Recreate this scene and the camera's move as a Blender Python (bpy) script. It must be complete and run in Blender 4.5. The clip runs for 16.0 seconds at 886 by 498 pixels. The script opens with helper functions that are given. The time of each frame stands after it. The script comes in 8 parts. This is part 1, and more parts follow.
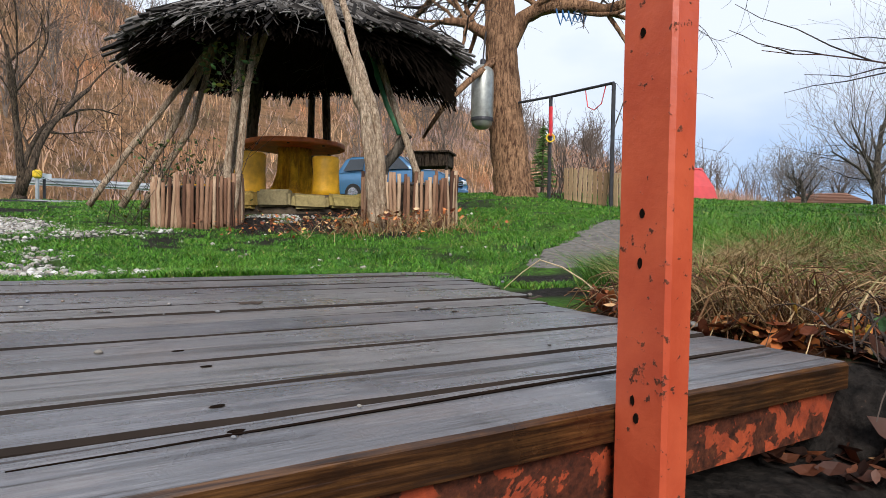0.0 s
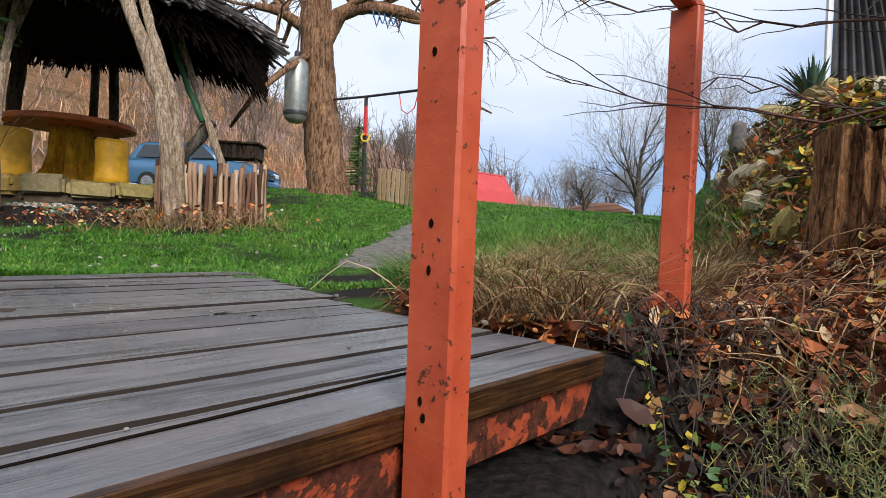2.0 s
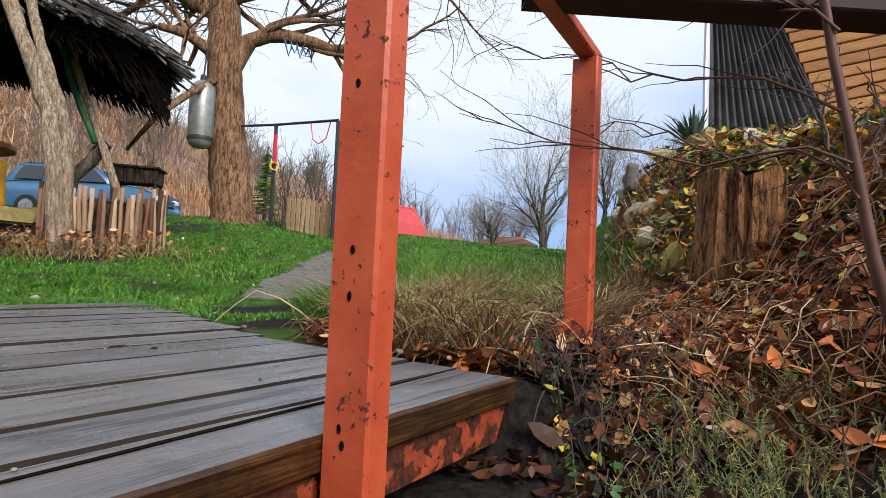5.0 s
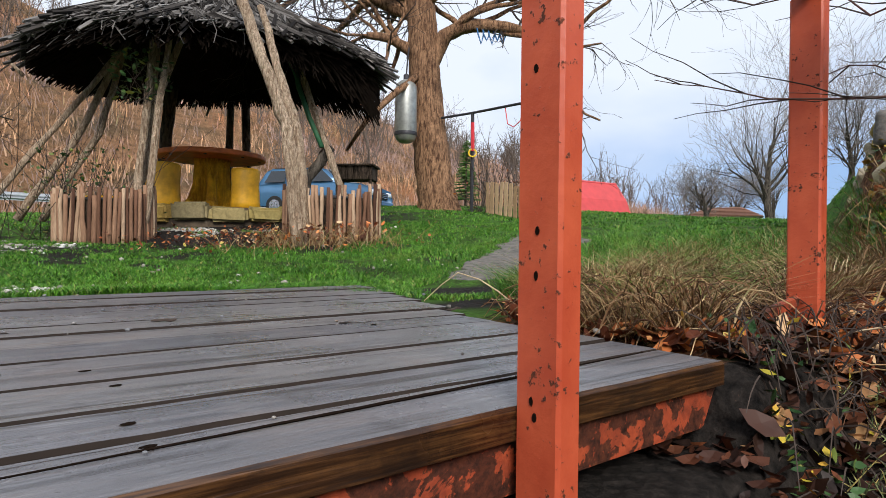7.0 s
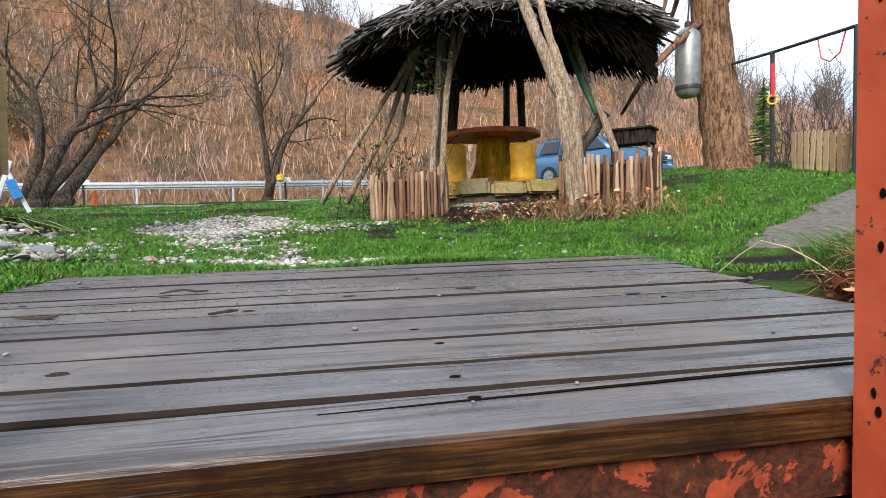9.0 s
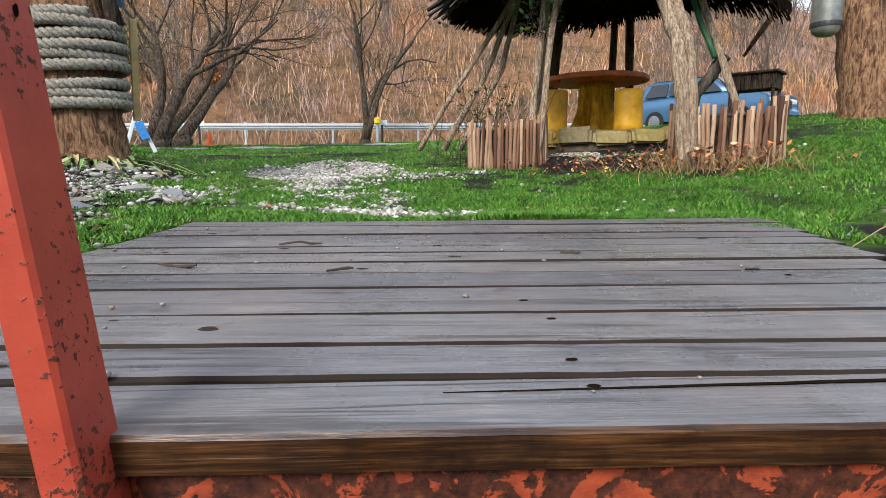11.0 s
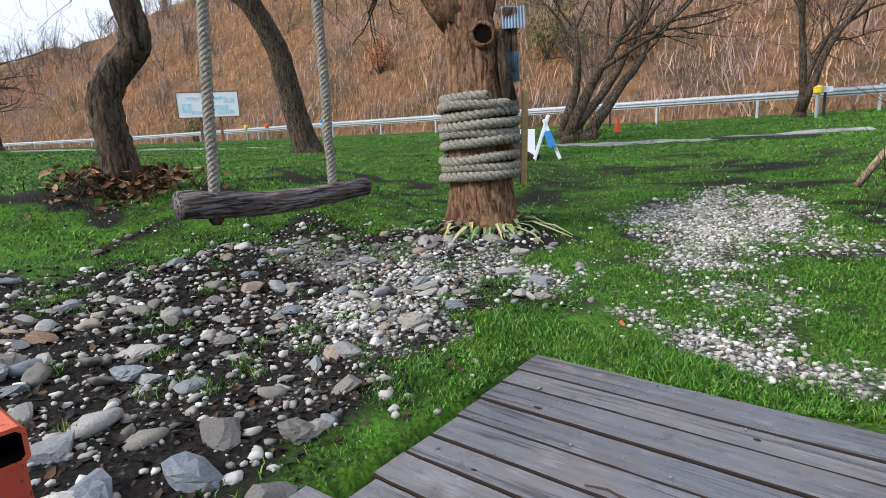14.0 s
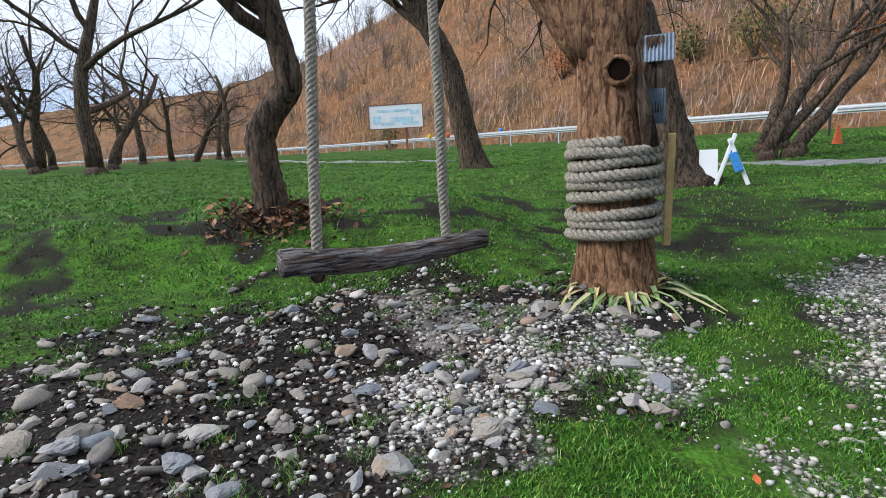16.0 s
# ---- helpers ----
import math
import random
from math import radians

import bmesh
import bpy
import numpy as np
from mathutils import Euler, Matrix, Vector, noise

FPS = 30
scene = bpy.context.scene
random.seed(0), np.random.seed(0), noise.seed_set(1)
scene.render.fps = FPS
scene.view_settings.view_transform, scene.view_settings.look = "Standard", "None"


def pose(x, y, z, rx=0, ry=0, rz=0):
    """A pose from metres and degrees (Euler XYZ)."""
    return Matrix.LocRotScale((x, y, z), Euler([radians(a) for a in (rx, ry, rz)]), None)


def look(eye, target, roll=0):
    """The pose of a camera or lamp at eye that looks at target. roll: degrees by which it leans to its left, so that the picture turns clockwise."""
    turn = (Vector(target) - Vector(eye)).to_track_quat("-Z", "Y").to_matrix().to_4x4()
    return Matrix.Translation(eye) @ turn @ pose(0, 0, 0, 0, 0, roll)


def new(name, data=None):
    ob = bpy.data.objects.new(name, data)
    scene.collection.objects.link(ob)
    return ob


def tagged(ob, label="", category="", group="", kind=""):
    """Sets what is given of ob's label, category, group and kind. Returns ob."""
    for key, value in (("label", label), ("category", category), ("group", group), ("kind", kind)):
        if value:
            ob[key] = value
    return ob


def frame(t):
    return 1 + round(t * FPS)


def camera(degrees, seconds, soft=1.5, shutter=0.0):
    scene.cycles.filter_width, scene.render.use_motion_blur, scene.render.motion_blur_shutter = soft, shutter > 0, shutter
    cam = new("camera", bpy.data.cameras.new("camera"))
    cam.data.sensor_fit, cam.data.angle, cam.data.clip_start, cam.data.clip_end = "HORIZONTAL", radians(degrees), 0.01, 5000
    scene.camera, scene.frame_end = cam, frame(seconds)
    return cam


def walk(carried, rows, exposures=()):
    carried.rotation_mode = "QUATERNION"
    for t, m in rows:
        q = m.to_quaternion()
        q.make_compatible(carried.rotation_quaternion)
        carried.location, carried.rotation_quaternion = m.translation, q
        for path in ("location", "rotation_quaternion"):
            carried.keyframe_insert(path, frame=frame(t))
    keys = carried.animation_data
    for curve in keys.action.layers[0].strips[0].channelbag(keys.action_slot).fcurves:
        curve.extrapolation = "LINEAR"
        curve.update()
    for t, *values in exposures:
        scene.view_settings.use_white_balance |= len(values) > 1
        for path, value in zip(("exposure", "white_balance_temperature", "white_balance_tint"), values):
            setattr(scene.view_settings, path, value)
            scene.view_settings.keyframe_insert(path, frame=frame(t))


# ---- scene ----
cam = camera(75.7, 16.0, soft=0.8)
PATH = [
    (0, (0.092, 0.048, 0.213), (-0.073, 2.041, 0.161), 1.0),
    (0.5, (0.092, 0.054, 0.218), (0.098, 2.053, 0.177), 1.4),
    (1, (0.106, 0.053, 0.222), (0.288, 2.045, 0.194), 1.7),
    (1.5, (0.113, 0.041, 0.228), (0.438, 2.014, 0.195), 2.0),
    (2, (0.118, 0.047, 0.225), (0.592, 1.989, 0.184), 2.3),
    (2.5, (0.128, 0.05, 0.221), (0.712, 1.963, 0.215), 2.4),
    (3, (0.102, 0.041, 0.212), (0.772, 1.925, 0.237), 2.6),
    (3.5, (0.102, 0.041, 0.217), (0.847, 1.896, 0.274), 2.7),
    (3.7, (0.103, 0.043, 0.217), (0.872, 1.888, 0.283), 2.8),
    (5.8, (0.095, 0.016, 0.218), (0.854, 1.864, 0.308), 2.5),
    (6, (0.094, 0.012, 0.22), (0.738, 1.905, 0.285), 2.2),
    (6.5, (0.107, 0.015, 0.216), (0.45, 1.985, 0.237), 1.3),
    (7, (0.113, 0.001, 0.218), (0.207, 1.999, 0.214), 0.7),
    (7.5, (0.107, -0.005, 0.229), (-0.046, 1.989, 0.194), 0.2),
    (8, (0.101, -0.013, 0.227), (-0.333, 1.938, 0.159), -0.3),
    (8.5, (0.085, -0.033, 0.224), (-0.598, 1.844, 0.126), -0.8),
    (8.7, (0.089, -0.032, 0.227), (-0.667, 1.817, 0.128), -1.3),
    (10.8, (0.056, -0.048, 0.222), (-0.99, 1.637, -0.038), -0.1),
    (11, (0.053, -0.061, 0.284), (-1.041, 1.587, -0.013), -0.3),
    (11.3, (0.059, -0.07, 0.443), (-1.095, 1.531, 0.117), -0.1),
    (11.5, (0.089, -0.065, 0.589), (-1.112, 1.495, 0.239), -0.8),
    (12, (0.167, -0.069, 0.8), (-1.174, 1.37, 0.438), -1.1),
    (12.5, (0.103, 0.031, 0.851), (-1.458, 1.227, 0.488), -1.7),
    (13, (-0.011, 0.104, 0.976), (-1.749, 1.019, 0.599), -2.3),
    (13.5, (-0.013, 0.27, 1.082), (-1.86, 0.929, 0.688), -2.6),
    (14, (-0.098, 0.42, 1.106), (-1.977, 0.977, 0.711), -2.6),
    (14.5, (-0.285, 0.559, 1.219), (-2.188, 1.037, 0.833), -2.6),
    (15, (-0.314, 0.767, 1.273), (-2.248, 1.101, 0.888), -2.6),
    (15.5, (-0.359, 0.95, 1.427), (-2.318, 1.102, 1.053), -2.8),
    (16, (-0.553, 1.037, 1.436), (-2.52, 0.977, 1.081), -3.1),
]
walk(cam, [(t, look(eye, target, roll)) for t, eye, target, roll in PATH],
     [(0, 0.02, 6000, 10), (2.5, -0.01, 6000, 10), (3.7, 0.08, 6050, 10), (6.5, -0.03, 6050, 10), (7.5, 0.05, 6050, 10), (8.5, 0.32, 6050, 10), (12.5, 0.32, 5950, 10), (14.5, 0.13, 5850, 10), (16, 0.14, 5850, 10)])

# ---- world, sun, exposure ----
SUN_AZ, SUN_EL = radians(170), radians(36)   # the soft sun stands behind the first view, low


def sky_world():
    w = bpy.data.worlds.new("sky")
    scene.world = w
    w.use_nodes = True
    nt = w.node_tree
    nt.nodes.clear()
    out = nt.nodes.new("ShaderNodeOutputWorld")
    bg = nt.nodes.new("ShaderNodeBackground")
    sky = nt.nodes.new("ShaderNodeTexSky")
    sky.sky_type, sky.sun_disc = "NISHITA", False
    sky.sun_elevation, sky.sun_rotation = SUN_EL, SUN_AZ
    sky.dust_density = 2.0
    tc = nt.nodes.new("ShaderNodeTexCoord")
    mp = nt.nodes.new("ShaderNodeMapping")
    mp.inputs["Scale"].default_value = (1.2, 1.2, 3.0)
    nz = nt.nodes.new("ShaderNodeTexNoise")
    nz.inputs["Scale"].default_value, nz.inputs["Detail"].default_value = 1.3, 5
    sep = nt.nodes.new("ShaderNodeSeparateXYZ")
    add = nt.nodes.new("ShaderNodeMath")          # cloud thickens upwards, a blue rift stays low over the field
    add.operation = "MULTIPLY_ADD"
    add.inputs[1].default_value = 1.5
    ramp = nt.nodes.new("ShaderNodeValToRGB")
    ramp.color_ramp.elements[0].position, ramp.color_ramp.elements[1].position = 0.55, 0.95
    mix = nt.nodes.new("ShaderNodeMixRGB")
    mix.inputs[2].default_value = (8.4, 8.7, 9.3, 1)      # thin bright cloud
    veil = nt.nodes.new("ShaderNodeMixRGB")
    veil.inputs[0].default_value = 0.8
    veil.inputs[2].default_value = (3.7, 5.4, 8.3, 1)        # haze over the blue
    L = nt.links.new
    L(tc.outputs["Generated"], mp.inputs["Vector"])
    L(tc.outputs["Generated"], sep.inputs[0])
    L(mp.outputs[0], nz.inputs["Vector"])
    L(sep.outputs["Z"], add.inputs[0])
    west = nt.nodes.new("ShaderNodeMath")         # and whitens to the west
    west.operation = "MULTIPLY_ADD"
    west.inputs[1].default_value = -0.28
    L(sep.outputs["X"], west.inputs[0])
    L(nz.outputs["Fac"], west.inputs[2])
    L(west.outputs[0], add.inputs[2])
    L(add.outputs[0], ramp.inputs[0])
    L(ramp.outputs[0], mix.inputs[0])
    L(sky.outputs[0], veil.inputs[1])
    L(veil.outputs[0], mix.inputs[1])
    L(mix.outputs[0], bg.inputs["Color"])
    bg.inputs["Strength"].default_value = 0.11
    L(bg.outputs[0], out.inputs["Surface"])


sky_world()
sun = new("sun", bpy.data.lights.new("sun", "SUN"))
sun.data.energy, sun.data.angle, sun.data.color = 3.7, radians(24), (1.0, 0.90, 0.79)
sun.matrix_world = look((-30 * -math.sin(SUN_AZ), 30 * math.cos(SUN_AZ), 30 * math.tan(SUN_EL)), (0, 0, 0))


# ---- materials ----
class Mat:
    """A small builder for procedural materials."""

    def __init__(self, name, rough=0.8, metal=0.0, spec=0.4):
        self.m = bpy.data.materials.new(name)
        self.m.use_nodes = True
        self.nt = self.m.node_tree
        self.b = self.nt.nodes["Principled BSDF"]
        self.b.inputs["Roughness"].default_value = rough
        self.b.inputs["Metallic"].default_value = metal
        self.b.inputs["Specular IOR Level"].default_value = spec
        self.vec = None

    def n(self, kind, **kw):
        node = self.nt.nodes.new("ShaderNode" + kind)
        for k, v in kw.items():
            node.inputs[k].default_value = v
        return node

    def link(self, a, b):
        self.nt.links.new(a, b)

    def coords(self, scale=(1, 1, 1), space="Object", rot=(0, 0, 0)):
        tc = self.n("TexCoord")
        mp = self.n("Mapping")
        mp.inputs["Scale"].default_value = scale
        mp.inputs["Rotation"].default_value = rot
        src = tc.outputs[space]
        if space == "World":
            src = self.n("NewGeometry").outputs["Position"]
        self.link(src, mp.inputs["Vector"])
        return mp.outputs[0]

    def world(self, scale=(1, 1, 1), rot=(0, 0, 0)):
        g = self.nt.nodes.new("ShaderNodeNewGeometry")
        mp = self.n("Mapping")
        mp.inputs["Scale"].default_value = scale
        mp.inputs["Rotation"].default_value = rot
        self.link(g.outputs["Position"], mp.inputs["Vector"])
        return mp.outputs[0]

    def noise(self, vec, scale, detail=5, rough=0.6, dist=0.0):
        nz = self.n("TexNoise", Scale=scale, Detail=detail, Roughness=rough, Distortion=dist)
        if vec is not None:
            self.link(vec, nz.inputs["Vector"])
        return nz.outputs["Fac"]

    def ramp(self, fac, stops):
        r = self.n("ValToRGB")
        e = r.color_ramp.elements
        while len(e) < len(stops):
            e.new(0.5)
        for el, (p, c) in zip(e, stops):
            el.position = p
            el.color = (*c, 1) if len(c) == 3 else c
        self.link(fac, r.inputs[0])
        return r.outputs[0]

    def mix(self, fac, a, b, mode="MIX"):
        m = self.n("MixRGB")
        m.blend_type = mode
        for s, v in ((0, fac), (1, a), (2, b)):
            if isinstance(v, (int, float)):
                m.inputs[s].default_value = v
            elif isinstance(v, tuple):
                m.inputs[s].default_value = (*v, 1)
            else:
                self.link(v, m.inputs[s])
        return m.outputs[0]

    def bump(self, h, strength=0.4, dist=0.01):
        b = self.n("Bump", Strength=strength, Distance=dist)
        self.link(h, b.inputs["Height"])
        self.link(b.outputs[0], self.b.inputs["Normal"])

    def col(self, c):
        self.link(c, self.b.inputs["Base Color"])
        return self.m

    def random(self):
        return self.n("ObjectInfo").outputs["Random"]

    def island(self):
        return self.nt.nodes.new("ShaderNodeNewGeometry").outputs["Random Per Island"]

    def attr(self, name):
        a = self.nt.nodes.new("ShaderNodeAttribute")
        a.attribute_name = name
        return a.outputs["Fac"]


def G(v):
    return (v, v, v)


def mat_bark(name, dark, light, scale=1.0):
    m = Mat(name, 0.9, spec=0.2)
    v = m.coords((9 * scale, 9 * scale, 1.8 * scale))
    a = m.noise(v, 2.2, 6, 0.7, 0.8)
    big = m.noise(m.coords((1, 1, 1)), 1.7, 3)
    c = m.ramp(a, [(0.40, dark), (0.58, light)])
    knob = m.noise(m.coords((1, 1, 0.6)), 26 * scale, 5, 0.7)
    c = m.mix(0.55, c, m.ramp(knob, [(0.34, G(0.3)), (0.62, G(1.2))]), "MULTIPLY")
    c = m.mix(m.ramp(big, [(0.35, G(0.0)), (0.7, G(0.45))]), c, tuple(x * 0.8 for x in dark))
    m.bump(a, 1.0, 0.05)
    return m.col(c)


def mat_log():
    """Silvered wood with long dark cracks along the log."""
    m = Mat("log_grey", 0.85, spec=0.25)

    def along(lo, hi):
        mp = m.n("Mapping")
        mp.vector_type = "TEXTURE"
        mp.inputs["Rotation"].default_value = (0, 0, radians(120.7))
        mp.inputs["Scale"].default_value = (1 / lo, 1 / hi, 1 / hi)
        m.link(m.n("TexCoord").outputs["Object"], mp.inputs["Vector"])
        return mp.outputs[0]
    g = m.noise(along(2.2, 26), 1.6, 6, 0.65, 0.7)
    f = m.noise(along(6, 110), 1.4, 4, 0.6, 0.3)
    c = m.ramp(g, [(0.40, (0.012, 0.010, 0.010)), (0.47, (0.10, 0.085, 0.08)), (0.62, (0.30, 0.285, 0.28))])
    c = m.mix(0.6, c, m.ramp(f, [(0.35, G(0.45)), (0.6, G(1.1))]), "MULTIPLY")
    c = m.mix(m.ramp(m.noise(along(1.5, 8), 1.3, 3), [(0.56, G(0.0)), (0.68, G(0.7))]), c, (0.09, 0.05, 0.03))
    m.bump(m.mix(0.4, g, f), 1.0, 0.02)
    return m.col(c)


def mat_leafy(name, stops, rough=0.6, spec=0.3, trans=0.0):
    """A colour for each loose piece of a joined mesh."""
    m = Mat(name, rough, spec=spec)
    return m.col(m.ramp(m.island(), stops))


def mat_pieces(name, stops, grain=(6, 6, 6), rough=0.85, bump=0.4, spec=0.3):
    """A colour for each object, with grain over it."""
    m = Mat(name, rough, spec=spec)
    base = m.ramp(m.random(), stops)
    g = m.noise(m.coords(grain), 4.0, 6, 0.65)
    c = m.mix(0.75, base, m.ramp(g, [(0.25, G(0.35)), (0.6, G(1.0))]), "MULTIPLY")
    m.bump(g, bump, 0.01)
    return m.col(c)


def mat_paint_rust(name, lo=(0.46, 0.072, 0.03), hi=(0.60, 0.115, 0.048), worn=0.585, size=75):
    m = Mat(name, 0.42, spec=0.45)
    v = m.world()
    blot = m.noise(v, size, 6, 0.6)
    big = m.noise(v, 9, 4, 0.6)
    paint = m.ramp(m.noise(v, 12, 4), [(0.3, lo), (0.7, hi)])
    rust = m.ramp(m.noise(v, 90, 5, 0.7), [(0.3, (0.025, 0.010, 0.007)), (0.7, (0.17, 0.045, 0.016))])
    s = m.mix(0.36, blot, big)
    mask = m.ramp(s, [(worn, G(0.0)), (worn + 0.025, G(1.0))])
    m.bump(m.mix(0.5, mask, blot), 0.45, 0.004)
    rr = m.ramp(mask, [(0.0, G(0.38)), (1.0, G(0.85))])
    m.link(rr, m.b.inputs["Roughness"])
    return m.col(m.mix(mask, paint, rust))


def mat_beam_rust(name):
    m = Mat(name, 0.6, spec=0.4)
    v = m.world()
    a = m.noise(v, 16, 7, 0.65, 0.4)
    rust = m.ramp(m.noise(v, 70, 5, 0.7), [(0.34, (0.022, 0.009, 0.006)), (0.6, (0.10, 0.03, 0.015)), (0.75, (0.19, 0.065, 0.023))])
    paint = m.ramp(m.noise(v, 30, 5, 0.6), [(0.35, (0.22, 0.042, 0.019)), (0.6, (0.42, 0.078, 0.028))])
    c = m.mix(m.ramp(a, [(0.525, G(0.0)), (0.545, G(1.0))]), rust, paint)
    m.bump(a, 0.8, 0.006)
    return m.col(c)


def mat_plank(name, edge=False):
    m = Mat(name, 0.38, spec=0.5)
    shift = m.n("CombineXYZ")
    mul = m.n("Math")
    mul.operation = "MULTIPLY"
    mul.inputs[1].default_value = 37.0
    m.link(m.random(), mul.inputs[0])
    m.link(mul.outputs[0], shift.inputs[0])
    m.link(mul.outputs[0], shift.inputs[1])

    def along(sx, sy):
        """Coordinates drawn out along the board, different on each board."""
        add = m.n("VectorMath")
        m.link(m.coords((sx, sy, sy)), add.inputs[0])
        m.link(shift.outputs[0], add.inputs[1])
        return add.outputs[0]
    g = m.noise(along(1.6, 22), 1.5, 7, 0.62, 0.5)
    fine = m.noise(along(6, 150), 1.2, 4, 0.7)
    w = m.world()
    big = m.noise(w, 2.6, 5, 0.6)
    blot = m.noise(w, 8.0, 6, 0.72)
    base = m.ramp(m.random(), [(0.0, (0.120, 0.124, 0.142)), (0.35, (0.182, 0.179, 0.184)), (0.7, (0.145, 0.149, 0.168)), (1.0, (0.20, 0.195, 0.195))])
    c = m.mix(0.75, base, m.ramp(g, [(0.3, G(0.55)), (0.5, G(0.98)), (0.7, G(1.4))]), "MULTIPLY")
    c = m.mix(0.25, c, m.ramp(fine, [(0.35, G(0.45)), (0.6, G(1.15))]), "MULTIPLY")
    c = m.mix(m.ramp(m.mix(0.45, big, g), [(0.50, G(0.0)), (0.66, G(0.6))]), c, (0.155, 0.108, 0.078))     # bare brown wear
    c = m.mix(m.ramp(blot, [(0.56, G(0.0)), (0.72, G(0.75))]), c, (0.045, 0.045, 0.052))                    # damp stains
    c = m.mix(m.ramp(m.mix(0.5, m.noise(along(4, 50), 2.2, 5, 0.7), m.noise(w, 5.0, 3)), [(0.55, G(0.0)), (0.64, G(0.55))]), c, (0.30, 0.30, 0.31))
    crack = m.ramp(m.noise(along(0.55, 15), 1.0, 3, 0.5), [(0.470, G(0.0)), (0.490, G(1.0)), (0.510, G(1.0)), (0.530, G(0.0))])
    crack = m.mix(1.0, crack, m.ramp(m.noise(along(1.1, 7), 1.0, 2), [(0.47, G(0.0)), (0.55, G(0.95))]), "MULTIPLY")
    c = m.mix(m.mix(1.0, crack, G(0.6), "MULTIPLY"), c, (0.014, 0.011, 0.010))                                                            # drying cracks
    if edge:   # damp, raw brown wood of the sawn edge
        streak = m.mix(0.5, m.noise(along(2.0, 60), 1.4, 6, 0.7, 1.2), m.noise(along(7, 180), 1.2, 3, 0.6))
        c = m.ramp(streak, [(0.34, (0.010, 0.005, 0.003)), (0.48, (0.045, 0.019, 0.007)), (0.60, (0.115, 0.052, 0.017)), (0.72, (0.20, 0.10, 0.035))])
        c = m.mix(m.ramp(blot, [(0.46, G(0.0)), (0.66, G(0.8))]), c, (0.012, 0.007, 0.005))
    m.link(m.ramp(big, [(0.35, G(0.20)), (0.7, G(0.45))]), m.b.inputs["Roughness"])
    m.bump(m.mix(0.5, m.mix(0.5, g, fine), crack, "SUBTRACT"), 0.5, 0.004)
    return m.col(c)


def mat_simple(name, c, rough=0.6, metal=0.0, vary=0.25, scale=14, bump=0.15, spec=0.4):
    m = Mat(name, rough, metal, spec)
    g = m.noise(m.coords(), scale, 5, 0.6)
    m.bump(g, bump, 0.006)
    return m.col(m.mix(1.0, tuple(c), m.ramp(g, [(0.3, G(1 - vary)), (0.7, G(1 + vary))]), "MULTIPLY"))


def mat_ground():
    m = Mat("ground", 0.95, spec=0.15)
    w = m.world()
    fine = m.noise(w, 40, 5, 0.7)
    mid = m.noise(w, 5, 5, 0.6)
    wide = m.noise(w, 0.7, 3, 0.6)
    turf = m.ramp(m.mix(0.5, fine, mid), [(0.40, (0.014, 0.014, 0.007)), (0.50, (0.035, 0.07, 0.011)), (0.62, (0.075, 0.185, 0.014))])
    turf = m.mix(m.ramp(wide, [(0.42, G(0.0)), (0.78, G(0.5))]), turf, (0.07, 0.19, 0.014))
    soil = m.ramp(fine, [(0.36, (0.005, 0.0045, 0.004)), (0.74, (0.034, 0.028, 0.024))])
    vor = m.n("TexVoronoi", Scale=34.0)
    m.link(w, vor.inputs["Vector"])
    peb = m.ramp(vor.outputs["Color"], [(0.15, (0.10, 0.095, 0.09)), (0.5, (0.34, 0.325, 0.30)), (0.85, (0.62, 0.60, 0.56))])
    gap = m.ramp(vor.outputs["Distance"], [(0.35, G(0.0)), (0.6, G(0.85))])
    chips = m.mix(gap, peb, soil)
    silt = m.ramp(mid, [(0.35, (0.11, 0.10, 0.09)), (0.65, (0.26, 0.24, 0.21))])

    def mask(name, lo=0.42, hi=0.58, amt=0.55):
        a = m.mix(0.6, m.attr(name), m.mix(0.5, mid, fine))
        return m.ramp(a, [(lo, G(0.0)), (hi, G(1.0))])

    c = m.mix(mask("soil"), turf, soil)
    c = m.mix(mask("silt"), c, silt)
    c = m.mix(mask("chips"), c, chips)
    litter = m.ramp(fine, [(0.3, (0.012, 0.007, 0.005)), (0.52, (0.10, 0.044, 0.02)), (0.72, (0.30, 0.13, 0.055))])
    c = m.mix(mask("litter"), c, litter)
    m.bump(m.mix(0.5, fine, vor.outputs["Distance"]), 0.7, 0.03)
    return m.col(c)


def mat_hill():
    m = Mat("hill", 0.95, spec=0.1)
    w = m.world()
    a = m.noise(w, 0.22, 5, 0.65)
    b = m.noise(w, 1.8, 6, 0.75)
    c = m.ramp(a, [(0.32, (0.17, 0.13, 0.075)), (0.5, (0.36, 0.21, 0.11)), (0.62, (0.44, 0.24, 0.12)), (0.75, (0.25, 0.17, 0.13))])
    c = m.mix(0.85, c, m.ramp(b, [(0.3, G(0.3)), (0.65, G(1.15))]), "MULTIPLY")
    m.bump(b, 1.0, 0.8)
    return m.col(c)


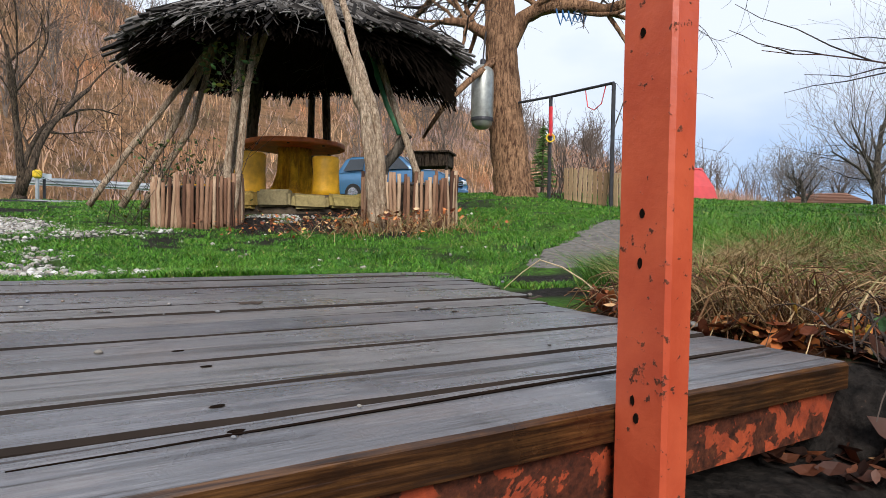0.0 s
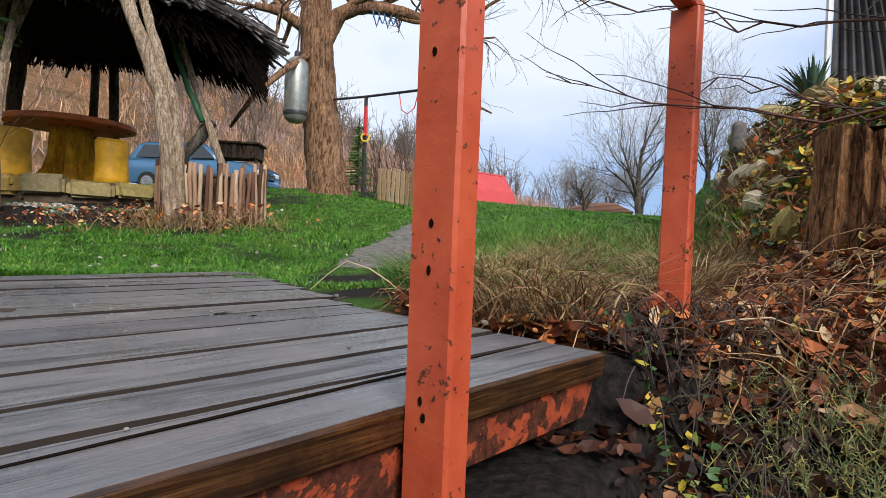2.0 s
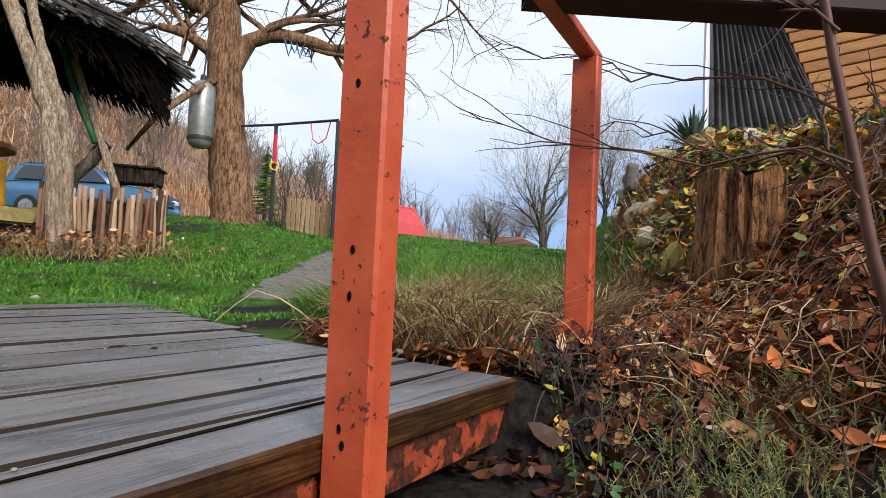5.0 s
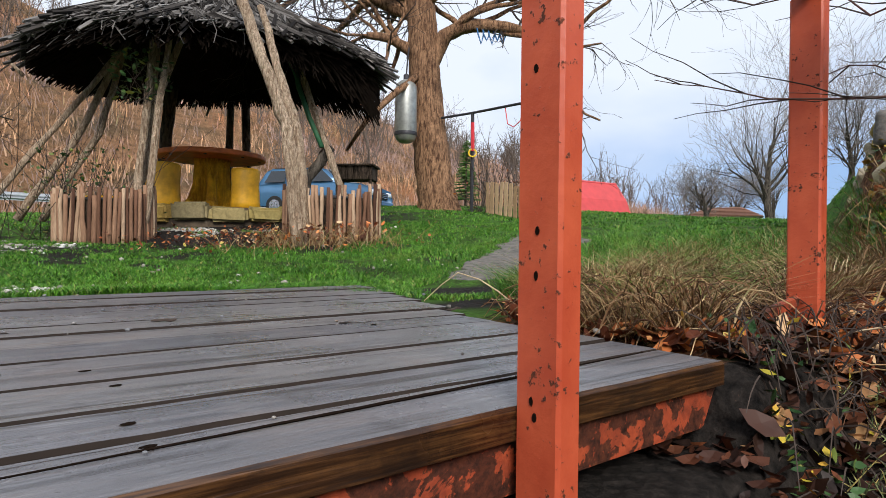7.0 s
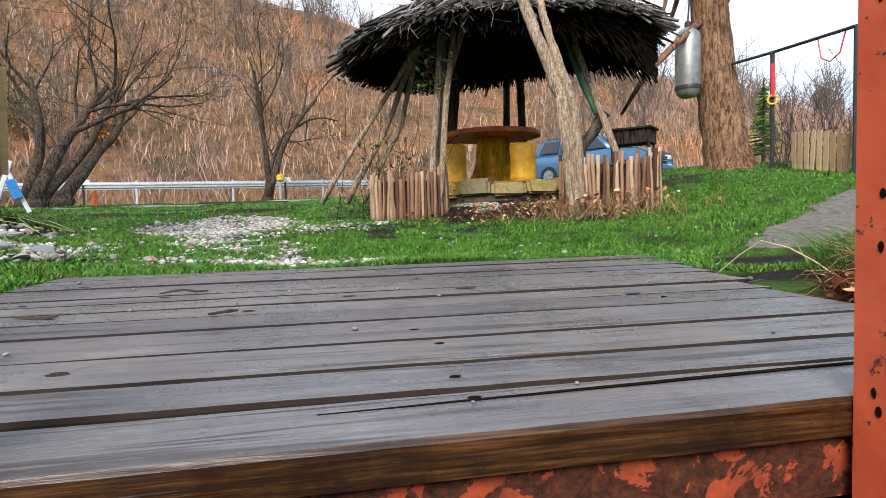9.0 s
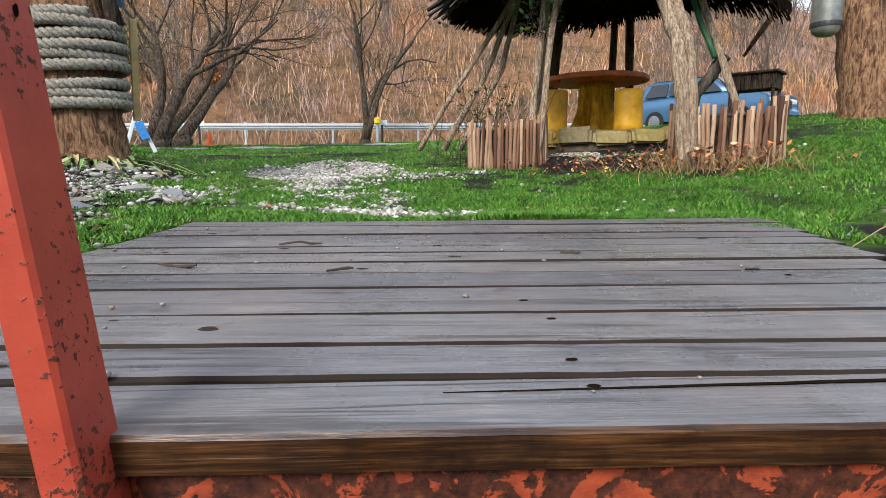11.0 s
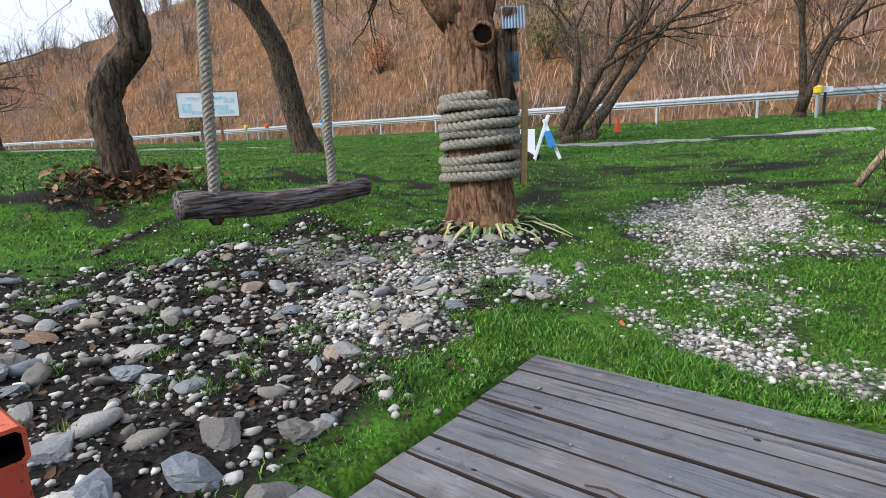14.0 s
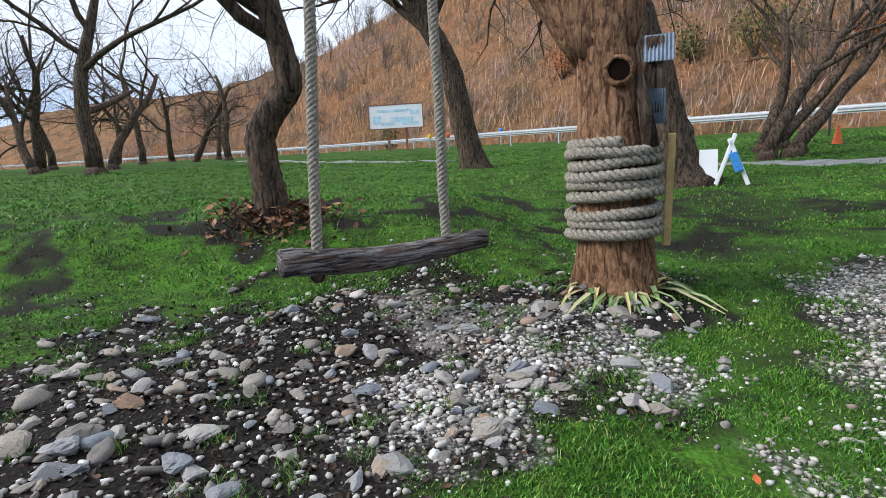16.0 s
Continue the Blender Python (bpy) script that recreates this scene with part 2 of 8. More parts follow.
def mat_scrub():
    m = Mat("scrub", 0.9, spec=0.1)
    c = m.ramp(m.island(), [(0, (0.18, 0.115, 0.075)), (0.3, (0.46, 0.29, 0.17)), (0.65, (0.68, 0.42, 0.24)), (0.9, (0.76, 0.44, 0.23)), (1, (0.28, 0.25, 0.12))])
    patch = m.noise(m.world(), 0.16, 5, 0.7)
    c = m.mix(m.ramp(patch, [(0.42, G(0.0)), (0.56, G(0.8))]), c, (0.42, 0.31, 0.29))
    rusty = m.noise(m.world(), 0.11, 4, 0.6)
    c = m.mix(m.ramp(rusty, [(0.54, G(0.0)), (0.66, G(0.7))]), c, (0.62, 0.27, 0.12))
    small = m.noise(m.world(), 0.9, 4, 0.7)
    c = m.mix(0.75, c, m.ramp(small, [(0.35, G(0.35)), (0.6, G(1.1))]), "MULTIPLY")
    return m.col(c)


def mat_grass():
    m = Mat("grass", 0.5, spec=0.3)
    c = m.ramp(m.island(), [(0, (0.014, 0.058, 0.005)), (0.5, (0.060, 0.195, 0.013)), (0.9, (0.15, 0.35, 0.03)), (1, (0.30, 0.27, 0.09))])
    a = m.noise(m.world(), 1.1, 5, 0.7)
    b = m.noise(m.world(), 6.0, 4, 0.7)
    c = m.mix(0.85, c, m.ramp(m.mix(0.5, a, b), [(0.36, G(0.4)), (0.5, G(0.95)), (0.64, G(1.35))]), "MULTIPLY")
    c = m.mix(m.ramp(a, [(0.52, G(0.0)), (0.72, G(0.45))]), c, (0.15, 0.19, 0.03))
    return m.col(c)


GROUND, HILL = mat_ground(), mat_hill()
PAINT, BEAM, PLANK = mat_paint_rust("red_paint"), mat_beam_rust("rusty_beam"), mat_plank("deck_wood")
PLANK_EDGE = mat_plank("deck_wood_edge", True)
# plank sides hold the gaps' shade as near-black; dark knots share it
PLANK_SIDE = mat_simple("gap_shade_and_knot", (0.018, 0.011, 0.007), 0.9)
BARK_TAN = mat_bark("bark_tan", (0.10, 0.05, 0.028), (0.50, 0.29, 0.16), 1.3)
BARK_DARK = mat_bark("bark_dark", (0.022, 0.016, 0.012), (0.18, 0.13, 0.09))
BARK_GREY = mat_bark("bark_grey", (0.03, 0.025, 0.02), (0.17, 0.145, 0.115))
POLE_WOOD = mat_bark("pole_wood", (0.30, 0.20, 0.125), (0.80, 0.63, 0.45), 2.6)
LOG_GREY = mat_log()
STICK = mat_pieces("fence_stick", [(0, (0.07, 0.033, 0.02)), (0.35, (0.19, 0.095, 0.055)), (0.7, (0.34, 0.20, 0.12)), (1, (0.56, 0.41, 0.27))], (26, 26, 4), 0.9)
THATCH = mat_leafy("thatch", [(0, (0.014, 0.012, 0.011)), (0.5, (0.075, 0.068, 0.062)), (1, (0.25, 0.235, 0.22))], 0.95, 0.1)
# near-black thatch: the shade under the roof is put into the colour
THATCH_SHADE = mat_simple("thatch_shade", (0.012, 0.009, 0.007), 1.0, spec=0.0)
YELLOW = mat_simple("yellow_paint", (0.68, 0.36, 0.012), 0.5, 0, 0.35, 5, 0.4)
YELLOW_ROOT = mat_bark("yellow_root", (0.42, 0.19, 0.01), (0.85, 0.47, 0.02), 0.6)
TABLE = mat_simple("table_paint", (0.60, 0.15, 0.03), 0.5, 0, 0.3, 7)
STONE = mat_pieces("stone", [(0, (0.16, 0.15, 0.14)), (0.3, (0.28, 0.255, 0.215)), (0.5, (0.40, 0.38, 0.35)), (0.72, (0.20, 0.22, 0.25)), (0.86, (0.36, 0.33, 0.28)), (0.95, (0.30, 0.20, 0.13)), (1, (0.58, 0.57, 0.54))], (3, 3, 3), 0.75, 0.3)
PEBBLE = mat_leafy("pebble", [(0, (0.10, 0.095, 0.09)), (0.3, (0.34, 0.32, 0.28)), (0.65, (0.52, 0.50, 0.46)), (0.82, (0.22, 0.18, 0.15)), (0.9, (0.60, 0.59, 0.56)), (1, (0.72, 0.71, 0.68))], 0.8)
GRASS = mat_grass()
STRAW = mat_leafy("straw", [(0, (0.09, 0.045, 0.02)), (0.4, (0.25, 0.14, 0.06)), (0.75, (0.44, 0.30, 0.14)), (0.86, (0.60, 0.47, 0.27)), (1, (0.12, 0.20, 0.035))], 0.7)
STALK = mat_leafy("dead_stalk", [(0, (0.035, 0.017, 0.011)), (0.5, (0.12, 0.058, 0.028)), (0.8, (0.30, 0.17, 0.08)), (0.93, (0.52, 0.37, 0.19)), (1, (0.60, 0.48, 0.30))], 0.75)
LITTER = mat_leafy("fallen_leaves", [(0, (0.05, 0.016, 0.009)), (0.42, (0.22, 0.06, 0.021)), (0.72, (0.60, 0.19, 0.05)), (0.82, (0.66, 0.33, 0.12)), (0.95, (0.60, 0.44, 0.26)), (1, (0.55, 0.46, 0.06))], 0.6)
LEAF_GREEN = mat_leafy("green_leaves", [(0, (0.015, 0.045, 0.012)), (0.6, (0.05, 0.11, 0.03)), (1, (0.22, 0.22, 0.03))], 0.5)
SCRUB = mat_scrub()
ROPE = mat_simple("rope", (0.27, 0.25, 0.205), 0.95, 0, 0.6, 60, 0.8, 0.1)
STEEL = mat_simple("galvanised_steel", (0.50, 0.52, 0.54), 0.45, 0.5, 0.15, 8)
TANK = mat_simple("dull_tank_metal", (0.36, 0.37, 0.34), 0.42, 0.6, 0.3, 9)
DARK_METAL = mat_simple("dark_metal", (0.05, 0.05, 0.055), 0.5, 0.4)
ASPHALT = mat_simple("asphalt", (0.085, 0.085, 0.088), 0.9, 0, 0.25, 30)
CONCRETE = mat_simple("worn_concrete", (0.125, 0.115, 0.10), 0.9, 0, 0.5, 22, 0.6)
CAR_BLUE = mat_simple("car_paint", (0.08, 0.19, 0.34), 0.25, 0.2, 0.05, 3, 0.0, 0.6)
GLASS_DARK = mat_simple("car_glass", (0.02, 0.025, 0.03), 0.08, 0, 0.1, 3, 0.0, 0.8)
RUBBER = mat_simple("rubber", (0.02, 0.02, 0.02), 0.8)
CHROME = mat_simple("chrome", (0.6, 0.6, 0.62), 0.2, 0.9)
RED_ROOF = mat_simple("red_roof", (0.52, 0.06, 0.06), 0.55, 0, 0.12, 2)
TILE_ROOF = mat_simple("brown_tile", (0.22, 0.11, 0.07), 0.8)
WHITE = mat_simple("white_panel", (0.78, 0.80, 0.82), 0.5, 0, 0.05, 3)
BLUE = mat_simple("blue_print", (0.48, 0.66, 0.76), 0.5, 0, 0.3, 3)
SKY_BLUE = mat_simple("blue_plastic", (0.06, 0.25, 0.62), 0.4)
ORANGE = mat_simple("orange_plastic", (0.75, 0.14, 0.03), 0.5)
YEL_PLASTIC = mat_simple("yellow_plastic", (0.8, 0.55, 0.03), 0.5)
CORRUGATED = mat_simple("corrugated_sheet", (0.13, 0.125, 0.13), 0.45, 0.4, 0.4, 4)
CLAD = mat_pieces("gable_board", [(0, (0.34, 0.15, 0.045)), (1, (0.46, 0.22, 0.07))], (2, 20, 20), 0.6)
# near-black for knots and splits; in holes and tubes it paints inner shade
DARK_HOLE = mat_simple("hollow", (0.012, 0.008, 0.006), 1.0, spec=0.0)
MOSS_STONE = mat_pieces("mossy_stone", [(0, (0.26, 0.22, 0.13)), (0.3, (0.46, 0.36, 0.12)), (0.6, (0.54, 0.48, 0.36)), (0.8, (0.36, 0.31, 0.22)), (1, (0.64, 0.41, 0.05))], (5, 5, 5), 0.9)
BAMBOO = mat_simple("bare_board", (0.38, 0.27, 0.11), 0.7)
TWIG = mat_simple("twig_bark", (0.055, 0.04, 0.032), 0.85)
TWIG_PALE = mat_simple("pale_twig", (0.30, 0.26, 0.235), 0.9)
RED_TAPE = mat_simple("red_tape", (0.6, 0.04, 0.05), 0.5)
BLUE_CORD = mat_simple("blue_cord", (0.03, 0.14, 0.34), 0.6)
TWIG_HILL = mat_simple("hill_twig", (0.15, 0.115, 0.09), 0.9)
TIN = mat_simple("weathered_tin", (0.20, 0.25, 0.31), 0.5, 0.4, 0.4, 12)
PICKET = mat_pieces("picket_wood", [(0, (0.30, 0.19, 0.10)), (1, (0.52, 0.38, 0.22))], (20, 20, 4), 0.9)


# ---- geometry helpers ----
class Buf:
    """Collects vertices and faces for one mesh."""

    def __init__(self):
        self.v, self.f, self.k, self.mi = [], [], 0, []

    def add(self, verts, faces, mi=0):
        verts = np.asarray(verts, float).reshape(-1, 3)
        self.v.append(verts)
        k = self.k
        self.f.extend([tuple(i + k for i in f) for f in faces])
        self.mi.extend([mi] * len(faces))
        self.k += len(verts)
        return self

    def mesh(self, name, mats, smooth=False):
        me = bpy.data.meshes.new(name)
        me.from_pydata(np.concatenate(self.v).tolist(), [], self.f)
        for m in (mats if isinstance(mats, (list, tuple)) else [mats]):
            me.materials.append(m)
        me.polygons.foreach_set("material_index", self.mi)
        if smooth:
            me.polygons.foreach_set("use_smooth", [True] * len(me.polygons))
        me.update()
        return me


def part(name, buf, mats, parent=None, label="", smooth=False):
    me = buf.mesh(name, mats, smooth) if isinstance(buf, Buf) else buf
    ob = new(name, me)
    if parent is not None:
        ob.parent = parent
    return tagged(ob, label)


def thing(name, label, category, group="", kind="", at=None):
    ob = new(name)
    ob.empty_display_size = 0.05
    if at is not None:
        ob.matrix_basis = at
    return tagged(ob, label, category, group, kind)


def bulk(name, verts, tris, mat, label, category):
    """One big joined mesh of triangles from arrays: loose stuff."""
    me = bpy.data.meshes.new(name)
    verts, tris = np.asarray(verts, np.float32), np.asarray(tris, np.int32)
    me.vertices.add(len(verts))
    me.vertices.foreach_set("co", verts.ravel())
    me.loops.add(tris.size)
    me.loops.foreach_set("vertex_index", tris.ravel())
    me.polygons.add(len(tris))
    me.polygons.foreach_set("loop_start", np.arange(0, tris.size, 3, dtype=np.int32))
    me.update(calc_edges=True)
    me.validate()
    me.materials.append(mat)
    return tagged(new(name, me), label, category, kind="stuff")


def frame_of(t):
    t = t / (np.linalg.norm(t) + 1e-9)
    a = np.array((0, 0, 1.0)) if abs(t[2]) < 0.9 else np.array((1.0, 0, 0))
    x = np.cross(a, t)
    x /= np.linalg.norm(x) + 1e-9
    return x, np.cross(t, x)


def tube(buf, pts, rad, n=6, cap=True, wob=0.0, rng=None, mi=0):
    """A tube along a line of points, with a radius for each."""
    pts = np.asarray(pts, float)
    rad = np.broadcast_to(np.asarray(rad, float), (len(pts),))
    ang = np.linspace(0, 2 * np.pi, n, endpoint=False)
    rings, x = [], None
    for i, p in enumerate(pts):
        t = pts[min(i + 1, len(pts) - 1)] - pts[max(i - 1, 0)]
        t = t / (np.linalg.norm(t) + 1e-9)
        if x is None:
            x, y = frame_of(t)
        else:
            x = x - t * np.dot(x, t)
            x /= np.linalg.norm(x) + 1e-9
            y = np.cross(t, x)
        r = rad[i] * np.ones(n)
        if wob and rng is not None:
            r = r * (1 + wob * (rng.random(n) - 0.5))
        rings.append(p + r[:, None] * (np.cos(ang)[:, None] * x + np.sin(ang)[:, None] * y))
    v = np.concatenate(rings)
    f = []
    for i in range(len(pts) - 1):
        for j in range(n):
            a, b = i * n + j, i * n + (j + 1) % n
            f.append((a, b, b + n, a + n))
    if cap:
        f.append(tuple(range(n - 1, -1, -1)))
        f.append(tuple(range((len(pts) - 1) * n, len(pts) * n)))
    return buf.add(v, f, mi)


BOX_F = [(0, 3, 2, 1), (4, 5, 6, 7), (0, 1, 5, 4), (1, 2, 6, 5), (2, 3, 7, 6), (3, 0, 4, 7)]


def box(buf, c, s, m=None, mi=0, bevel=0.0):
    """A box round c with sizes s, turned by the matrix m; its edges are cut by bevel."""
    hx, hy, hz = (a / 2 for a in s)
    if bevel:
        b = min(bevel, hx * 0.6, hy * 0.6, hz * 0.6)
        v, f = [], []
        bm = bmesh.new()
        bmesh.ops.create_cube(bm, size=1, matrix=Matrix.Diagonal((s[0], s[1], s[2], 1)))
        bmesh.ops.bevel(bm, geom=bm.edges[:], offset=b, segments=1, affect="EDGES")
        v = [tuple(q.co) for q in bm.verts]
        bm.verts.index_update()
        f = [tuple(q.index for q in fc.verts) for fc in bm.faces]
        bm.free()
    else:
        v = [(-hx, -hy, -hz), (hx, -hy, -hz), (hx, hy, -hz), (-hx, hy, -hz), (-hx, -hy, hz), (hx, -hy, hz), (hx, hy, hz), (-hx, hy, hz)]
        f = BOX_F
    v = [Vector(q) for q in v]
    if m is not None:
        v = [m @ q for q in v]
    return buf.add([tuple(q + Vector(c)) for q in v], f, mi)


def lathe(buf, prof, n=24, c=(0, 0, 0), wob=0.0, rng=None, mi=0, lobes=0, lobe_amt=0.0):
    """A turned form from (radius, height) pairs."""
    ang = np.linspace(0, 2 * np.pi, n, endpoint=False)
    v, f = [], []
    for i, (r, z) in enumerate(prof):
        k = 1 + lobe_amt * np.cos(lobes * ang) * (1 - i / len(prof)) if lobes else np.ones(n)
        if wob and rng is not None:
            k = k * (1 + wob * (rng.random(n) - 0.5))
        for j in range(n):
            v.append((c[0] + r * k[j] * np.cos(ang[j]), c[1] + r * k[j] * np.sin(ang[j]), c[2] + z))
    for i in range(len(prof) - 1):
        for j in range(n):
            a, b = i * n + j, i * n + (j + 1) % n
            f.append((a, b, b + n, a + n))
    f.append(tuple(range(n - 1, -1, -1)))
    f.append(tuple(range((len(prof) - 1) * n, len(prof) * n)))
    return buf.add(v, f, mi)


def smooth01(a, b, x):
    t = np.clip((np.asarray(x, float) - a) / (b - a), 0, 1)
    return t * t * (3 - 2 * t)


def wander(p, q, n, amt, rng):
    """A slightly crooked line from p to q."""
    p, q = np.asarray(p, float), np.asarray(q, float)
    t = np.linspace(0, 1, n)[:, None]
    off = np.cumsum(rng.normal(0, amt, (n, 3)), 0)
    off -= t * off[-1] + (1 - t) * off[0]
    return p + (q - p) * t + off


def rock_mesh(name, seed, mat, n=7, m=5, flat=0.6, rough=0.22, smooth=True, cuts=0):
    r = np.random.default_rng(seed)
    v = [(0, 0, -1)]
    ph = r.random(4) * 6.28
    for i in range(1, m):
        th = np.pi * i / m
        for j in range(n):
            a = 2 * np.pi * j / n + 0.3 * i
            k = 1 + rough * (np.sin(2 * a + ph[0]) * np.sin(th + ph[1]) + 0.5 * np.sin(3 * a + ph[2] + 2 * th)) + r.normal(0, rough * 0.22)
            v.append((np.sin(th) * np.cos(a) * k, np.sin(th) * np.sin(a) * k, -np.cos(th) * k))
    v.append((0, 0, 1))
    v = np.array(v)
    for _ in range(cuts):                # broken faces
        q = r.normal(0, 1, 3) * (1, 1, 0.6)
        q /= np.linalg.norm(q)
        v = v - np.maximum(v @ q - (0.45 + 0.35 * r.random()), 0)[:, None] * q * 0.95
    v = v * (1, 0.62 + 0.25 * r.random(), flat)
    f = []
    for j in range(n):
        f.append((0, 1 + (j + 1) % n, 1 + j))
    for i in range(m - 2):
        for j in range(n):
            a, b = 1 + i * n + j, 1 + i * n + (j + 1) % n
            f.append((a, b, b + n, a + n))
    top = len(v) - 1
    for j in range(n):
        f.append((top, 1 + (m - 2) * n + j, 1 + (m - 2) * n + (j + 1) % n))
    return Buf().add(v, f).mesh(name, mat, smooth)


# ---- the lie of the land ----
ANG = radians(34.6)                      # the planks' direction
UX, UY = math.cos(ANG), math.sin(ANG)


def uv(u, v, z=0.0):
    return (u * UX - v * UY, u * UY + v * UX, z)


def to_uv(x, y):
    return x * UX + y * UY, -x * UY + y * UX


DECK_U0, DECK_U1, DECK_V0, DECK_V1 = -1.22, 1.27, 0.50, 2.79


def bank_rise(x, y):
    """0 at the foot of the bank beside the deck, 1 on its top."""
    far = np.hypot(x - 0.1, y)
    off = (x - 0.1) * 0.81 - y * 0.59
    return smooth01(0.1, 1.7, off + 0.35 * np.clip(far - 2.5, -1, 2) * smooth01(0, 0.35, off)) * (off > 0)


def bank_height(x, y):
    return 0.98 * bank_rise(x, y) + 0.2 * np.exp(-((x - 3.15) ** 2 + (y - 3.35) ** 2) / 0.45)


def ground_z(x, y):
    x, y = np.asarray(x, float), np.asarray(y, float)
    d = np.hypot(x + 0.6, y - 1.7)
    az = np.degrees(np.arctan2(-(x + 0.6), y - 1.7))
    lawn = 1.4 * np.tanh(0.055 * np.maximum(d - 1.8, 0) / 1.4)
    north = 0.7 * np.tanh(0.115 * np.maximum(d - 2.0, 0) / 0.7) * np.exp(-((az + 5) / 38) ** 2)
    bank = bank_height(x, y)
    heap = 0.17 * np.exp(-((x + 4.85) ** 2 + (y - 2.2) ** 2) / 0.8)
    u, v = to_uv(x, y)
    ditch = -0.34 * smooth01(0.50, 0.30, v) * smooth01(-1.25, -0.7, u) * smooth01(2.0, 1.25, u) * smooth01(-2.6, -1.6, v)
    under = -0.16 * smooth01(DECK_U0 + 0.01, DECK_U0 + 0.08, u) * smooth01(DECK_U1 - 0.01, DECK_U1 - 0.08, u) * smooth01(DECK_V1 - 0.01, DECK_V1 - 0.09, v) * smooth01(0.30, 0.42, v)
    lumps = 0.035 * np.sin(x * 2.1 + 1.3 * np.sin(y * 1.1)) * np.sin(y * 2.4 + np.sin(x)) * smooth01(2.2, 4.0, d)
    near = -0.02 * smooth01(4.0, 1.0, d)
    knoll = 0.37 * smooth01(-5.5, -6.9, x) * smooth01(-13, -8.5, x) * smooth01(2.4, 0.6, y) * smooth01(-9, -5, y)
    return lawn + north + bank + heap + knoll + np.minimum(ditch, under) + lumps + near


def gz(x, y):
    return float(ground_z(x, y))


def blob(x, y, cx, cy, rx, ry, turn=0.0):
    c, s = math.cos(radians(turn)), math.sin(radians(turn))
    a, b = ((x - cx) * c + (y - cy) * s) / rx, (-(x - cx) * s + (y - cy) * c) / ry
    return np.clip(1.35 - np.hypot(a, b), 0, 1) * 1.0


def patch_noise(x, y):
    return 0.5 + 0.25 * np.sin(x * 3.1 + 2.0 * np.sin(y * 1.7)) + 0.25 * np.sin(y * 4.3 + 1.7 * np.sin(x * 2.3 + 1))


STONY = [(-5.5, 0.1), (-5.15, -0.95), (-4.3, -1.2), (-3.6, -2.2), (-1.3, -2.3), (-0.9, -0.7), (-1.6, 0.22), (-2.1, 0.62), (-2.75, 0.8), (-3.25, 1.3), (-3.55, 1.7), (-3.9, 2.1), (-4.35, 2.65), (-4.9, 2.75), (-5.25, 2.2), (-5.3, 1.2)]


def inside(x, y, poly, soft=0.28):
    """1 well within a polygon, 0 well outside, with a soft margin."""
    x, y = np.asarray(x, float), np.asarray(y, float)
    d2, odd = np.full(x.shape, 1e9), np.zeros(x.shape, bool)
    for (ax, ay), (bx, by) in zip(poly, poly[1:] + poly[:1]):
        t = np.clip(((x - ax) * (bx - ax) + (y - ay) * (by - ay)) / ((bx - ax) ** 2 + (by - ay) ** 2), 0, 1)
        d2 = np.minimum(d2, (x - ax - t * (bx - ax)) ** 2 + (y - ay - t * (by - ay)) ** 2)
        if ay != by:
            odd ^= ((ay > y) != (by > y)) & (x < (bx - ax) * (y - ay) / (by - ay) + ax)
    return np.clip(0.5 + np.where(odd, 1, -1) * np.sqrt(d2) / (2 * soft), 0, 1)


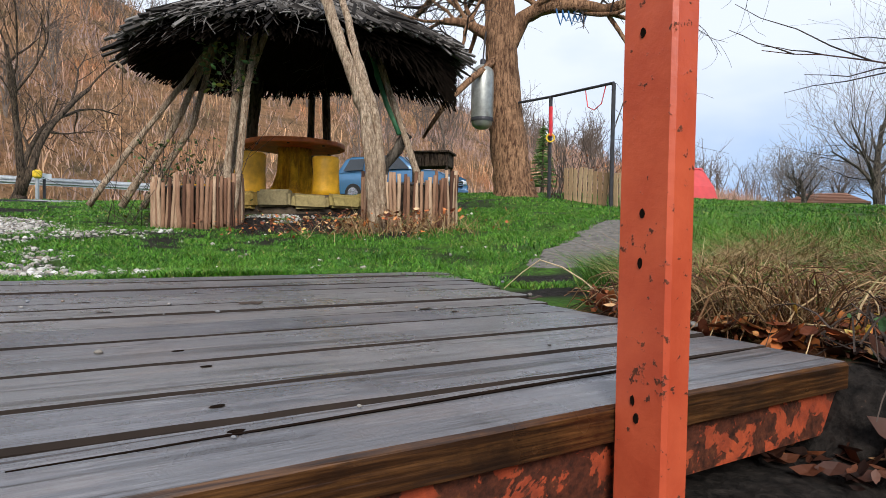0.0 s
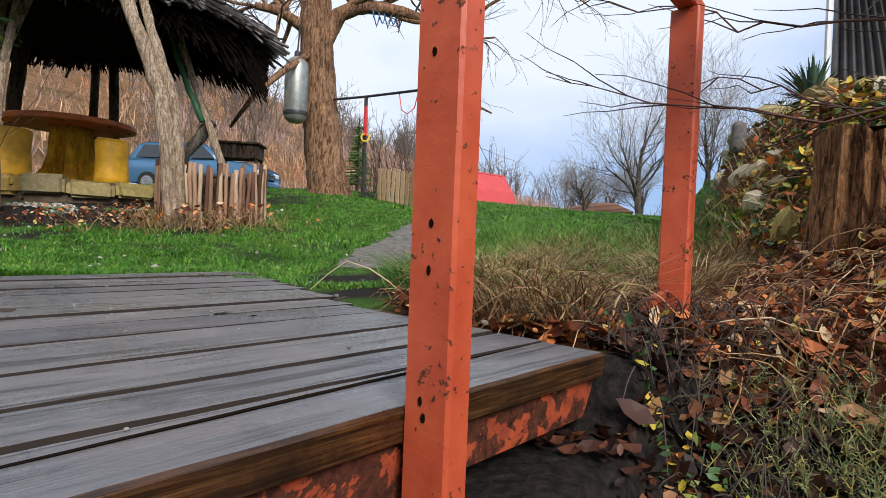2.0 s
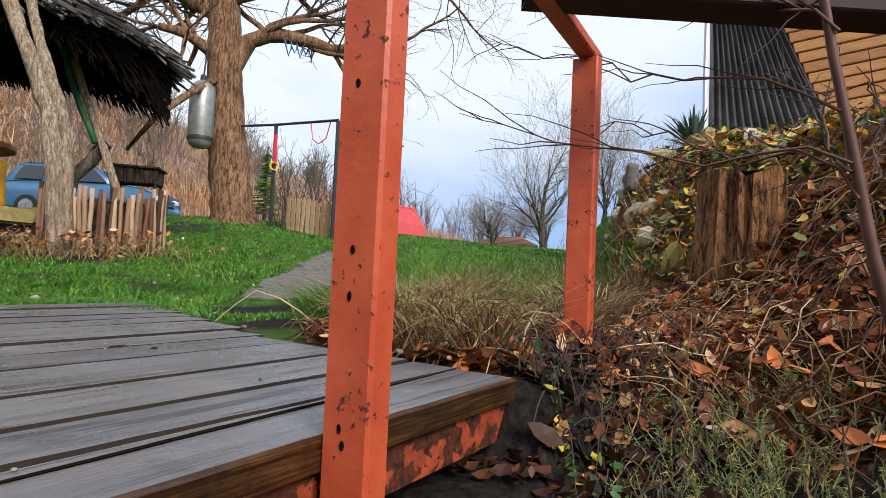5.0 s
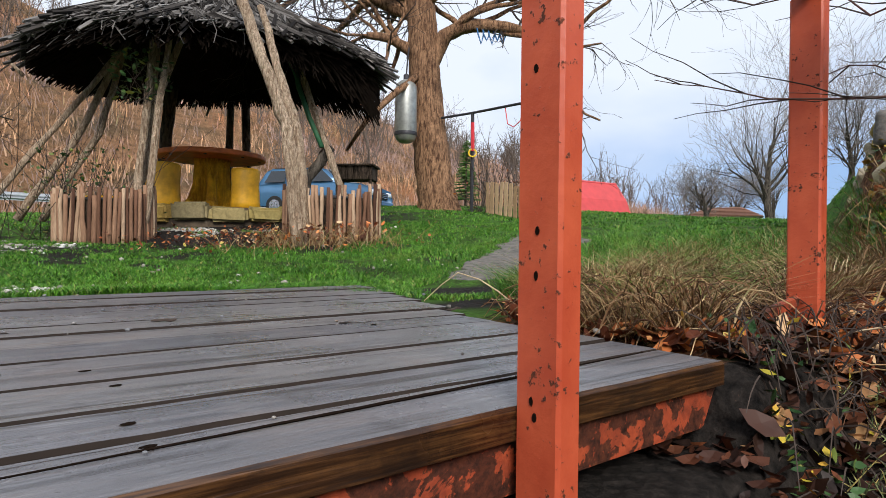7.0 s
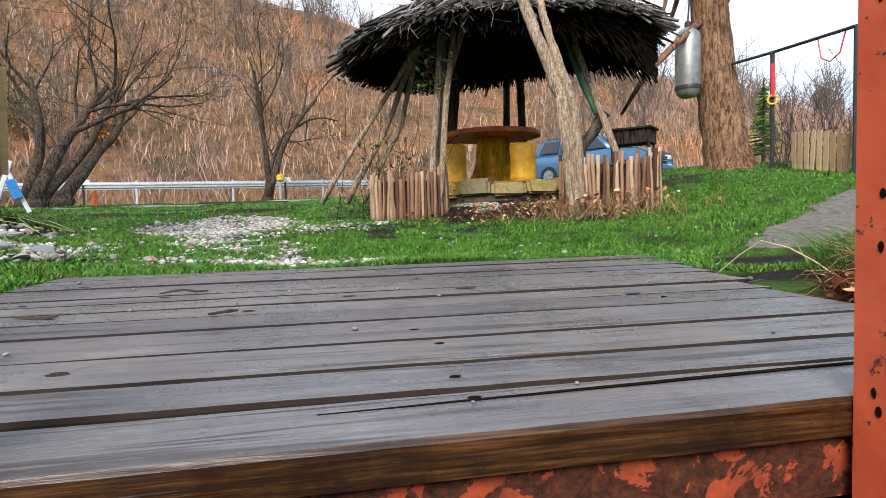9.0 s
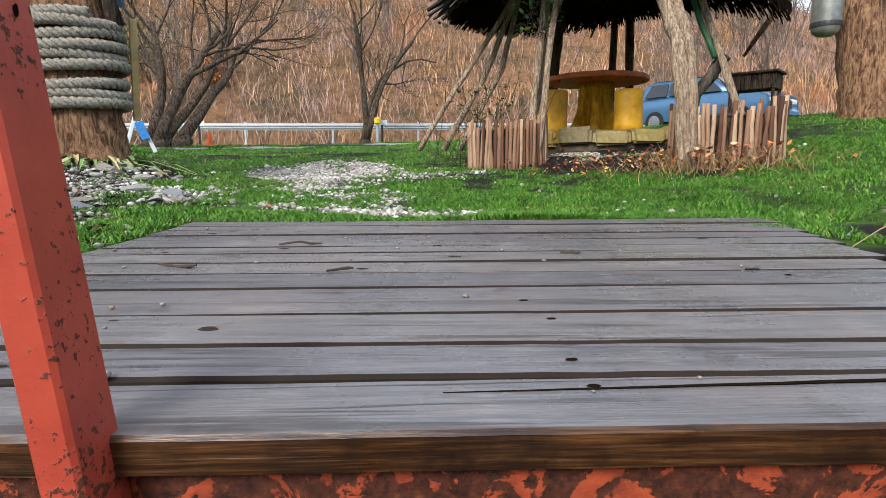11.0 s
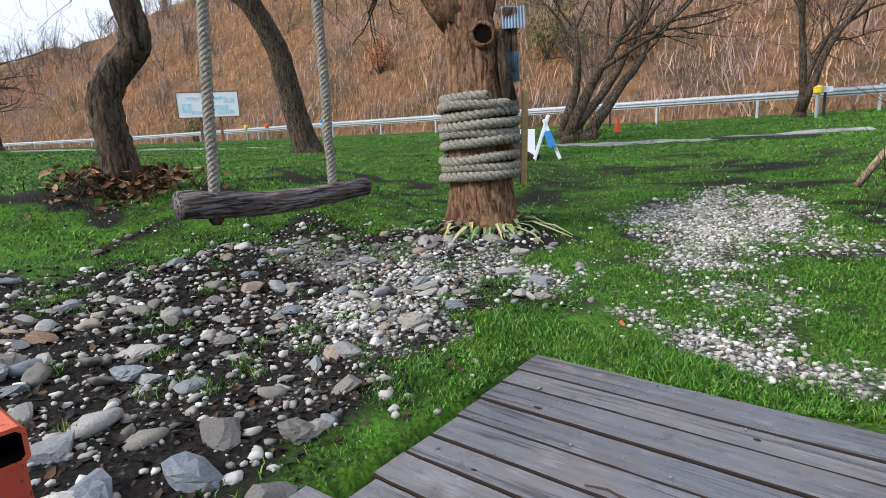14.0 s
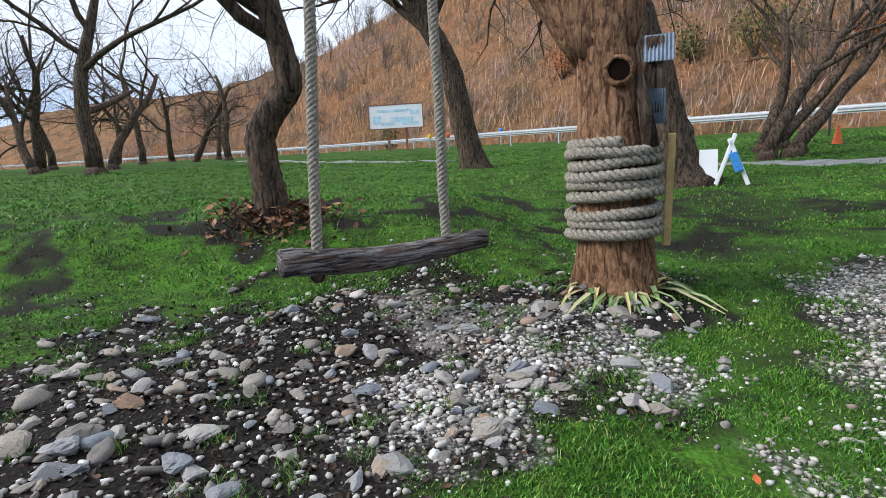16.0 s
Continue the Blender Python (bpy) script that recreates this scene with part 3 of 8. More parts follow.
def land_masks(x, y):
    """How much soil, silt, stone chips and leaf litter covers the turf; soil also paints shade by the deck."""
    u, v = to_uv(x, y)
    x, y = x + 0.17 * np.sin(3.3 * y + 1.0) + 0.10 * np.sin(8.3 * y + 2.0 * x) + 0.05 * np.sin(17 * x + 3 * y), y + 0.17 * np.sin(3.7 * x + 2.0) + 0.10 * np.sin(7.7 * x - 2.5 * y) + 0.05 * np.sin(19 * y)
    stones = inside(x, y, STONY)
    soil = np.maximum.reduce([stones * 1.0, blob(x, y, -1.7, 5.6, 1.7, 0.5, 10), blob(x, y, -8.6, 5.2, 1.9, 1.1, 35) * 0.5, blob(x, y, -5.9, 5.9, 0.9, 0.6, 35) * 0.6, blob(x, y, -2.2, 7.2, 2.0, 1.9),
                              blob(x, y, -7.1, -1.1, 0.55, 0.5), blob(x, y, 0.25, 3.1, 0.6, 0.3, 30) * 0.8, blob(x, y, 0.55, 2.5, 0.5, 0.3, 100) * 0.9, blob(x, y, -7.6, 4.4, 1.7, 0.6, 30) * 0.62, blob(x, y, -4.3, 4.15, 1.9, 1.15, 132) * 0.75, blob(x, y, -2.3, 2.6, 0.8, 0.45, 40) * 0.6, blob(x, y, -6.3, 3.6, 0.9, 0.5, 30) * 0.6])
    d = np.hypot(x + 0.6, y - 1.7)
    bare = patch_noise(0.9 * x + 1.0, 0.8 * y) * 0.6 + patch_noise(2.3 * x, 2.1 * y + 2) * 0.4
    soil = np.maximum(soil, 0.7 * smooth01(0.52, 0.68, bare) * smooth01(1.9, 2.8, d) * smooth01(13, 9, d) * smooth01(1.5, -0.5, x))
    silt = blob(x, y, -4.75, 0.85, 0.62, 0.5, 20)
    chips = np.maximum.reduce([blob(x, y, -4.4, 4.45, 1.75, 0.85, 140) * 0.95, blob(x, y, -2.25, 2.6, 0.7, 0.36, 40) * 0.9, blob(x, y, -2.9, 2.95, 0.6, 0.4, 130) * 0.6, blob(x, y, -3.2, 4.4, 0.6, 0.5) * 0.5, blob(x, y, -3.75, 1.15, 1.05, 0.5, -34) * 0.95,
                               blob(x, y, -2.6, -0.1, 0.8, 0.9) * 0.32, blob(x, y, -2.4, 6.0, 1.2, 0.25, 15) * 0.7, blob(x, y, -3.7, 2.0, 0.7, 0.4, 60) * 0.8])
    chips = chips * np.clip(0.55 + 0.9 * patch_noise(2.6 * x, 2.2 * y), 0, 1)
    soil = np.maximum(soil, 0.6 * blob(x, y, -1.9, 4.75, 1.8, 0.5, 10))
    litter = np.maximum(smooth01(1.12, 1.3, u) * smooth01(1.7, 1.0, v) * smooth01(4.5, 3.5, y), smooth01(0.06, 0.16, bank_rise(x, y)) * smooth01(9, 6, np.hypot(x, y)))
    # shade of pit, corner and deck underside, painted as dark soil
    pit = smooth01(0.5, 0.38, v) * smooth01(-1.3, -0.8, u) * smooth01(-4, -2, v)
    corner = smooth01(0.66, 0.46, v) * smooth01(1.8, 1.45, u)
    soil, litter = np.maximum.reduce([soil, pit, corner * (u > DECK_U0)]), litter * (1 - corner)
    soil = np.maximum(soil, smooth01(DECK_U0, DECK_U0 + 0.1, u) * smooth01(DECK_U1 + 0.1, DECK_U1, u) * smooth01(DECK_V1, DECK_V1 - 0.1, v) * smooth01(0.3, 0.4, v))
    return soil, silt, chips, litter


def turf_amount(x, y):
    soil, silt, chips, litter = land_masks(x, y)
    return 1 - np.maximum.reduce([soil, silt, chips, litter])


def axis(lo, hi, a, b, step, grow=1.09, far=900):
    mid = np.arange(a, b + step / 2, step)
    out, s, p = [], step, b
    while p < far:
        s *= grow
        p += s
        out.append(p)
    back, s, p = [], step, a
    while p > -far:
        s *= grow
        p -= s
        back.append(p)
    return np.concatenate([back[::-1], mid, out])


def build_ground():
    xs, ys = axis(0, 0, -6.0, 3.2, 0.06), axis(0, 0, -1.6, 5.2, 0.06)
    X, Y = np.meshgrid(xs, ys)
    Z = ground_z(X, Y)
    n, m = X.shape
    idx = np.arange(n * m).reshape(n, m)
    quads = np.stack([idx[:-1, :-1], idx[:-1, 1:], idx[1:, 1:], idx[1:, :-1]], -1).reshape(-1, 4)
    me = bpy.data.meshes.new("ground")
    me.from_pydata(np.stack([X, Y, Z], -1).reshape(-1, 3).tolist(), [], quads.tolist())
    for name, a in zip(("soil", "silt", "chips", "litter"), land_masks(X, Y)):
        at = me.attributes.new(name, "FLOAT", "POINT")
        at.data.foreach_set("value", a.ravel().astype(np.float32))
    me.polygons.foreach_set("use_smooth", [True] * len(me.polygons))
    me.materials.append(GROUND)
    tagged(new("ground", me), "green turf with bare soil, stone chips and leaf litter", "ground", kind="structure")


build_ground()

# the road bends round the lawn, and a scrubby hillside rises behind it
ROAD = [(70, 80), (30, 50), (8, 35), (-8, 28), (-23, 16.5), (-38, 4), (-58, -10), (-76, -33), (-100, -75), (-118, -130)]


def road_line(step=2.0):
    p = np.array(ROAD, float)
    t = np.arange(len(p))
    tt = np.linspace(0, len(p) - 1, 400)
    q = np.stack([np.interp(tt, t, p[:, 0]), np.interp(tt, t, p[:, 1])], 1)
    for _ in range(30):
        q[1:-1] = (q[:-2] + q[1:-1] * 2 + q[2:]) / 4
    s = np.concatenate([[0], np.cumsum(np.hypot(*np.diff(q, axis=0).T))])
    ss = np.arange(0, s[-1], step)
    return np.stack([np.interp(ss, s, q[:, 0]), np.interp(ss, s, q[:, 1])], 1)


RL = road_line()
RN = np.gradient(RL, axis=0)
RN = np.stack([RN[:, 1], -RN[:, 0]], 1)
RN /= np.linalg.norm(RN, axis=1)[:, None]
RN *= np.sign((RN * RL).sum(1))[:, None]      # points away from the lawn
ROAD_Z = 1.45


def build_road():
    b = Buf()
    a, c = RL + RN * 0.8, RL + RN * 6.5
    v = np.concatenate([np.c_[a, np.full(len(a), ROAD_Z - 0.42)], np.c_[c, np.full(len(c), ROAD_Z - 0.32)]])
    v = np.concatenate([v, v - (0, 0, 1.6)])
    n = len(a)
    f = [(i, i + 1, n + i + 1, n + i) for i in range(n - 1)] + [(2 * n + i + 1, 2 * n + i, i, i + 1) for i in range(n - 1)]
    b.add(v, f)
    tagged(part("road", b, ASPHALT), "grey asphalt road along the foot of the hill", "road", kind="structure")


build_road()


def ridge_deg(az):
    return np.interp(az, [-40, -22, -12, -8, -4, 4, 20, 35, 55, 75, 85, 91, 101, 111, 126, 150], [0.8, 1.6, 4.4, 6.2, 8.0, 11.6, 15.5, 18.0, 24, 22, 18, 14.5, 9.3, 6.4, 4.6, 4.0])


def build_hill():
    rng = np.random.default_rng(5)
    n, m = len(RL), 26
    t = np.linspace(0, 1, m)
    base = RL + RN * 7.0
    crest = base + RN * 44
    az = np.degrees(np.arctan2(-crest[:, 0], crest[:, 1]))
    top = np.hypot(crest[:, 0], crest[:, 1]) * np.tan(np.radians(ridge_deg(az)))
    P = base[:, None, :] + RN[:, None, :] * (t * 55)[None, :, None]
    Z = ROAD_Z - 0.35 + (top - 0.5)[:, None] * (np.minimum(t / 0.8, 1) ** 0.85)[None, :]
    Z += 0.9 * np.sin(P[..., 0] * 0.31) * np.sin(P[..., 1] * 0.27) * t[None, :] * 1.5 + rng.normal(0, 0.12, Z.shape) * (t > 0)
    v = np.concatenate([P, Z[..., None]], -1)
    idx = np.arange(n * m).reshape(n, m)
    q = np.stack([idx[:-1, :-1], idx[1:, :-1], idx[1:, 1:], idx[:-1, 1:]], -1).reshape(-1, 4)
    b = Buf().add(v.reshape(-1, 3), [tuple(a) for a in q.tolist()])
    tagged(part("hill", b, HILL, smooth=True), "steep brown hillside of dry scrub behind the road", "hill", kind="structure")
    # scrub: tall dry stems all over the slope
    N = 150000
    i = rng.random(N) * (n - 1.01)
    j = rng.random(N) ** 1.25 * (m - 1.01)
    i0, j0 = i.astype(int), j.astype(int)
    fi, fj = (i - i0)[:, None], (j - j0)[:, None]
    p = (v[i0, j0] * (1 - fi) + v[i0 + 1, j0] * fi) * (1 - fj) + (v[i0, j0 + 1] * (1 - fi) + v[i0 + 1, j0 + 1] * fi) * fj
    keep = np.hypot(p[:, 0], p[:, 1]) < 125
    p = p[keep]
    N = len(p)
    clump = 0.5 + 0.5 * np.sin(p[:, 0] * 0.9 + 2 * np.sin(p[:, 1] * 0.5)) * np.sin(p[:, 1] * 0.8)
    h = (0.45 + 1.5 * rng.random(N) ** 2) * (0.45 + 0.9 * clump)
    w = 0.014 + 0.034 * rng.random(N) ** 2
    a = rng.random(N) * 2 * np.pi
    lean = rng.normal(0, 0.38, (N, 2)) * h[:, None]
    side = np.c_[np.cos(a), np.sin(a), np.zeros(N)] * w[:, None]
    tip = p + np.c_[lean, h]
    mid = p + np.c_[lean * 0.35, h * 0.55]
    V = np.stack([p - side, p + side, mid + side * 0.8, mid - side * 0.8, tip], 1).reshape(-1, 3)
    k = np.arange(N)[:, None] * 5
    T = np.stack([k + (0, 1, 2), k + (0, 2, 3), k + (3, 2, 4)], 1).reshape(-1, 3)
    bulk("scrub", V, T, SCRUB, "dry brown scrub and weeds covering the hillside", "scrub")
    return v


HILL_V = build_hill()


def blades(n, rng, pts, h, w, lean, bend=0.5):
    """Curved grass blades of three faces each, at the given feet."""
    a = rng.random(n) * 2 * np.pi
    side = np.c_[np.cos(a), np.sin(a), np.zeros(n)] * (w * 0.5)[:, None]
    b = rng.random(n) * 2 * np.pi
    out = np.c_[np.cos(b), np.sin(b), np.zeros(n)] * (h * lean)[:, None]
    up = np.c_[np.zeros((n, 2)), h]
    mid = pts + up * 0.6 + out * 0.35
    tip = pts + up * (1 - bend * 0.3 * rng.random(n)[:, None]) + out
    V = np.stack([pts - side, pts + side, mid + side * 0.75, mid - side * 0.75, tip], 1).reshape(-1, 3)
    k = np.arange(n)[:, None] * 5
    T = np.stack([k + (0, 1, 2), k + (0, 2, 3), k + (3, 2, 4)], 1).reshape(-1, 3)
    return V, T


def build_grass():
    rng = np.random.default_rng(11)
    N = 560000
    r = 1.2 + 27 * rng.random(N) ** 1.9
    az = radians(-48) + rng.random(N) * radians(206)
    x, y = -0.6 - r * np.sin(az), 1.7 + r * np.cos(az)
    u, v = to_uv(x, y)
    t = turf_amount(x, y)
    p = np.clip((t - 0.25) * 1.7, 0, 1) * np.clip(patch_noise(x * 1.3, y * 1.3) * 1.1 + patch_noise(x * 2.9 + 4, y * 2.7) * 0.7 - 0.36 + 0.4 * smooth01(4.5, 8.0, r), 0.04, 1)
    p = np.where((u > DECK_U0 - 0.01) & (u < DECK_U1 + 0.05) & (v > 0.4) & (v < DECK_V1 + 0.005), 0, p)
    on_path = np.abs((x - 0.62) * 0.905 - (y - 3.7) * 0.425) < 0.29
    p = np.where(on_path & (x > 0.1) & (y > 3.02) & (y < 5.9), p * 0.03, p)
    # soil shows under the pavilion and on the beaten ground
    keep = rng.random(N) < p
    x, y, r = x[keep], y[keep], r[keep]
    n = len(x)
    z = ground_z(x, y)
    h = (0.012 + 0.026 * rng.random(n) ** 1.5) * (0.55 + 0.75 * patch_noise(x * 1.7, y * 1.7)) * (1 + 0.03 * r)
    edge = smooth01(0.35, 0.0, np.abs(to_uv(x, y)[1] - DECK_V1 - 0.12))
    h = h * (1 + 0.3 * edge)
    w = 0.0022 + 0.0028 * rng.random(n) + 0.0015 * r
    V, T = blades(n, rng, np.c_[x, y, z - 0.004], h, w, 0.5 + 0.5 * rng.random(n))
    # finer turf close to the deck, in tufts
    N = 560000
    r = 1.3 + 4.2 * rng.random(N)
    az = radians(-30) + rng.random(N) * radians(150)
    x, y = -0.6 - r * np.sin(az), 1.7 + r * np.cos(az)
    u, v = to_uv(x, y)
    t = turf_amount(x, y)
    tuft = patch_noise(x * 3.7, y * 3.7) * patch_noise(y * 1.9 + 3, x * 2.1)
    p = np.clip((t - 0.12) * 2.2, 0, 1) * np.clip(tuft * 3.2 - 0.30, 0.02, 1)
    p = np.where((u > DECK_U0 - 0.01) & (u < DECK_U1 + 0.05) & (v > 0.4) & (v < DECK_V1 + 0.005), 0, p)
    p = np.where((np.abs((x - 0.62) * 0.905 - (y - 3.7) * 0.425) < 0.29) & (x > 0.1) & (y > 3.02), p * 0.03, p)
    keep = rng.random(N) < p
    x, y, r, tuft = x[keep], y[keep], r[keep], tuft[keep]
    n = len(x)
    V2, T2 = blades(n, rng, np.c_[x, y, ground_z(x, y) - 0.003], (0.009 + 0.022 * rng.random(n) ** 1.4) * (0.6 + 1.2 * tuft), 0.0018 + 0.002 * rng.random(n) + 0.0006 * r, 0.5 + 0.7 * rng.random(n))
    V, T = np.concatenate([V, V2]), np.concatenate([T, T2 + len(V)])
    bulk("grass", V, T, GRASS, "short green grass over the lawn", "grass")


build_grass()


# ---- the deck ----
def build_deck():
    rng = np.random.default_rng(3)
    deck = thing("deck", "weathered grey plank deck on a rusty red steel beam", "deck", kind="structure")
    seams = [0.50, 0.655, 0.80, 0.985, 1.22, 1.40, 1.575, 1.745, 1.89, 2.06, 2.24, 2.42, 2.58, 2.79]
    turn = Matrix.Rotation(ANG, 4, "Z")
    for i in range(len(seams) - 1):
        a, b = seams[i], seams[i + 1]
        gap = (0.004, 0.014, 0.006, 0.013, 0.005, 0.015, 0.008, 0.011)[i % 8]
        w = b - a - gap
        near_end = b < 1.42                      # a loose board covers these ends
        u0, u1 = -1.195 + 0.065 * (2.7 - (a + b) / 2) + rng.normal(0, 0.012) + (0.055 if near_end else 0), DECK_U1 + rng.normal(0, 0.012)
        if i > 4:
            u1 += 0.05 * (i - 4)
        n = 34
        us = np.linspace(u0, u1, n)
        bow = 0.0018 * np.sin(us * 2.3 + i) + rng.normal(0, 0.0011, n)
        th = 0.046
        prof = [(-w / 2, -th), (-w / 2, -0.006), (-w / 2 + 0.005, 0.0), (w / 2 - 0.005, 0.0), (w / 2, -0.006), (w / 2, -th)]
        k = len(prof)
        V = [(u - (u0 + u1) / 2, p[0] + bow[q], p[1] + (0.0015 * np.sin(us[q] * 1.7 + 2 * i) if p[1] > -0.01 else 0)) for q, u in enumerate(us) for p in prof]
        top, sides = [], []
        for q in range(n - 1):
            for j in range(k):
                f = (q * k + j, (q + 1) * k + j, (q + 1) * k + (j + 1) % k, q * k + (j + 1) % k)
                (top if j == 2 else sides).append(f)
        sides += [tuple(range(k)), tuple(range((n - 1) * k + k - 1, (n - 1) * k - 1, -1))]
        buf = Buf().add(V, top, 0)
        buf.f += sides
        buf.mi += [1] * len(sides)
        # sides take the painted gap shade, only the front edge stays brown
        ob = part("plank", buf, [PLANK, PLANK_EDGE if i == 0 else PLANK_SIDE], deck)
        ob.matrix_basis = Matrix.Translation(uv((u0 + u1) / 2, (a + b) / 2, rng.normal(0, 0.001) - 0.001)) @ turn
    # steel channel under the front edge, and joists across
    L = DECK_U1 - DECK_U0
    um = (DECK_U0 + DECK_U1) / 2
    b = Buf()
    box(b, uv(um, 0.53, -0.090), (L - 0.04, 0.012, 0.086), turn, 0, 0.003)
    box(b, uv(um, 0.555, -0.052), (L - 0.04, 0.06, 0.010), turn)
    box(b, uv(um, 0.555, -0.130), (L - 0.04, 0.06, 0.010), turn)
    part("front_beam", b, BEAM, deck, "flaking red paint on rusty steel")
    for u in (-0.95, 0.0, 0.95):
        b = Buf()
        box(b, uv(u, 1.68, -0.085), (0.07, 2.1, 0.07), turn)
        part("joist", b, BARK_DARK, deck)
    b = Buf()
    box(b, (0, 0, 0), (0.15, 1.35, 0.035), None, 0, 0.005)
    o = part("edge_board", b, PLANK, deck)
    o.matrix_basis = Matrix.Translation(uv(-1.165, 0.74, -0.016)) @ Matrix.Rotation(ANG + radians(3), 4, "Z")
    # nails, knots and little cracks are separate bits let into the boards
    for i in range(16):                       # small ringed knots
        x, y, _ = uv(rng.uniform(-1.0, 1.15), rng.uniform(0.56, 2.6))
        b = Buf()
        k = 0.006 + 0.006 * rng.random()
        lathe(b, [(k, 0.0), (k * 0.96, 0.0012), (k * 0.55, 0.0014), (k * 0.45, 0.0008)], 11, (0, 0, 0), 0.3, rng)
        ob = part("knot", b, PLANK_SIDE, deck)
        ob.matrix_basis = Matrix.Translation((x, y, 0.0)) @ turn @ Matrix.Diagonal((1.7, 0.8, 1, 1))
    b = Buf()
    tube(b, [uv(0.02 + 0.055 * i, 0.60 - 0.0005 * (i % 3) + 0.0022 * i, -0.0003) for i in range(22)], np.concatenate([np.linspace(0.0008, 0.0028, 11), np.linspace(0.0028, 0.001, 11)]), 4, False)
    part("split", b, DARK_HOLE, deck, "long dark drying split")
    spots = [(-0.003, 1.609), (-0.172, 0.628), (-0.233, 0.708), (-0.345, 0.899), (-0.45, 1.0)]
    for x, y in spots:
        b = Buf()
        lathe(b, [(0.0065, 0.0), (0.006, 0.0012), (0.003, 0.0016), (0.002, 0.001)], 9, (0, 0, 0), 0.4, rng)
        ob = part("knot", b, DARK_HOLE, deck)
        ob.matrix_basis = Matrix.Translation((x, y, 0.0)) @ turn @ Matrix.Diagonal((1.5, 0.7, 1, 1))
    return deck


build_deck()


# ---- red railing ----
def rhs(buf, p0, p1, a, b, wall=0.004, up=Vector((0, 0, 1)), open_end=True):
    """A square steel tube with rounded edges from p0 to p1; a is its breadth along side, b across."""
    p0, p1 = Vector(p0), Vector(p1)
    t = (p1 - p0).normalized()
    side = t.cross(up).normalized()
    w = side.cross(t).normalized()
    r = 0.005
    ring = []
    for sx, sy in ((1, 1), (-1, 1), (-1, -1), (1, -1)):
        c = (sx * (a / 2 - r), sy * (b / 2 - r))
        order = ((sx * r, 0), (0, sy * r)) if sx * sy > 0 else ((0, sy * r), (sx * r, 0))
        for o in order:
            ring.append((c[0] + o[0], c[1] + o[1]))
    inner = [(q[0] * (1 - 2 * wall / a), q[1] * (1 - 2 * wall / b)) for q in ring]
    n = len(ring)
    V = []
    for p, rr in ((p0, ring), (p1, ring), (p0, inner), (p1, inner)):
        V += [tuple(p + side * q[0] + w * q[1]) for q in rr]
    F = []
    for j in range(n):
        k = (j + 1) % n
        F += [(j, k, n + k, n + j), (2 * n + k, 2 * n + j, 3 * n + j, 3 * n + k), (n + j, n + k, 3 * n + k, 3 * n + j), (k, j, 2 * n + j, 2 * n + k)]
    buf.add(V, F)
    buf.mi = [1 if i % 4 == 1 else 0 for i in range(len(buf.mi))]      # near-black lining: shade inside the tube is put into the colour
    return buf


# left post: more rust, and a darker red that holds its face's shade
PAINT_WORN_SHADED = mat_paint_rust("worn_shaded_red_paint", (0.36, 0.050, 0.031), (0.48, 0.078, 0.043), 0.565, 95)


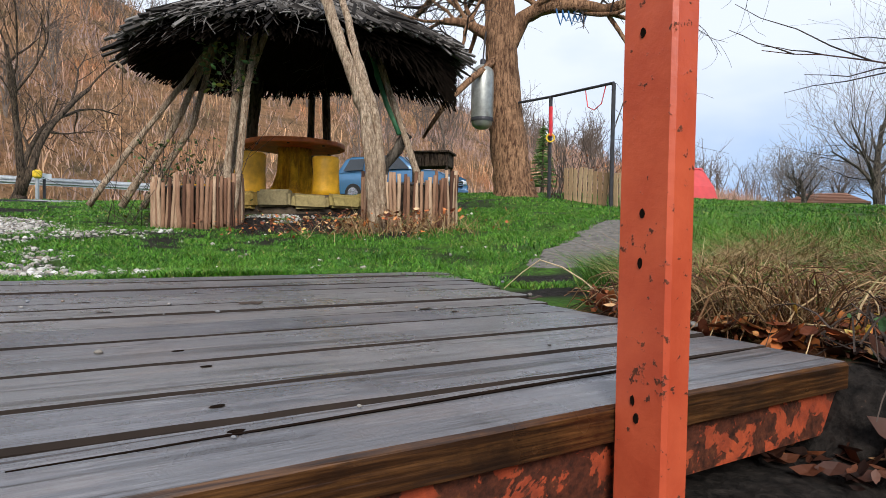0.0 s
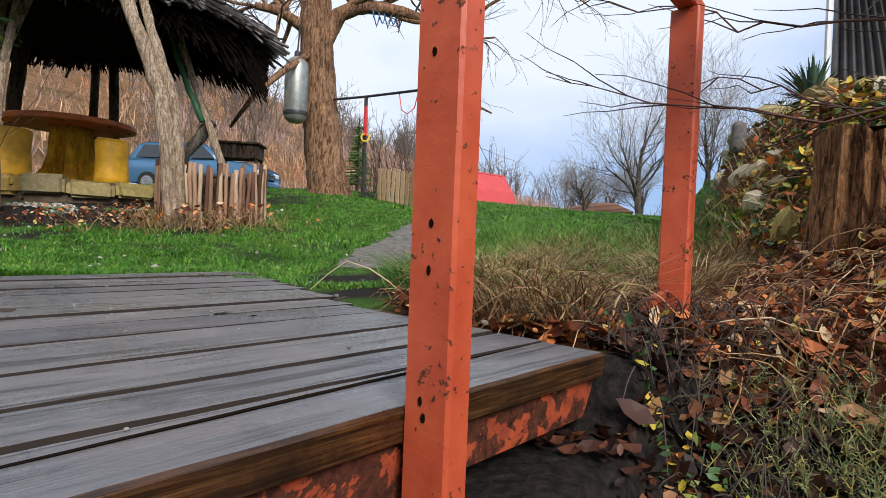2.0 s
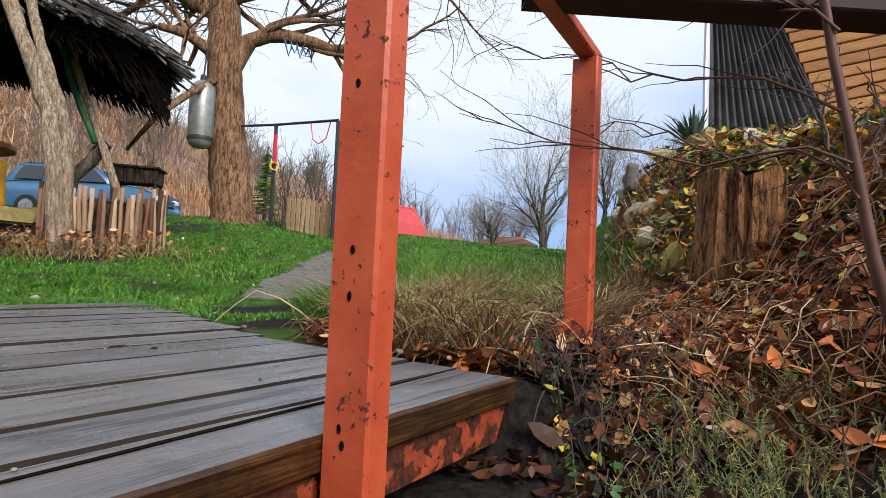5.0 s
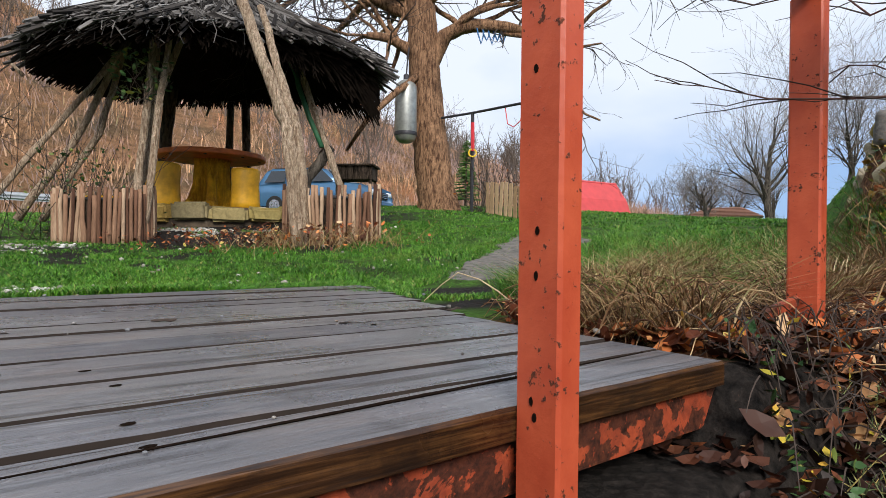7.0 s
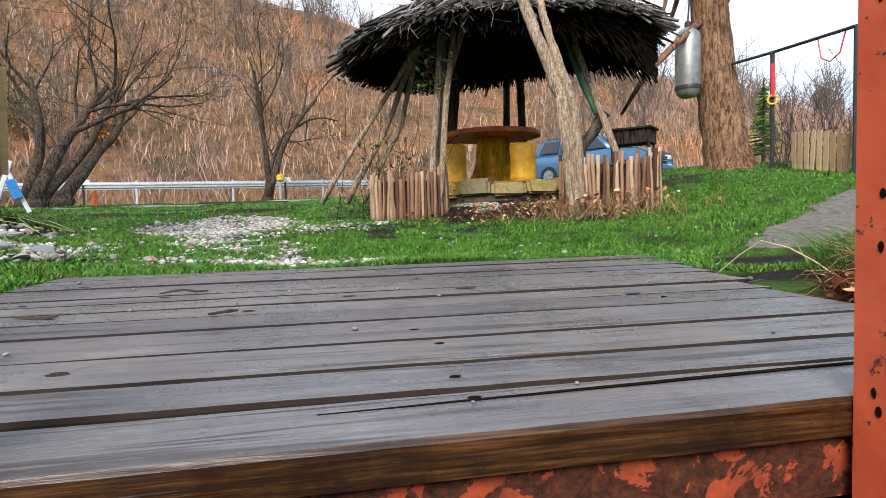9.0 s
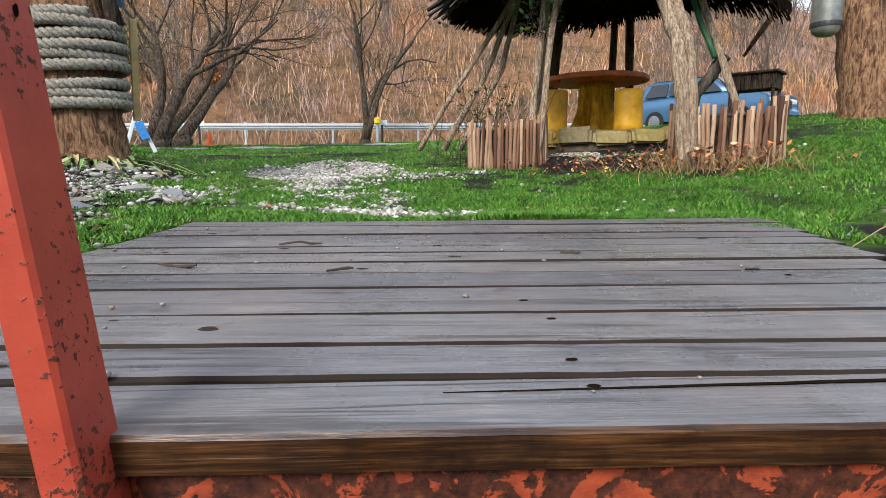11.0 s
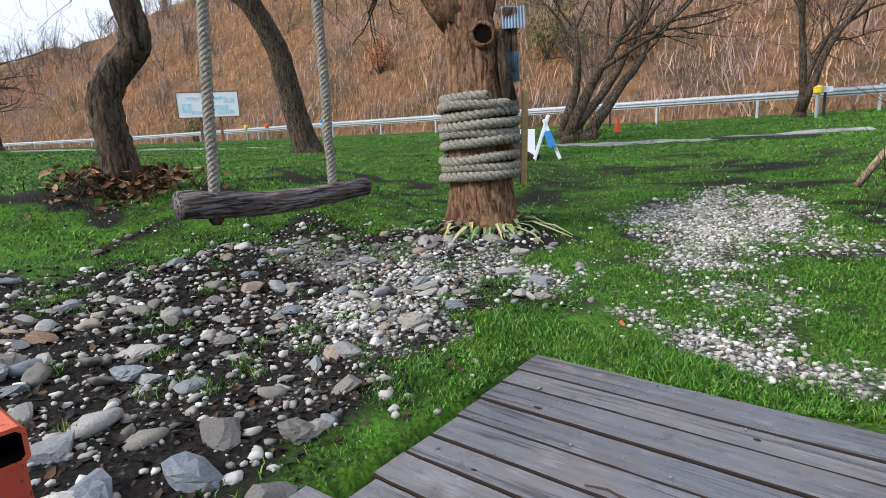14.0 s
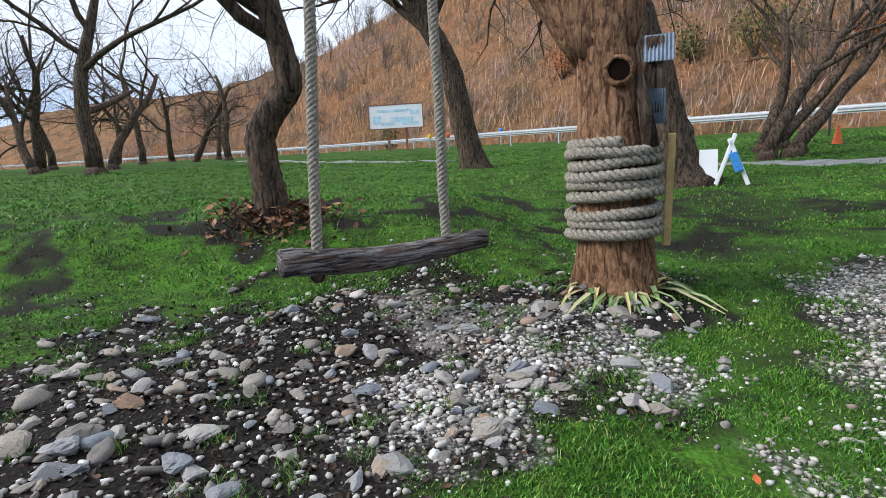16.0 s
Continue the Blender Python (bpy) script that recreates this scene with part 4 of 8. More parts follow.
def build_railing():
    rng = np.random.default_rng(8)
    V = Vector(uv(0, 1))
    U = Vector(uv(1, 0))
    posts = [("left", -0.427, 0.485, 0.835), ("near", 0.678, 0.466, 0.875), ("far", 1.76, 0.55, 0.885)]
    rail = thing("steel_railing", "chipped red painted steel tube railing beside the deck", "railing")
    for name, u, v, h in posts:
        b = Buf()
        foot = -0.32 if name != "far" else -0.12
        k = 0.105 if name == "left" else 0.0       # the left post leans outwards
        rhs(b, uv(u - k * (foot - 0.6), v, foot), uv(u - k * (h - 0.6), v, h), 0.045, 0.08, up=V)
        p = part("post", b, [PAINT_WORN_SHADED if name == "left" else PAINT, DARK_HOLE], rail)
        # rust pits and bolt holes stand on the faces, hole shade as black discs
        sgn = 1 if name == "left" else -1
        rows = [(0.66, 0.0), (0.628, 0.004), (0.50, -0.014), (0.43, 0.012), (0.455, 0.006)] if name == "left" else [(0.242, 0.0), (0.182, 0.002), (0.46, 0.006), (0.012, 0.008), (-0.008, 0.002)] if name == "near" else []
        for z, dv in rows:
            q = Buf()
            lathe(q, [(0.0042, 0), (0.004, 0.0012), (0.0024, 0.0008)], 8, (0, 0, 0), 0.35, rng)
            o = part("bolt_hole", q, DARK_HOLE, p)
            o.matrix_basis = Matrix.Translation(Vector(uv(u - k * (z - 0.6) + sgn * 0.0226, v + dv, z))) @ Matrix.Rotation(ANG, 4, "Z") @ Matrix.Rotation(sgn * radians(90), 4, "Y") @ Matrix.Diagonal((1.5, 0.9, 1, 1))
    b = rhs(Buf(), uv(0.60, 0.472, 0.90), uv(1.82, 0.552, 0.905), 0.055, 0.035)
    part("top_rail", b, [PAINT, DARK_HOLE], rail)
    b = rhs(Buf(), uv(-2.3, 0.508, 0.853), uv(-0.430, 0.508, 0.853), 0.042, 0.036)
    part("top_rail", b, [PAINT, DARK_HOLE], rail)
    b = rhs(Buf(), uv(-0.456, 0.488, 0.853), uv(-0.456, 0.444, 0.853), 0.042, 0.036)
    part("rail_stub", b, [PAINT, DARK_HOLE], rail)
    b = rhs(Buf(), uv(-0.435, -1.6, 0.60), uv(-0.432, 0.444, 0.60), 0.04, 0.04)
    part("middle_rail", b, [mat_simple("brown_rail", (0.13, 0.06, 0.045), 0.5), DARK_HOLE], rail, "dull brown tube")
    for u, v, h in ((-2.3, 0.5, 0.835), (-0.455, -1.6, 0.85)):
        b = rhs(Buf(), uv(u, v, -0.4), uv(u, v, h), 0.045, 0.08, up=V)
        part("post", b, [PAINT, DARK_HOLE], rail)
    b = rhs(Buf(), uv(1.60, 0.59, 0.055), uv(1.74, 0.565, 0.09), 0.018, 0.03)
    part("low_rail", b, [BEAM, DARK_HOLE], rail)
    # a beam runs off the top rail over the bank, its underside shade painted in
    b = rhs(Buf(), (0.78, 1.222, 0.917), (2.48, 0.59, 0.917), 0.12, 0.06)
    part("side_rail", b, [mat_simple("shaded_rail", (0.03, 0.012, 0.01), 0.7), DARK_HOLE], rail, "broad brown side beam, shade of its underside in the colour")
    b = rhs(Buf(), (2.45, 0.60, 0.1), (2.45, 0.60, 0.885), 0.05, 0.05, up=V)
    part("post", b, [PAINT, DARK_HOLE], rail)


build_railing()


# ---- trees ----
def grow(wood, twigs, p, d, L, r, level, rng, P):
    """Adds a limb and its branches; P holds the habit of the tree."""
    n = P["seg"][min(level, len(P["seg"]) - 1)]
    pts, rad = [np.array(p, float)], [r]
    d = np.array(d, float) / np.linalg.norm(d)
    for i in range(n):
        k = P["kink"] * (1.0 if level else 0.6)
        d = d + rng.normal(0, k, 3) + np.array((0, 0, P["lift"] if level else 0.02))
        d /= np.linalg.norm(d)
        pts.append(pts[-1] + d * L / n)
        rad.append(max(r * (1 - (1 - P["taper"]) * (i + 1) / n), 0.0025 * P["fine"]))
    if level >= P["twig_level"]:
        tube(twigs, pts, rad, 3, False)
    else:
        tube(wood, pts, rad, 10 if level == 0 else 6, level == 0, 0.16 if level < 2 else 0, rng)
    if level >= P["levels"]:
        return
    m = P["kids"][min(level, len(P["kids"]) - 1)]
    for j in range(m):
        t = (P["first"] if level == 0 else 0.25) + (1 - (P["first"] if level == 0 else 0.25)) * (j + rng.random()) / m
        i = min(int(t * n), n - 1)
        f = t * n - i
        q = pts[i] * (1 - f) + pts[i + 1] * f
        x, y = frame_of(d)
        a = rng.random() * 2 * np.pi
        spread = P["spread"] * (0.75 + 0.5 * rng.random())
        nd = d * np.cos(spread) + (x * np.cos(a) + y * np.sin(a)) * np.sin(spread)
        rr = max((rad[i] * (1 - f) + rad[i + 1] * f) * P["thin"] * (0.75 + 0.35 * rng.random()), 0.0025 * P["fine"])
        grow(wood, twigs, q, nd, L * P["short"] * (0.7 + 0.6 * rng.random()), rr, level + 1, rng, P)


HABIT = dict(seg=(8, 6, 5, 4, 3), kink=0.16, lift=0.03, taper=0.35, fine=1.0, twig_level=3, levels=4, kids=(7, 5, 5, 4), first=0.35, spread=0.85, short=0.62, thin=0.62)


def bare_tree(base, h, r, seed, label, bark, lean=(0, 0, 1), name="tree", path=None, flare=0.7, **kw):
    rng = np.random.default_rng(seed)
    P = dict(HABIT, **kw)
    wood, twigs = Buf(), Buf()
    z0 = gz(base[0], base[1])
    tree = thing(name, label, "tree", at=Matrix.Translation((base[0], base[1], z0)))
    if path is not None:     # a trunk with a known bend, flared at the foot
        pts = np.array(path, float)
        t = np.linspace(0, 1, len(pts))
        tt = np.linspace(0, 1, len(pts) * 5)
        fine = np.stack([np.interp(tt, t, pts[:, i]) for i in range(3)], 1)
        for _ in range(3):
            fine[1:-1] = (fine[:-2] + 2 * fine[1:-1] + fine[2:]) / 4
        rad = r * (1 - 0.35 * tt) * (1 + flare * np.exp(-tt * 22))
        tube(wood, fine, rad, 16, True, 0.14, rng)
        end, d = fine[-1], fine[-1] - fine[-4]
        for j in range(P["kids"][0]):
            k = int(len(fine) * (P["first"] + (1 - P["first"]) * (j + 0.7) / P["kids"][0])) - 1
            x, y = frame_of(d)
            a = rng.random() * 2 * np.pi
            s = P["spread"] * (0.7 + 0.5 * rng.random())
            nd = d / np.linalg.norm(d) * np.cos(s) + (x * np.cos(a) + y * np.sin(a)) * np.sin(s)
            grow(wood, twigs, fine[k], nd, h * P["short"] * (0.7 + 0.5 * rng.random()), rad[k] * P["thin"], 1, rng, P)
    else:
        tube(wood, [(0, 0, -0.25), (0, 0, 0.05), tuple(np.array(lean) * 0.25)], [r * 1.5, r * 1.3, r], 10, True, 0.2, rng)
        grow(wood, twigs, (0, 0, 0.1), lean, h, r, 0, rng, P)
    part("trunk", wood, bark, tree, smooth=True)
    if twigs.k:
        part("crown", twigs, TWIG if bark is not BARK_GREY else TWIG_PALE, tree, "bare twigs without leaves")
    return tree


def rel(base, pts):
    z = gz(base[0], base[1])
    return [(p[0] - base[0], p[1] - base[1], p[2] - z) for p in pts]


def build_trees():
    b = (-7.1, -1.11)
    bare_tree(b, 3.8, 0.19, 21, "crooked brown-barked tree on the lawn, leafless", BARK_DARK, path=rel(b, [(-7.1, -1.11, 0.5), (-7.1, -1.12, 1.0), (-7.1, -1.15, 1.3), (-7.1, -1.19, 1.62), (-7.1, -1.02, 1.92), (-7.1, -0.78, 2.15), (-7.1, -0.79, 2.42), (-7.1, -0.87, 2.74), (-7.1, -0.97, 3.3), (-7.05, -1.0, 4.2)]), first=0.75, kids=(6, 5, 4, 4))
    b = (-17.6, 1.65)
    bare_tree(b, 6.0, 0.36, 22, "leaning dark tree on the lawn, leafless", BARK_DARK, path=rel(b, [(-17.6, 1.65, 0.5), (-17.6, 1.3, 2.0), (-17.6, 1.05, 3.6), (-17.55, 0.5, 4.7), (-17.5, -0.2, 5.8), (-17.4, -0.5, 8.0)]), first=0.55, kids=(8, 5, 4, 4))
    b = (-11.3, 5.2)
    bare_tree(b, 5.0, 0.46, 23, "thick leaning old tree, rough dark bark", BARK_DARK, path=rel(b, [(-11.3, 5.2, 0.4), (-11.35, 4.9, 1.6), (-11.5, 4.55, 3.0), (-11.6, 4.2, 4.2), (-11.6, 4.0, 5.5)]), first=0.6, kids=(7, 5, 4, 4))
    # shrubby many-stemmed trees along the road
    for k, (x, y, h, n) in enumerate([(-16.5, 18.6, 5.2, 3), (-16.9, 9.9, 5.6, 2), (-14.2, 8.6, 5.0, 2)]):
        rng = np.random.default_rng(60 + k)
        for s in range(n):
            a = rng.random() * 6.28
            bare_tree((x + 0.3 * np.cos(a), y + 0.3 * np.sin(a)), h * (0.6 + 0.4 * rng.random()), 0.13 + 0.05 * rng.random(), 200 + 10 * k + s, "slender dark many-stemmed tree near the road, leafless", BARK_DARK,
                      lean=(0.3 * np.cos(a), 0.3 * np.sin(a) + (0.75 if k in (1, 2) else 0), 1.0), kids=(4, 4, 3, 3), first=0.45, taper=0.4, fine=2.0, spread=0.65)
    # wood on the far side of the lawn
    spots = [(-23.0, -13.2, 12.5, 0.46), (-28, -15.5, 9.0, 0.34), (-36.5, -13.2, 8.5, 0.32), (-38, -19.5, 9.5, 0.32), (-29, -19.8, 10.5, 0.36), (-37, -15.5, 8.5, 0.3), (-45, -21, 9.0, 0.32), (-33, -22, 9.0, 0.3), (-25.5, -17.5, 8.0, 0.28), (-31, -25, 9.0, 0.3), (-41, -25, 9.5, 0.3), (-48, -27, 9.0, 0.3), (-36, -28, 9.0, 0.3), (-50, -18.5, 7.5, 0.26), (-43, -16.5, 7.0, 0.25), (-27, -22, 8.5, 0.28)]
    for k, (x, y, h, r) in enumerate(spots):
        rng = np.random.default_rng(400 + k)
        bare_tree((x, y), h * 0.62, r * 0.75, 300 + k, "dark leafless tree in the grove beyond the lawn", BARK_DARK, lean=(rng.normal(0, 0.14), rng.normal(0, 0.14), 1), kids=(6, 4, 3, 3), kink=0.22, first=0.28, spread=0.95, fine=2.0, short=0.66)
    # pale far trees beyond the field
    for k, (x, y, h) in enumerate([(15.0, 23.4, 5.6), (17.4, 22.0, 4.4), (14.4, 27.5, 2.4), (19.5, 21, 3.6), (22, 20, 3.6), (17.5, 34, 2.4), (19.0, 33, 2.6), (20, 31, 3.0)]):
        bare_tree((x, y), h * 0.6, 0.10 + 0.012 * h, 500 + k, "pale leafless tree at the end of the field", BARK_GREY, kids=(12, 6, 4, 3), first=0.10, spread=0.7, kink=0.12, lift=0.07, fine=2.0, short=0.72, thin=0.5)


build_trees()


def build_woods():
    """Bare trees all over the hillside and along its crest."""
    rng = np.random.default_rng(77)
    b = Buf()
    n, m = HILL_V.shape[:2]
    count = 0
    while count < 560:
        i, j = rng.integers(5, n - 5), int(m * (rng.random() ** 0.6))
        p = HILL_V[i, min(j, m - 1)]
        if not 25 < np.hypot(p[0], p[1]) < 130:
            continue
        count += 1
        h = 1.8 + 3.4 * rng.random()
        for s in range(3):
            d = np.array((rng.normal(0, 0.25), rng.normal(0, 0.25), 1.0))
            top = p + d * h
            tube(b, wander(p - (0, 0, 0.3), top, 5, 0.12, rng), np.linspace(0.07, 0.02, 5), 4, False)
            for q in range(9):
                t = 0.25 + 0.75 * rng.random()
                a = p + d * h * t
                e = a + (rng.normal(0, 0.55, 3) + (0, 0, 0.75)) * h * 0.32
                tube(b, wander(a, e, 4, 0.05, rng), np.linspace(0.03, 0.012, 4), 3, False)
                for w in range(3):
                    g = a + (e - a) * (0.4 + 0.6 * rng.random())
                    tube(b, [g, g + (rng.normal(0, 0.5, 3) + (0, 0, 0.6)) * h * 0.14], (0.014, 0.009), 3, False)
    tagged(part("hillside_wood", b, TWIG_HILL), "bare grey-brown saplings and small trees on the hill", "woods", kind="stuff")


build_woods()


# ---- road furniture ----
def build_guardrail():
    rail = thing("guard_rail", "galvanised steel guard rail with posts along the road", "guard rail")
    prof = [(-0.04, -0.16), (-0.04, -0.12), (0.03, -0.08), (0.03, -0.04), (-0.04, 0.0), (0.03, 0.04), (0.03, 0.08), (-0.04, 0.12), (-0.04, 0.16)]
    k = len(prof)
    V, F = [], []
    pts, nn = RL + RN * 0.3, RN
    for i, (p, q) in enumerate(zip(pts, nn)):
        for o, z in prof:
            V.append((p[0] - q[0] * o, p[1] - q[1] * o, ROAD_Z + 0.56 + z))
        for o, z in prof:
            V.append((p[0] - q[0] * (o - 0.012), p[1] - q[1] * (o - 0.012), ROAD_Z + 0.56 + z))
    for i in range(len(pts) - 1):
        a, b = i * 2 * k, (i + 1) * 2 * k
        for j in range(k - 1):
            F.append((a + j, b + j, b + j + 1, a + j + 1))
            F.append((a + k + j, a + k + j + 1, b + k + j + 1, b + k + j))
    part("beam", Buf().add(V, F), STEEL, rail)
    s = Buf()
    box(s, (0, 0, 0.0), (0.12, 0.10, 1.5), None, 0, 0.01)
    me = s.mesh("post", STEEL)
    for i in range(0, len(pts), 2):
        if np.hypot(*pts[i]) < 110:
            o = new("post", me)
            o.parent = rail
            q = nn[i]
            o.matrix_basis = Matrix.Translation((pts[i][0] + q[0] * 0.09, pts[i][1] + q[1] * 0.09, ROAD_Z + 0.03)) @ Matrix.Rotation(math.atan2(q[1], q[0]), 4, "Z")
    # marker posts, cones and small signs by the verge
    for x, y, z, col, kind, h in [(-17.6, 12.1, 0, ORANGE, "traffic_cone", 0.55), (-19.2, 12.2, 0, YEL_PLASTIC, "traffic_cone", 0.5)]:
        c = thing(kind, ("orange" if col is ORANGE else "yellow") + " plastic cone on the grass verge", "cone", at=Matrix.Translation((x, y, gz(x, y))))
        b = Buf()
        lathe(b, [(0.15, 0.03), (0.14, 0.05), (0.03, h), (0.02, h + 0.01)], 14)
        part("body", b, col, c, smooth=False)
        b = Buf()
        box(b, (0, 0, 0.01), (0.36, 0.36, 0.04), None, 0, 0.01)
        part("foot", b, RUBBER, c)
    for x, y, col, h in [(-14.9, 17.8, YEL_PLASTIC, 0.9), (-40.5, 4.2, SKY_BLUE, 1.0), (-43.5, -0.8, YEL_PLASTIC, 0.9), (-38.2, 0.6, ORANGE, 0.8)]:
        c = thing("marker_post", "grey verge post with a " + ("yellow" if col is YEL_PLASTIC else "blue" if col is SKY_BLUE else "orange") + " reflector", "marker", at=Matrix.Translation((x, y, gz(x, y) - 0.1)))
        b = Buf()
        box(b, (0, 0, h / 2), (0.09, 0.09, h), None, 0, 0.01)
        part("post", b, STEEL, c)
        b = Buf()
        lathe(b, [(0.05, h - 0.02), (0.14, h + 0.04), (0.14, h + 0.22), (0.06, h + 0.27)], 12)
        part("reflector", b, col, c)
    for x, y in [(-21.3, 14.2), (-15.9, 19.3)]:
        c = thing("verge_sign", "small white board on a dark post by the road", "sign", at=Matrix.Translation((x, y, gz(x, y) - 0.05)) @ Matrix.Rotation(radians(55), 4, "Z"))
        b = Buf()
        box(b, (0, 0, 0.45), (0.08, 0.08, 0.95), None, 0, 0.01)
        part("post", b, DARK_METAL, c)
        b = Buf()
        box(b, (0, -0.06, 0.98), (0.42, 0.03, 0.2), None, 0, 0.01)
        part("board", b, WHITE, c)


build_guardrail()


def build_billboard():
    c = thing("billboard", "wide white roadside board with faded blue print on two brown posts", "sign", at=Matrix.Translation((-37.3, -2.6, gz(-37.3, -2.6))) @ Matrix.Rotation(radians(84), 4, "Z"))
    b = Buf()
    box(b, (0, 0, 2.18), (3.4, 0.06, 1.42), None, 0, 0.01)
    part("panel", b, WHITE, c)
    for x, z, w, h in [(-1.2, 2.0, 0.5, 0.5), (-0.5, 1.75, 0.9, 0.18), (0.4, 2.0, 1.4, 0.3), (0.9, 1.75, 1.1, 0.2), (-0.1, 2.55, 2.2, 0.16), (1.2, 2.4, 0.6, 0.25)]:
        b = Buf()
        box(b, (x, -0.034, z), (w, 0.008, h))
        part("print", b, BLUE, c)
    b = Buf()
    for s in ((0, 0, 2.92, 3.5, 0.06), (0, 0, 1.45, 3.5, 0.06)):
        box(b, (s[0], 0, s[2]), (s[3], 0.09, s[4]))
    for x in (-1.73, 1.73):
        box(b, (x, 0, 2.18), (0.06, 0.09, 1.42))
    part("frame", b, TILE_ROOF, c)
    for x in (-0.55, 0.6):
        b = Buf()
        box(b, (x, 0.1, 0.9), (0.14, 0.12, 2.2), None, 0, 0.01)
        part("post", b, TILE_ROOF, c)


build_billboard()


# ---- thatched pavilion with its table ----
PAV = np.array((-2.35, 7.1))


def kerb_mesh(seed):
    r = np.random.default_rng(seed)
    bm = bmesh.new()
    bmesh.ops.create_cube(bm, size=1, matrix=Matrix.Diagonal((0.34 + 0.08 * r.random(), 0.2, 0.17 + 0.05 * r.random(), 1)))
    bmesh.ops.bevel(bm, geom=bm.edges[:], offset=0.035, segments=2, affect="EDGES")
    for v in bm.verts:
        v.co += Vector(r.normal(0, 0.008, 3))
    me = bpy.data.meshes.new("kerb_stone")
    bm.to_mesh(me)
    bm.free()
    me.materials.append(MOSS_STONE)
    return me


def build_pavilion():
    rng = np.random.default_rng(31)
    pav = thing("thatched_pavilion", "round rustic shelter with a shaggy reed roof on gnarled poles", "pavilion")

    def roof_pt(a, t):
        """A place on the roof: t from 0 at the tip to 1 at the eaves."""
        r = 1.90 * t * (1 + 0.05 * np.sin(3 * a + 1))
        e = 2.36 + 0.13 * np.sin(a) + 0.08 * np.cos(a)
        z = 3.42 + (e - 3.42) * t ** 1.05
        return np.array((PAV[0] + r * np.cos(a), PAV[1] + r * np.sin(a), z))

    # a thick core that closes the roof, near-black for the shade beneath
    n, m = 40, 7
    V, F = [], []
    for off in (0.0, -0.13):
        for i in range(m):
            for j in range(n):
                a = -np.pi + 2 * np.pi * j / n
                p = roof_pt(a, 0.02 + 0.93 * i / (m - 1))
                V.append((p[0], p[1], p[2] - 0.04 + off * (1 if i < m - 1 else 0.4)))
    for s in range(2):
        for i in range(m - 1):
            for j in range(n):
                a, b = s * n * m + i * n + j, s * n * m + i * n + (j + 1) % n
                F.append((a, b, b + n, a + n) if s == 0 else (a, a + n, b + n, b))
    for j in range(n):
        a, b = (m - 1) * n + j, (m - 1) * n + (j + 1) % n
        F.append((a, b, b + n * m, a + n * m))
    part("roof_core", Buf().add(V, F), THATCH_SHADE, pav, "matted thatch seen from below, shade put into its colour")
    b, dark = Buf(), Buf()
    for i in range(4200):
        a = -np.pi + 2 * np.pi * rng.random()
        t0 = rng.random() ** 0.6 * 0.95
        t1 = min(t0 + (0.35 + 0.3 * rng.random()) / 2.15, 1.03 + 0.05 * rng.random())
        lift = 0.01 + 0.045 * rng.random()
        p, q = roof_pt(a, t0) + (0, 0, lift), roof_pt(a + rng.normal(0, 0.10), t1) + (0, 0, lift + rng.normal(0, 0.02))
        tube(b, [p, (p + q) / 2 + rng.normal(0, 0.012, 3), q], (0.010, 0.012, 0.007), 3, False)
    for i in range(3800):                             # the ragged underside, roof shade put into its colour
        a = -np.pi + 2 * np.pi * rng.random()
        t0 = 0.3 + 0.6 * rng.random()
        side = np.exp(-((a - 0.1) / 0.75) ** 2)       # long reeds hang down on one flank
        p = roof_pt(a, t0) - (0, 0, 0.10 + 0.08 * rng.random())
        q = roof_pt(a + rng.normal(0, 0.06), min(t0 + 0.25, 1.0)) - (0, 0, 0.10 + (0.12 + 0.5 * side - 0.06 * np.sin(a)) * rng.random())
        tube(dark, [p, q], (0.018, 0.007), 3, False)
    part("underside", dark, THATCH_SHADE, pav, "reed ends under the roof, shade put into their colour")
    for i in range(420):                              # stout stick ends that jut out along the rim
        a = -np.pi + 2 * np.pi * rng.random()
        p = roof_pt(a, 0.72 + 0.15 * rng.random()) + (0, 0, rng.normal(0.0, 0.04))
        q = roof_pt(a + rng.normal(0, 0.10), 0.98 + 0.15 * rng.random() ** 2) + (0, 0, rng.normal(0.02, 0.05))
        tube(b, [p, q], (0.02, 0.012 + 0.01 * rng.random()), 4, True)
    for i in range(70):                               # loose grey straw hanging over the edge
        a = -1.75 + rng.normal(0, 0.28)
        p = roof_pt(a, 0.75 + 0.25 * rng.random()) + (0, 0, 0.05)
        q = roof_pt(a + rng.normal(0, 0.16), 1.0 + 0.06 * rng.random()) - (0, 0, 0.22 * rng.random())
        tube(b, wander(p, q, 4, 0.03, rng), (0.007, 0.007, 0.006, 0.004), 3, False)
    part("thatch", b, THATCH, pav, "grey weathered reed bundles")

    def pole(pts, r0, r1, name="pole", mat=POLE_WOOD, label=""):
        q = Buf()
        P = np.concatenate([wander(pts[i], pts[i + 1], 5, 0.008, rng)[(1 if i else 0):] for i in range(len(pts) - 1)])
        tube(q, P, np.linspace(r0, r1, len(P)), 8, True, 0.28, rng)
        part(name, q, mat, pav, label, True)

    # the forked front pole: two stems grown together
    pole([(-0.90, 4.93, 0.2), (-0.965, 4.97, 1.04), (-1.02, 5.0, 1.27), (-1.20, 5.05, 1.73), (-1.40, 5.14, 2.25), (-1.62, 5.3, 2.75)], 0.062, 0.05)
    pole([(-0.85, 4.96, 0.22), (-0.90, 5.0, 1.0), (-1.03, 5.04, 1.5), (-1.16, 5.1, 1.9), (-1.33, 5.28, 2.4)], 0.05, 0.032)
    pole([(-0.92, 4.90, 0.2), (-0.99, 4.93, 0.95), (-1.06, 4.97, 1.4), (-1.12, 5.02, 1.6)], 0.04, 0.02)
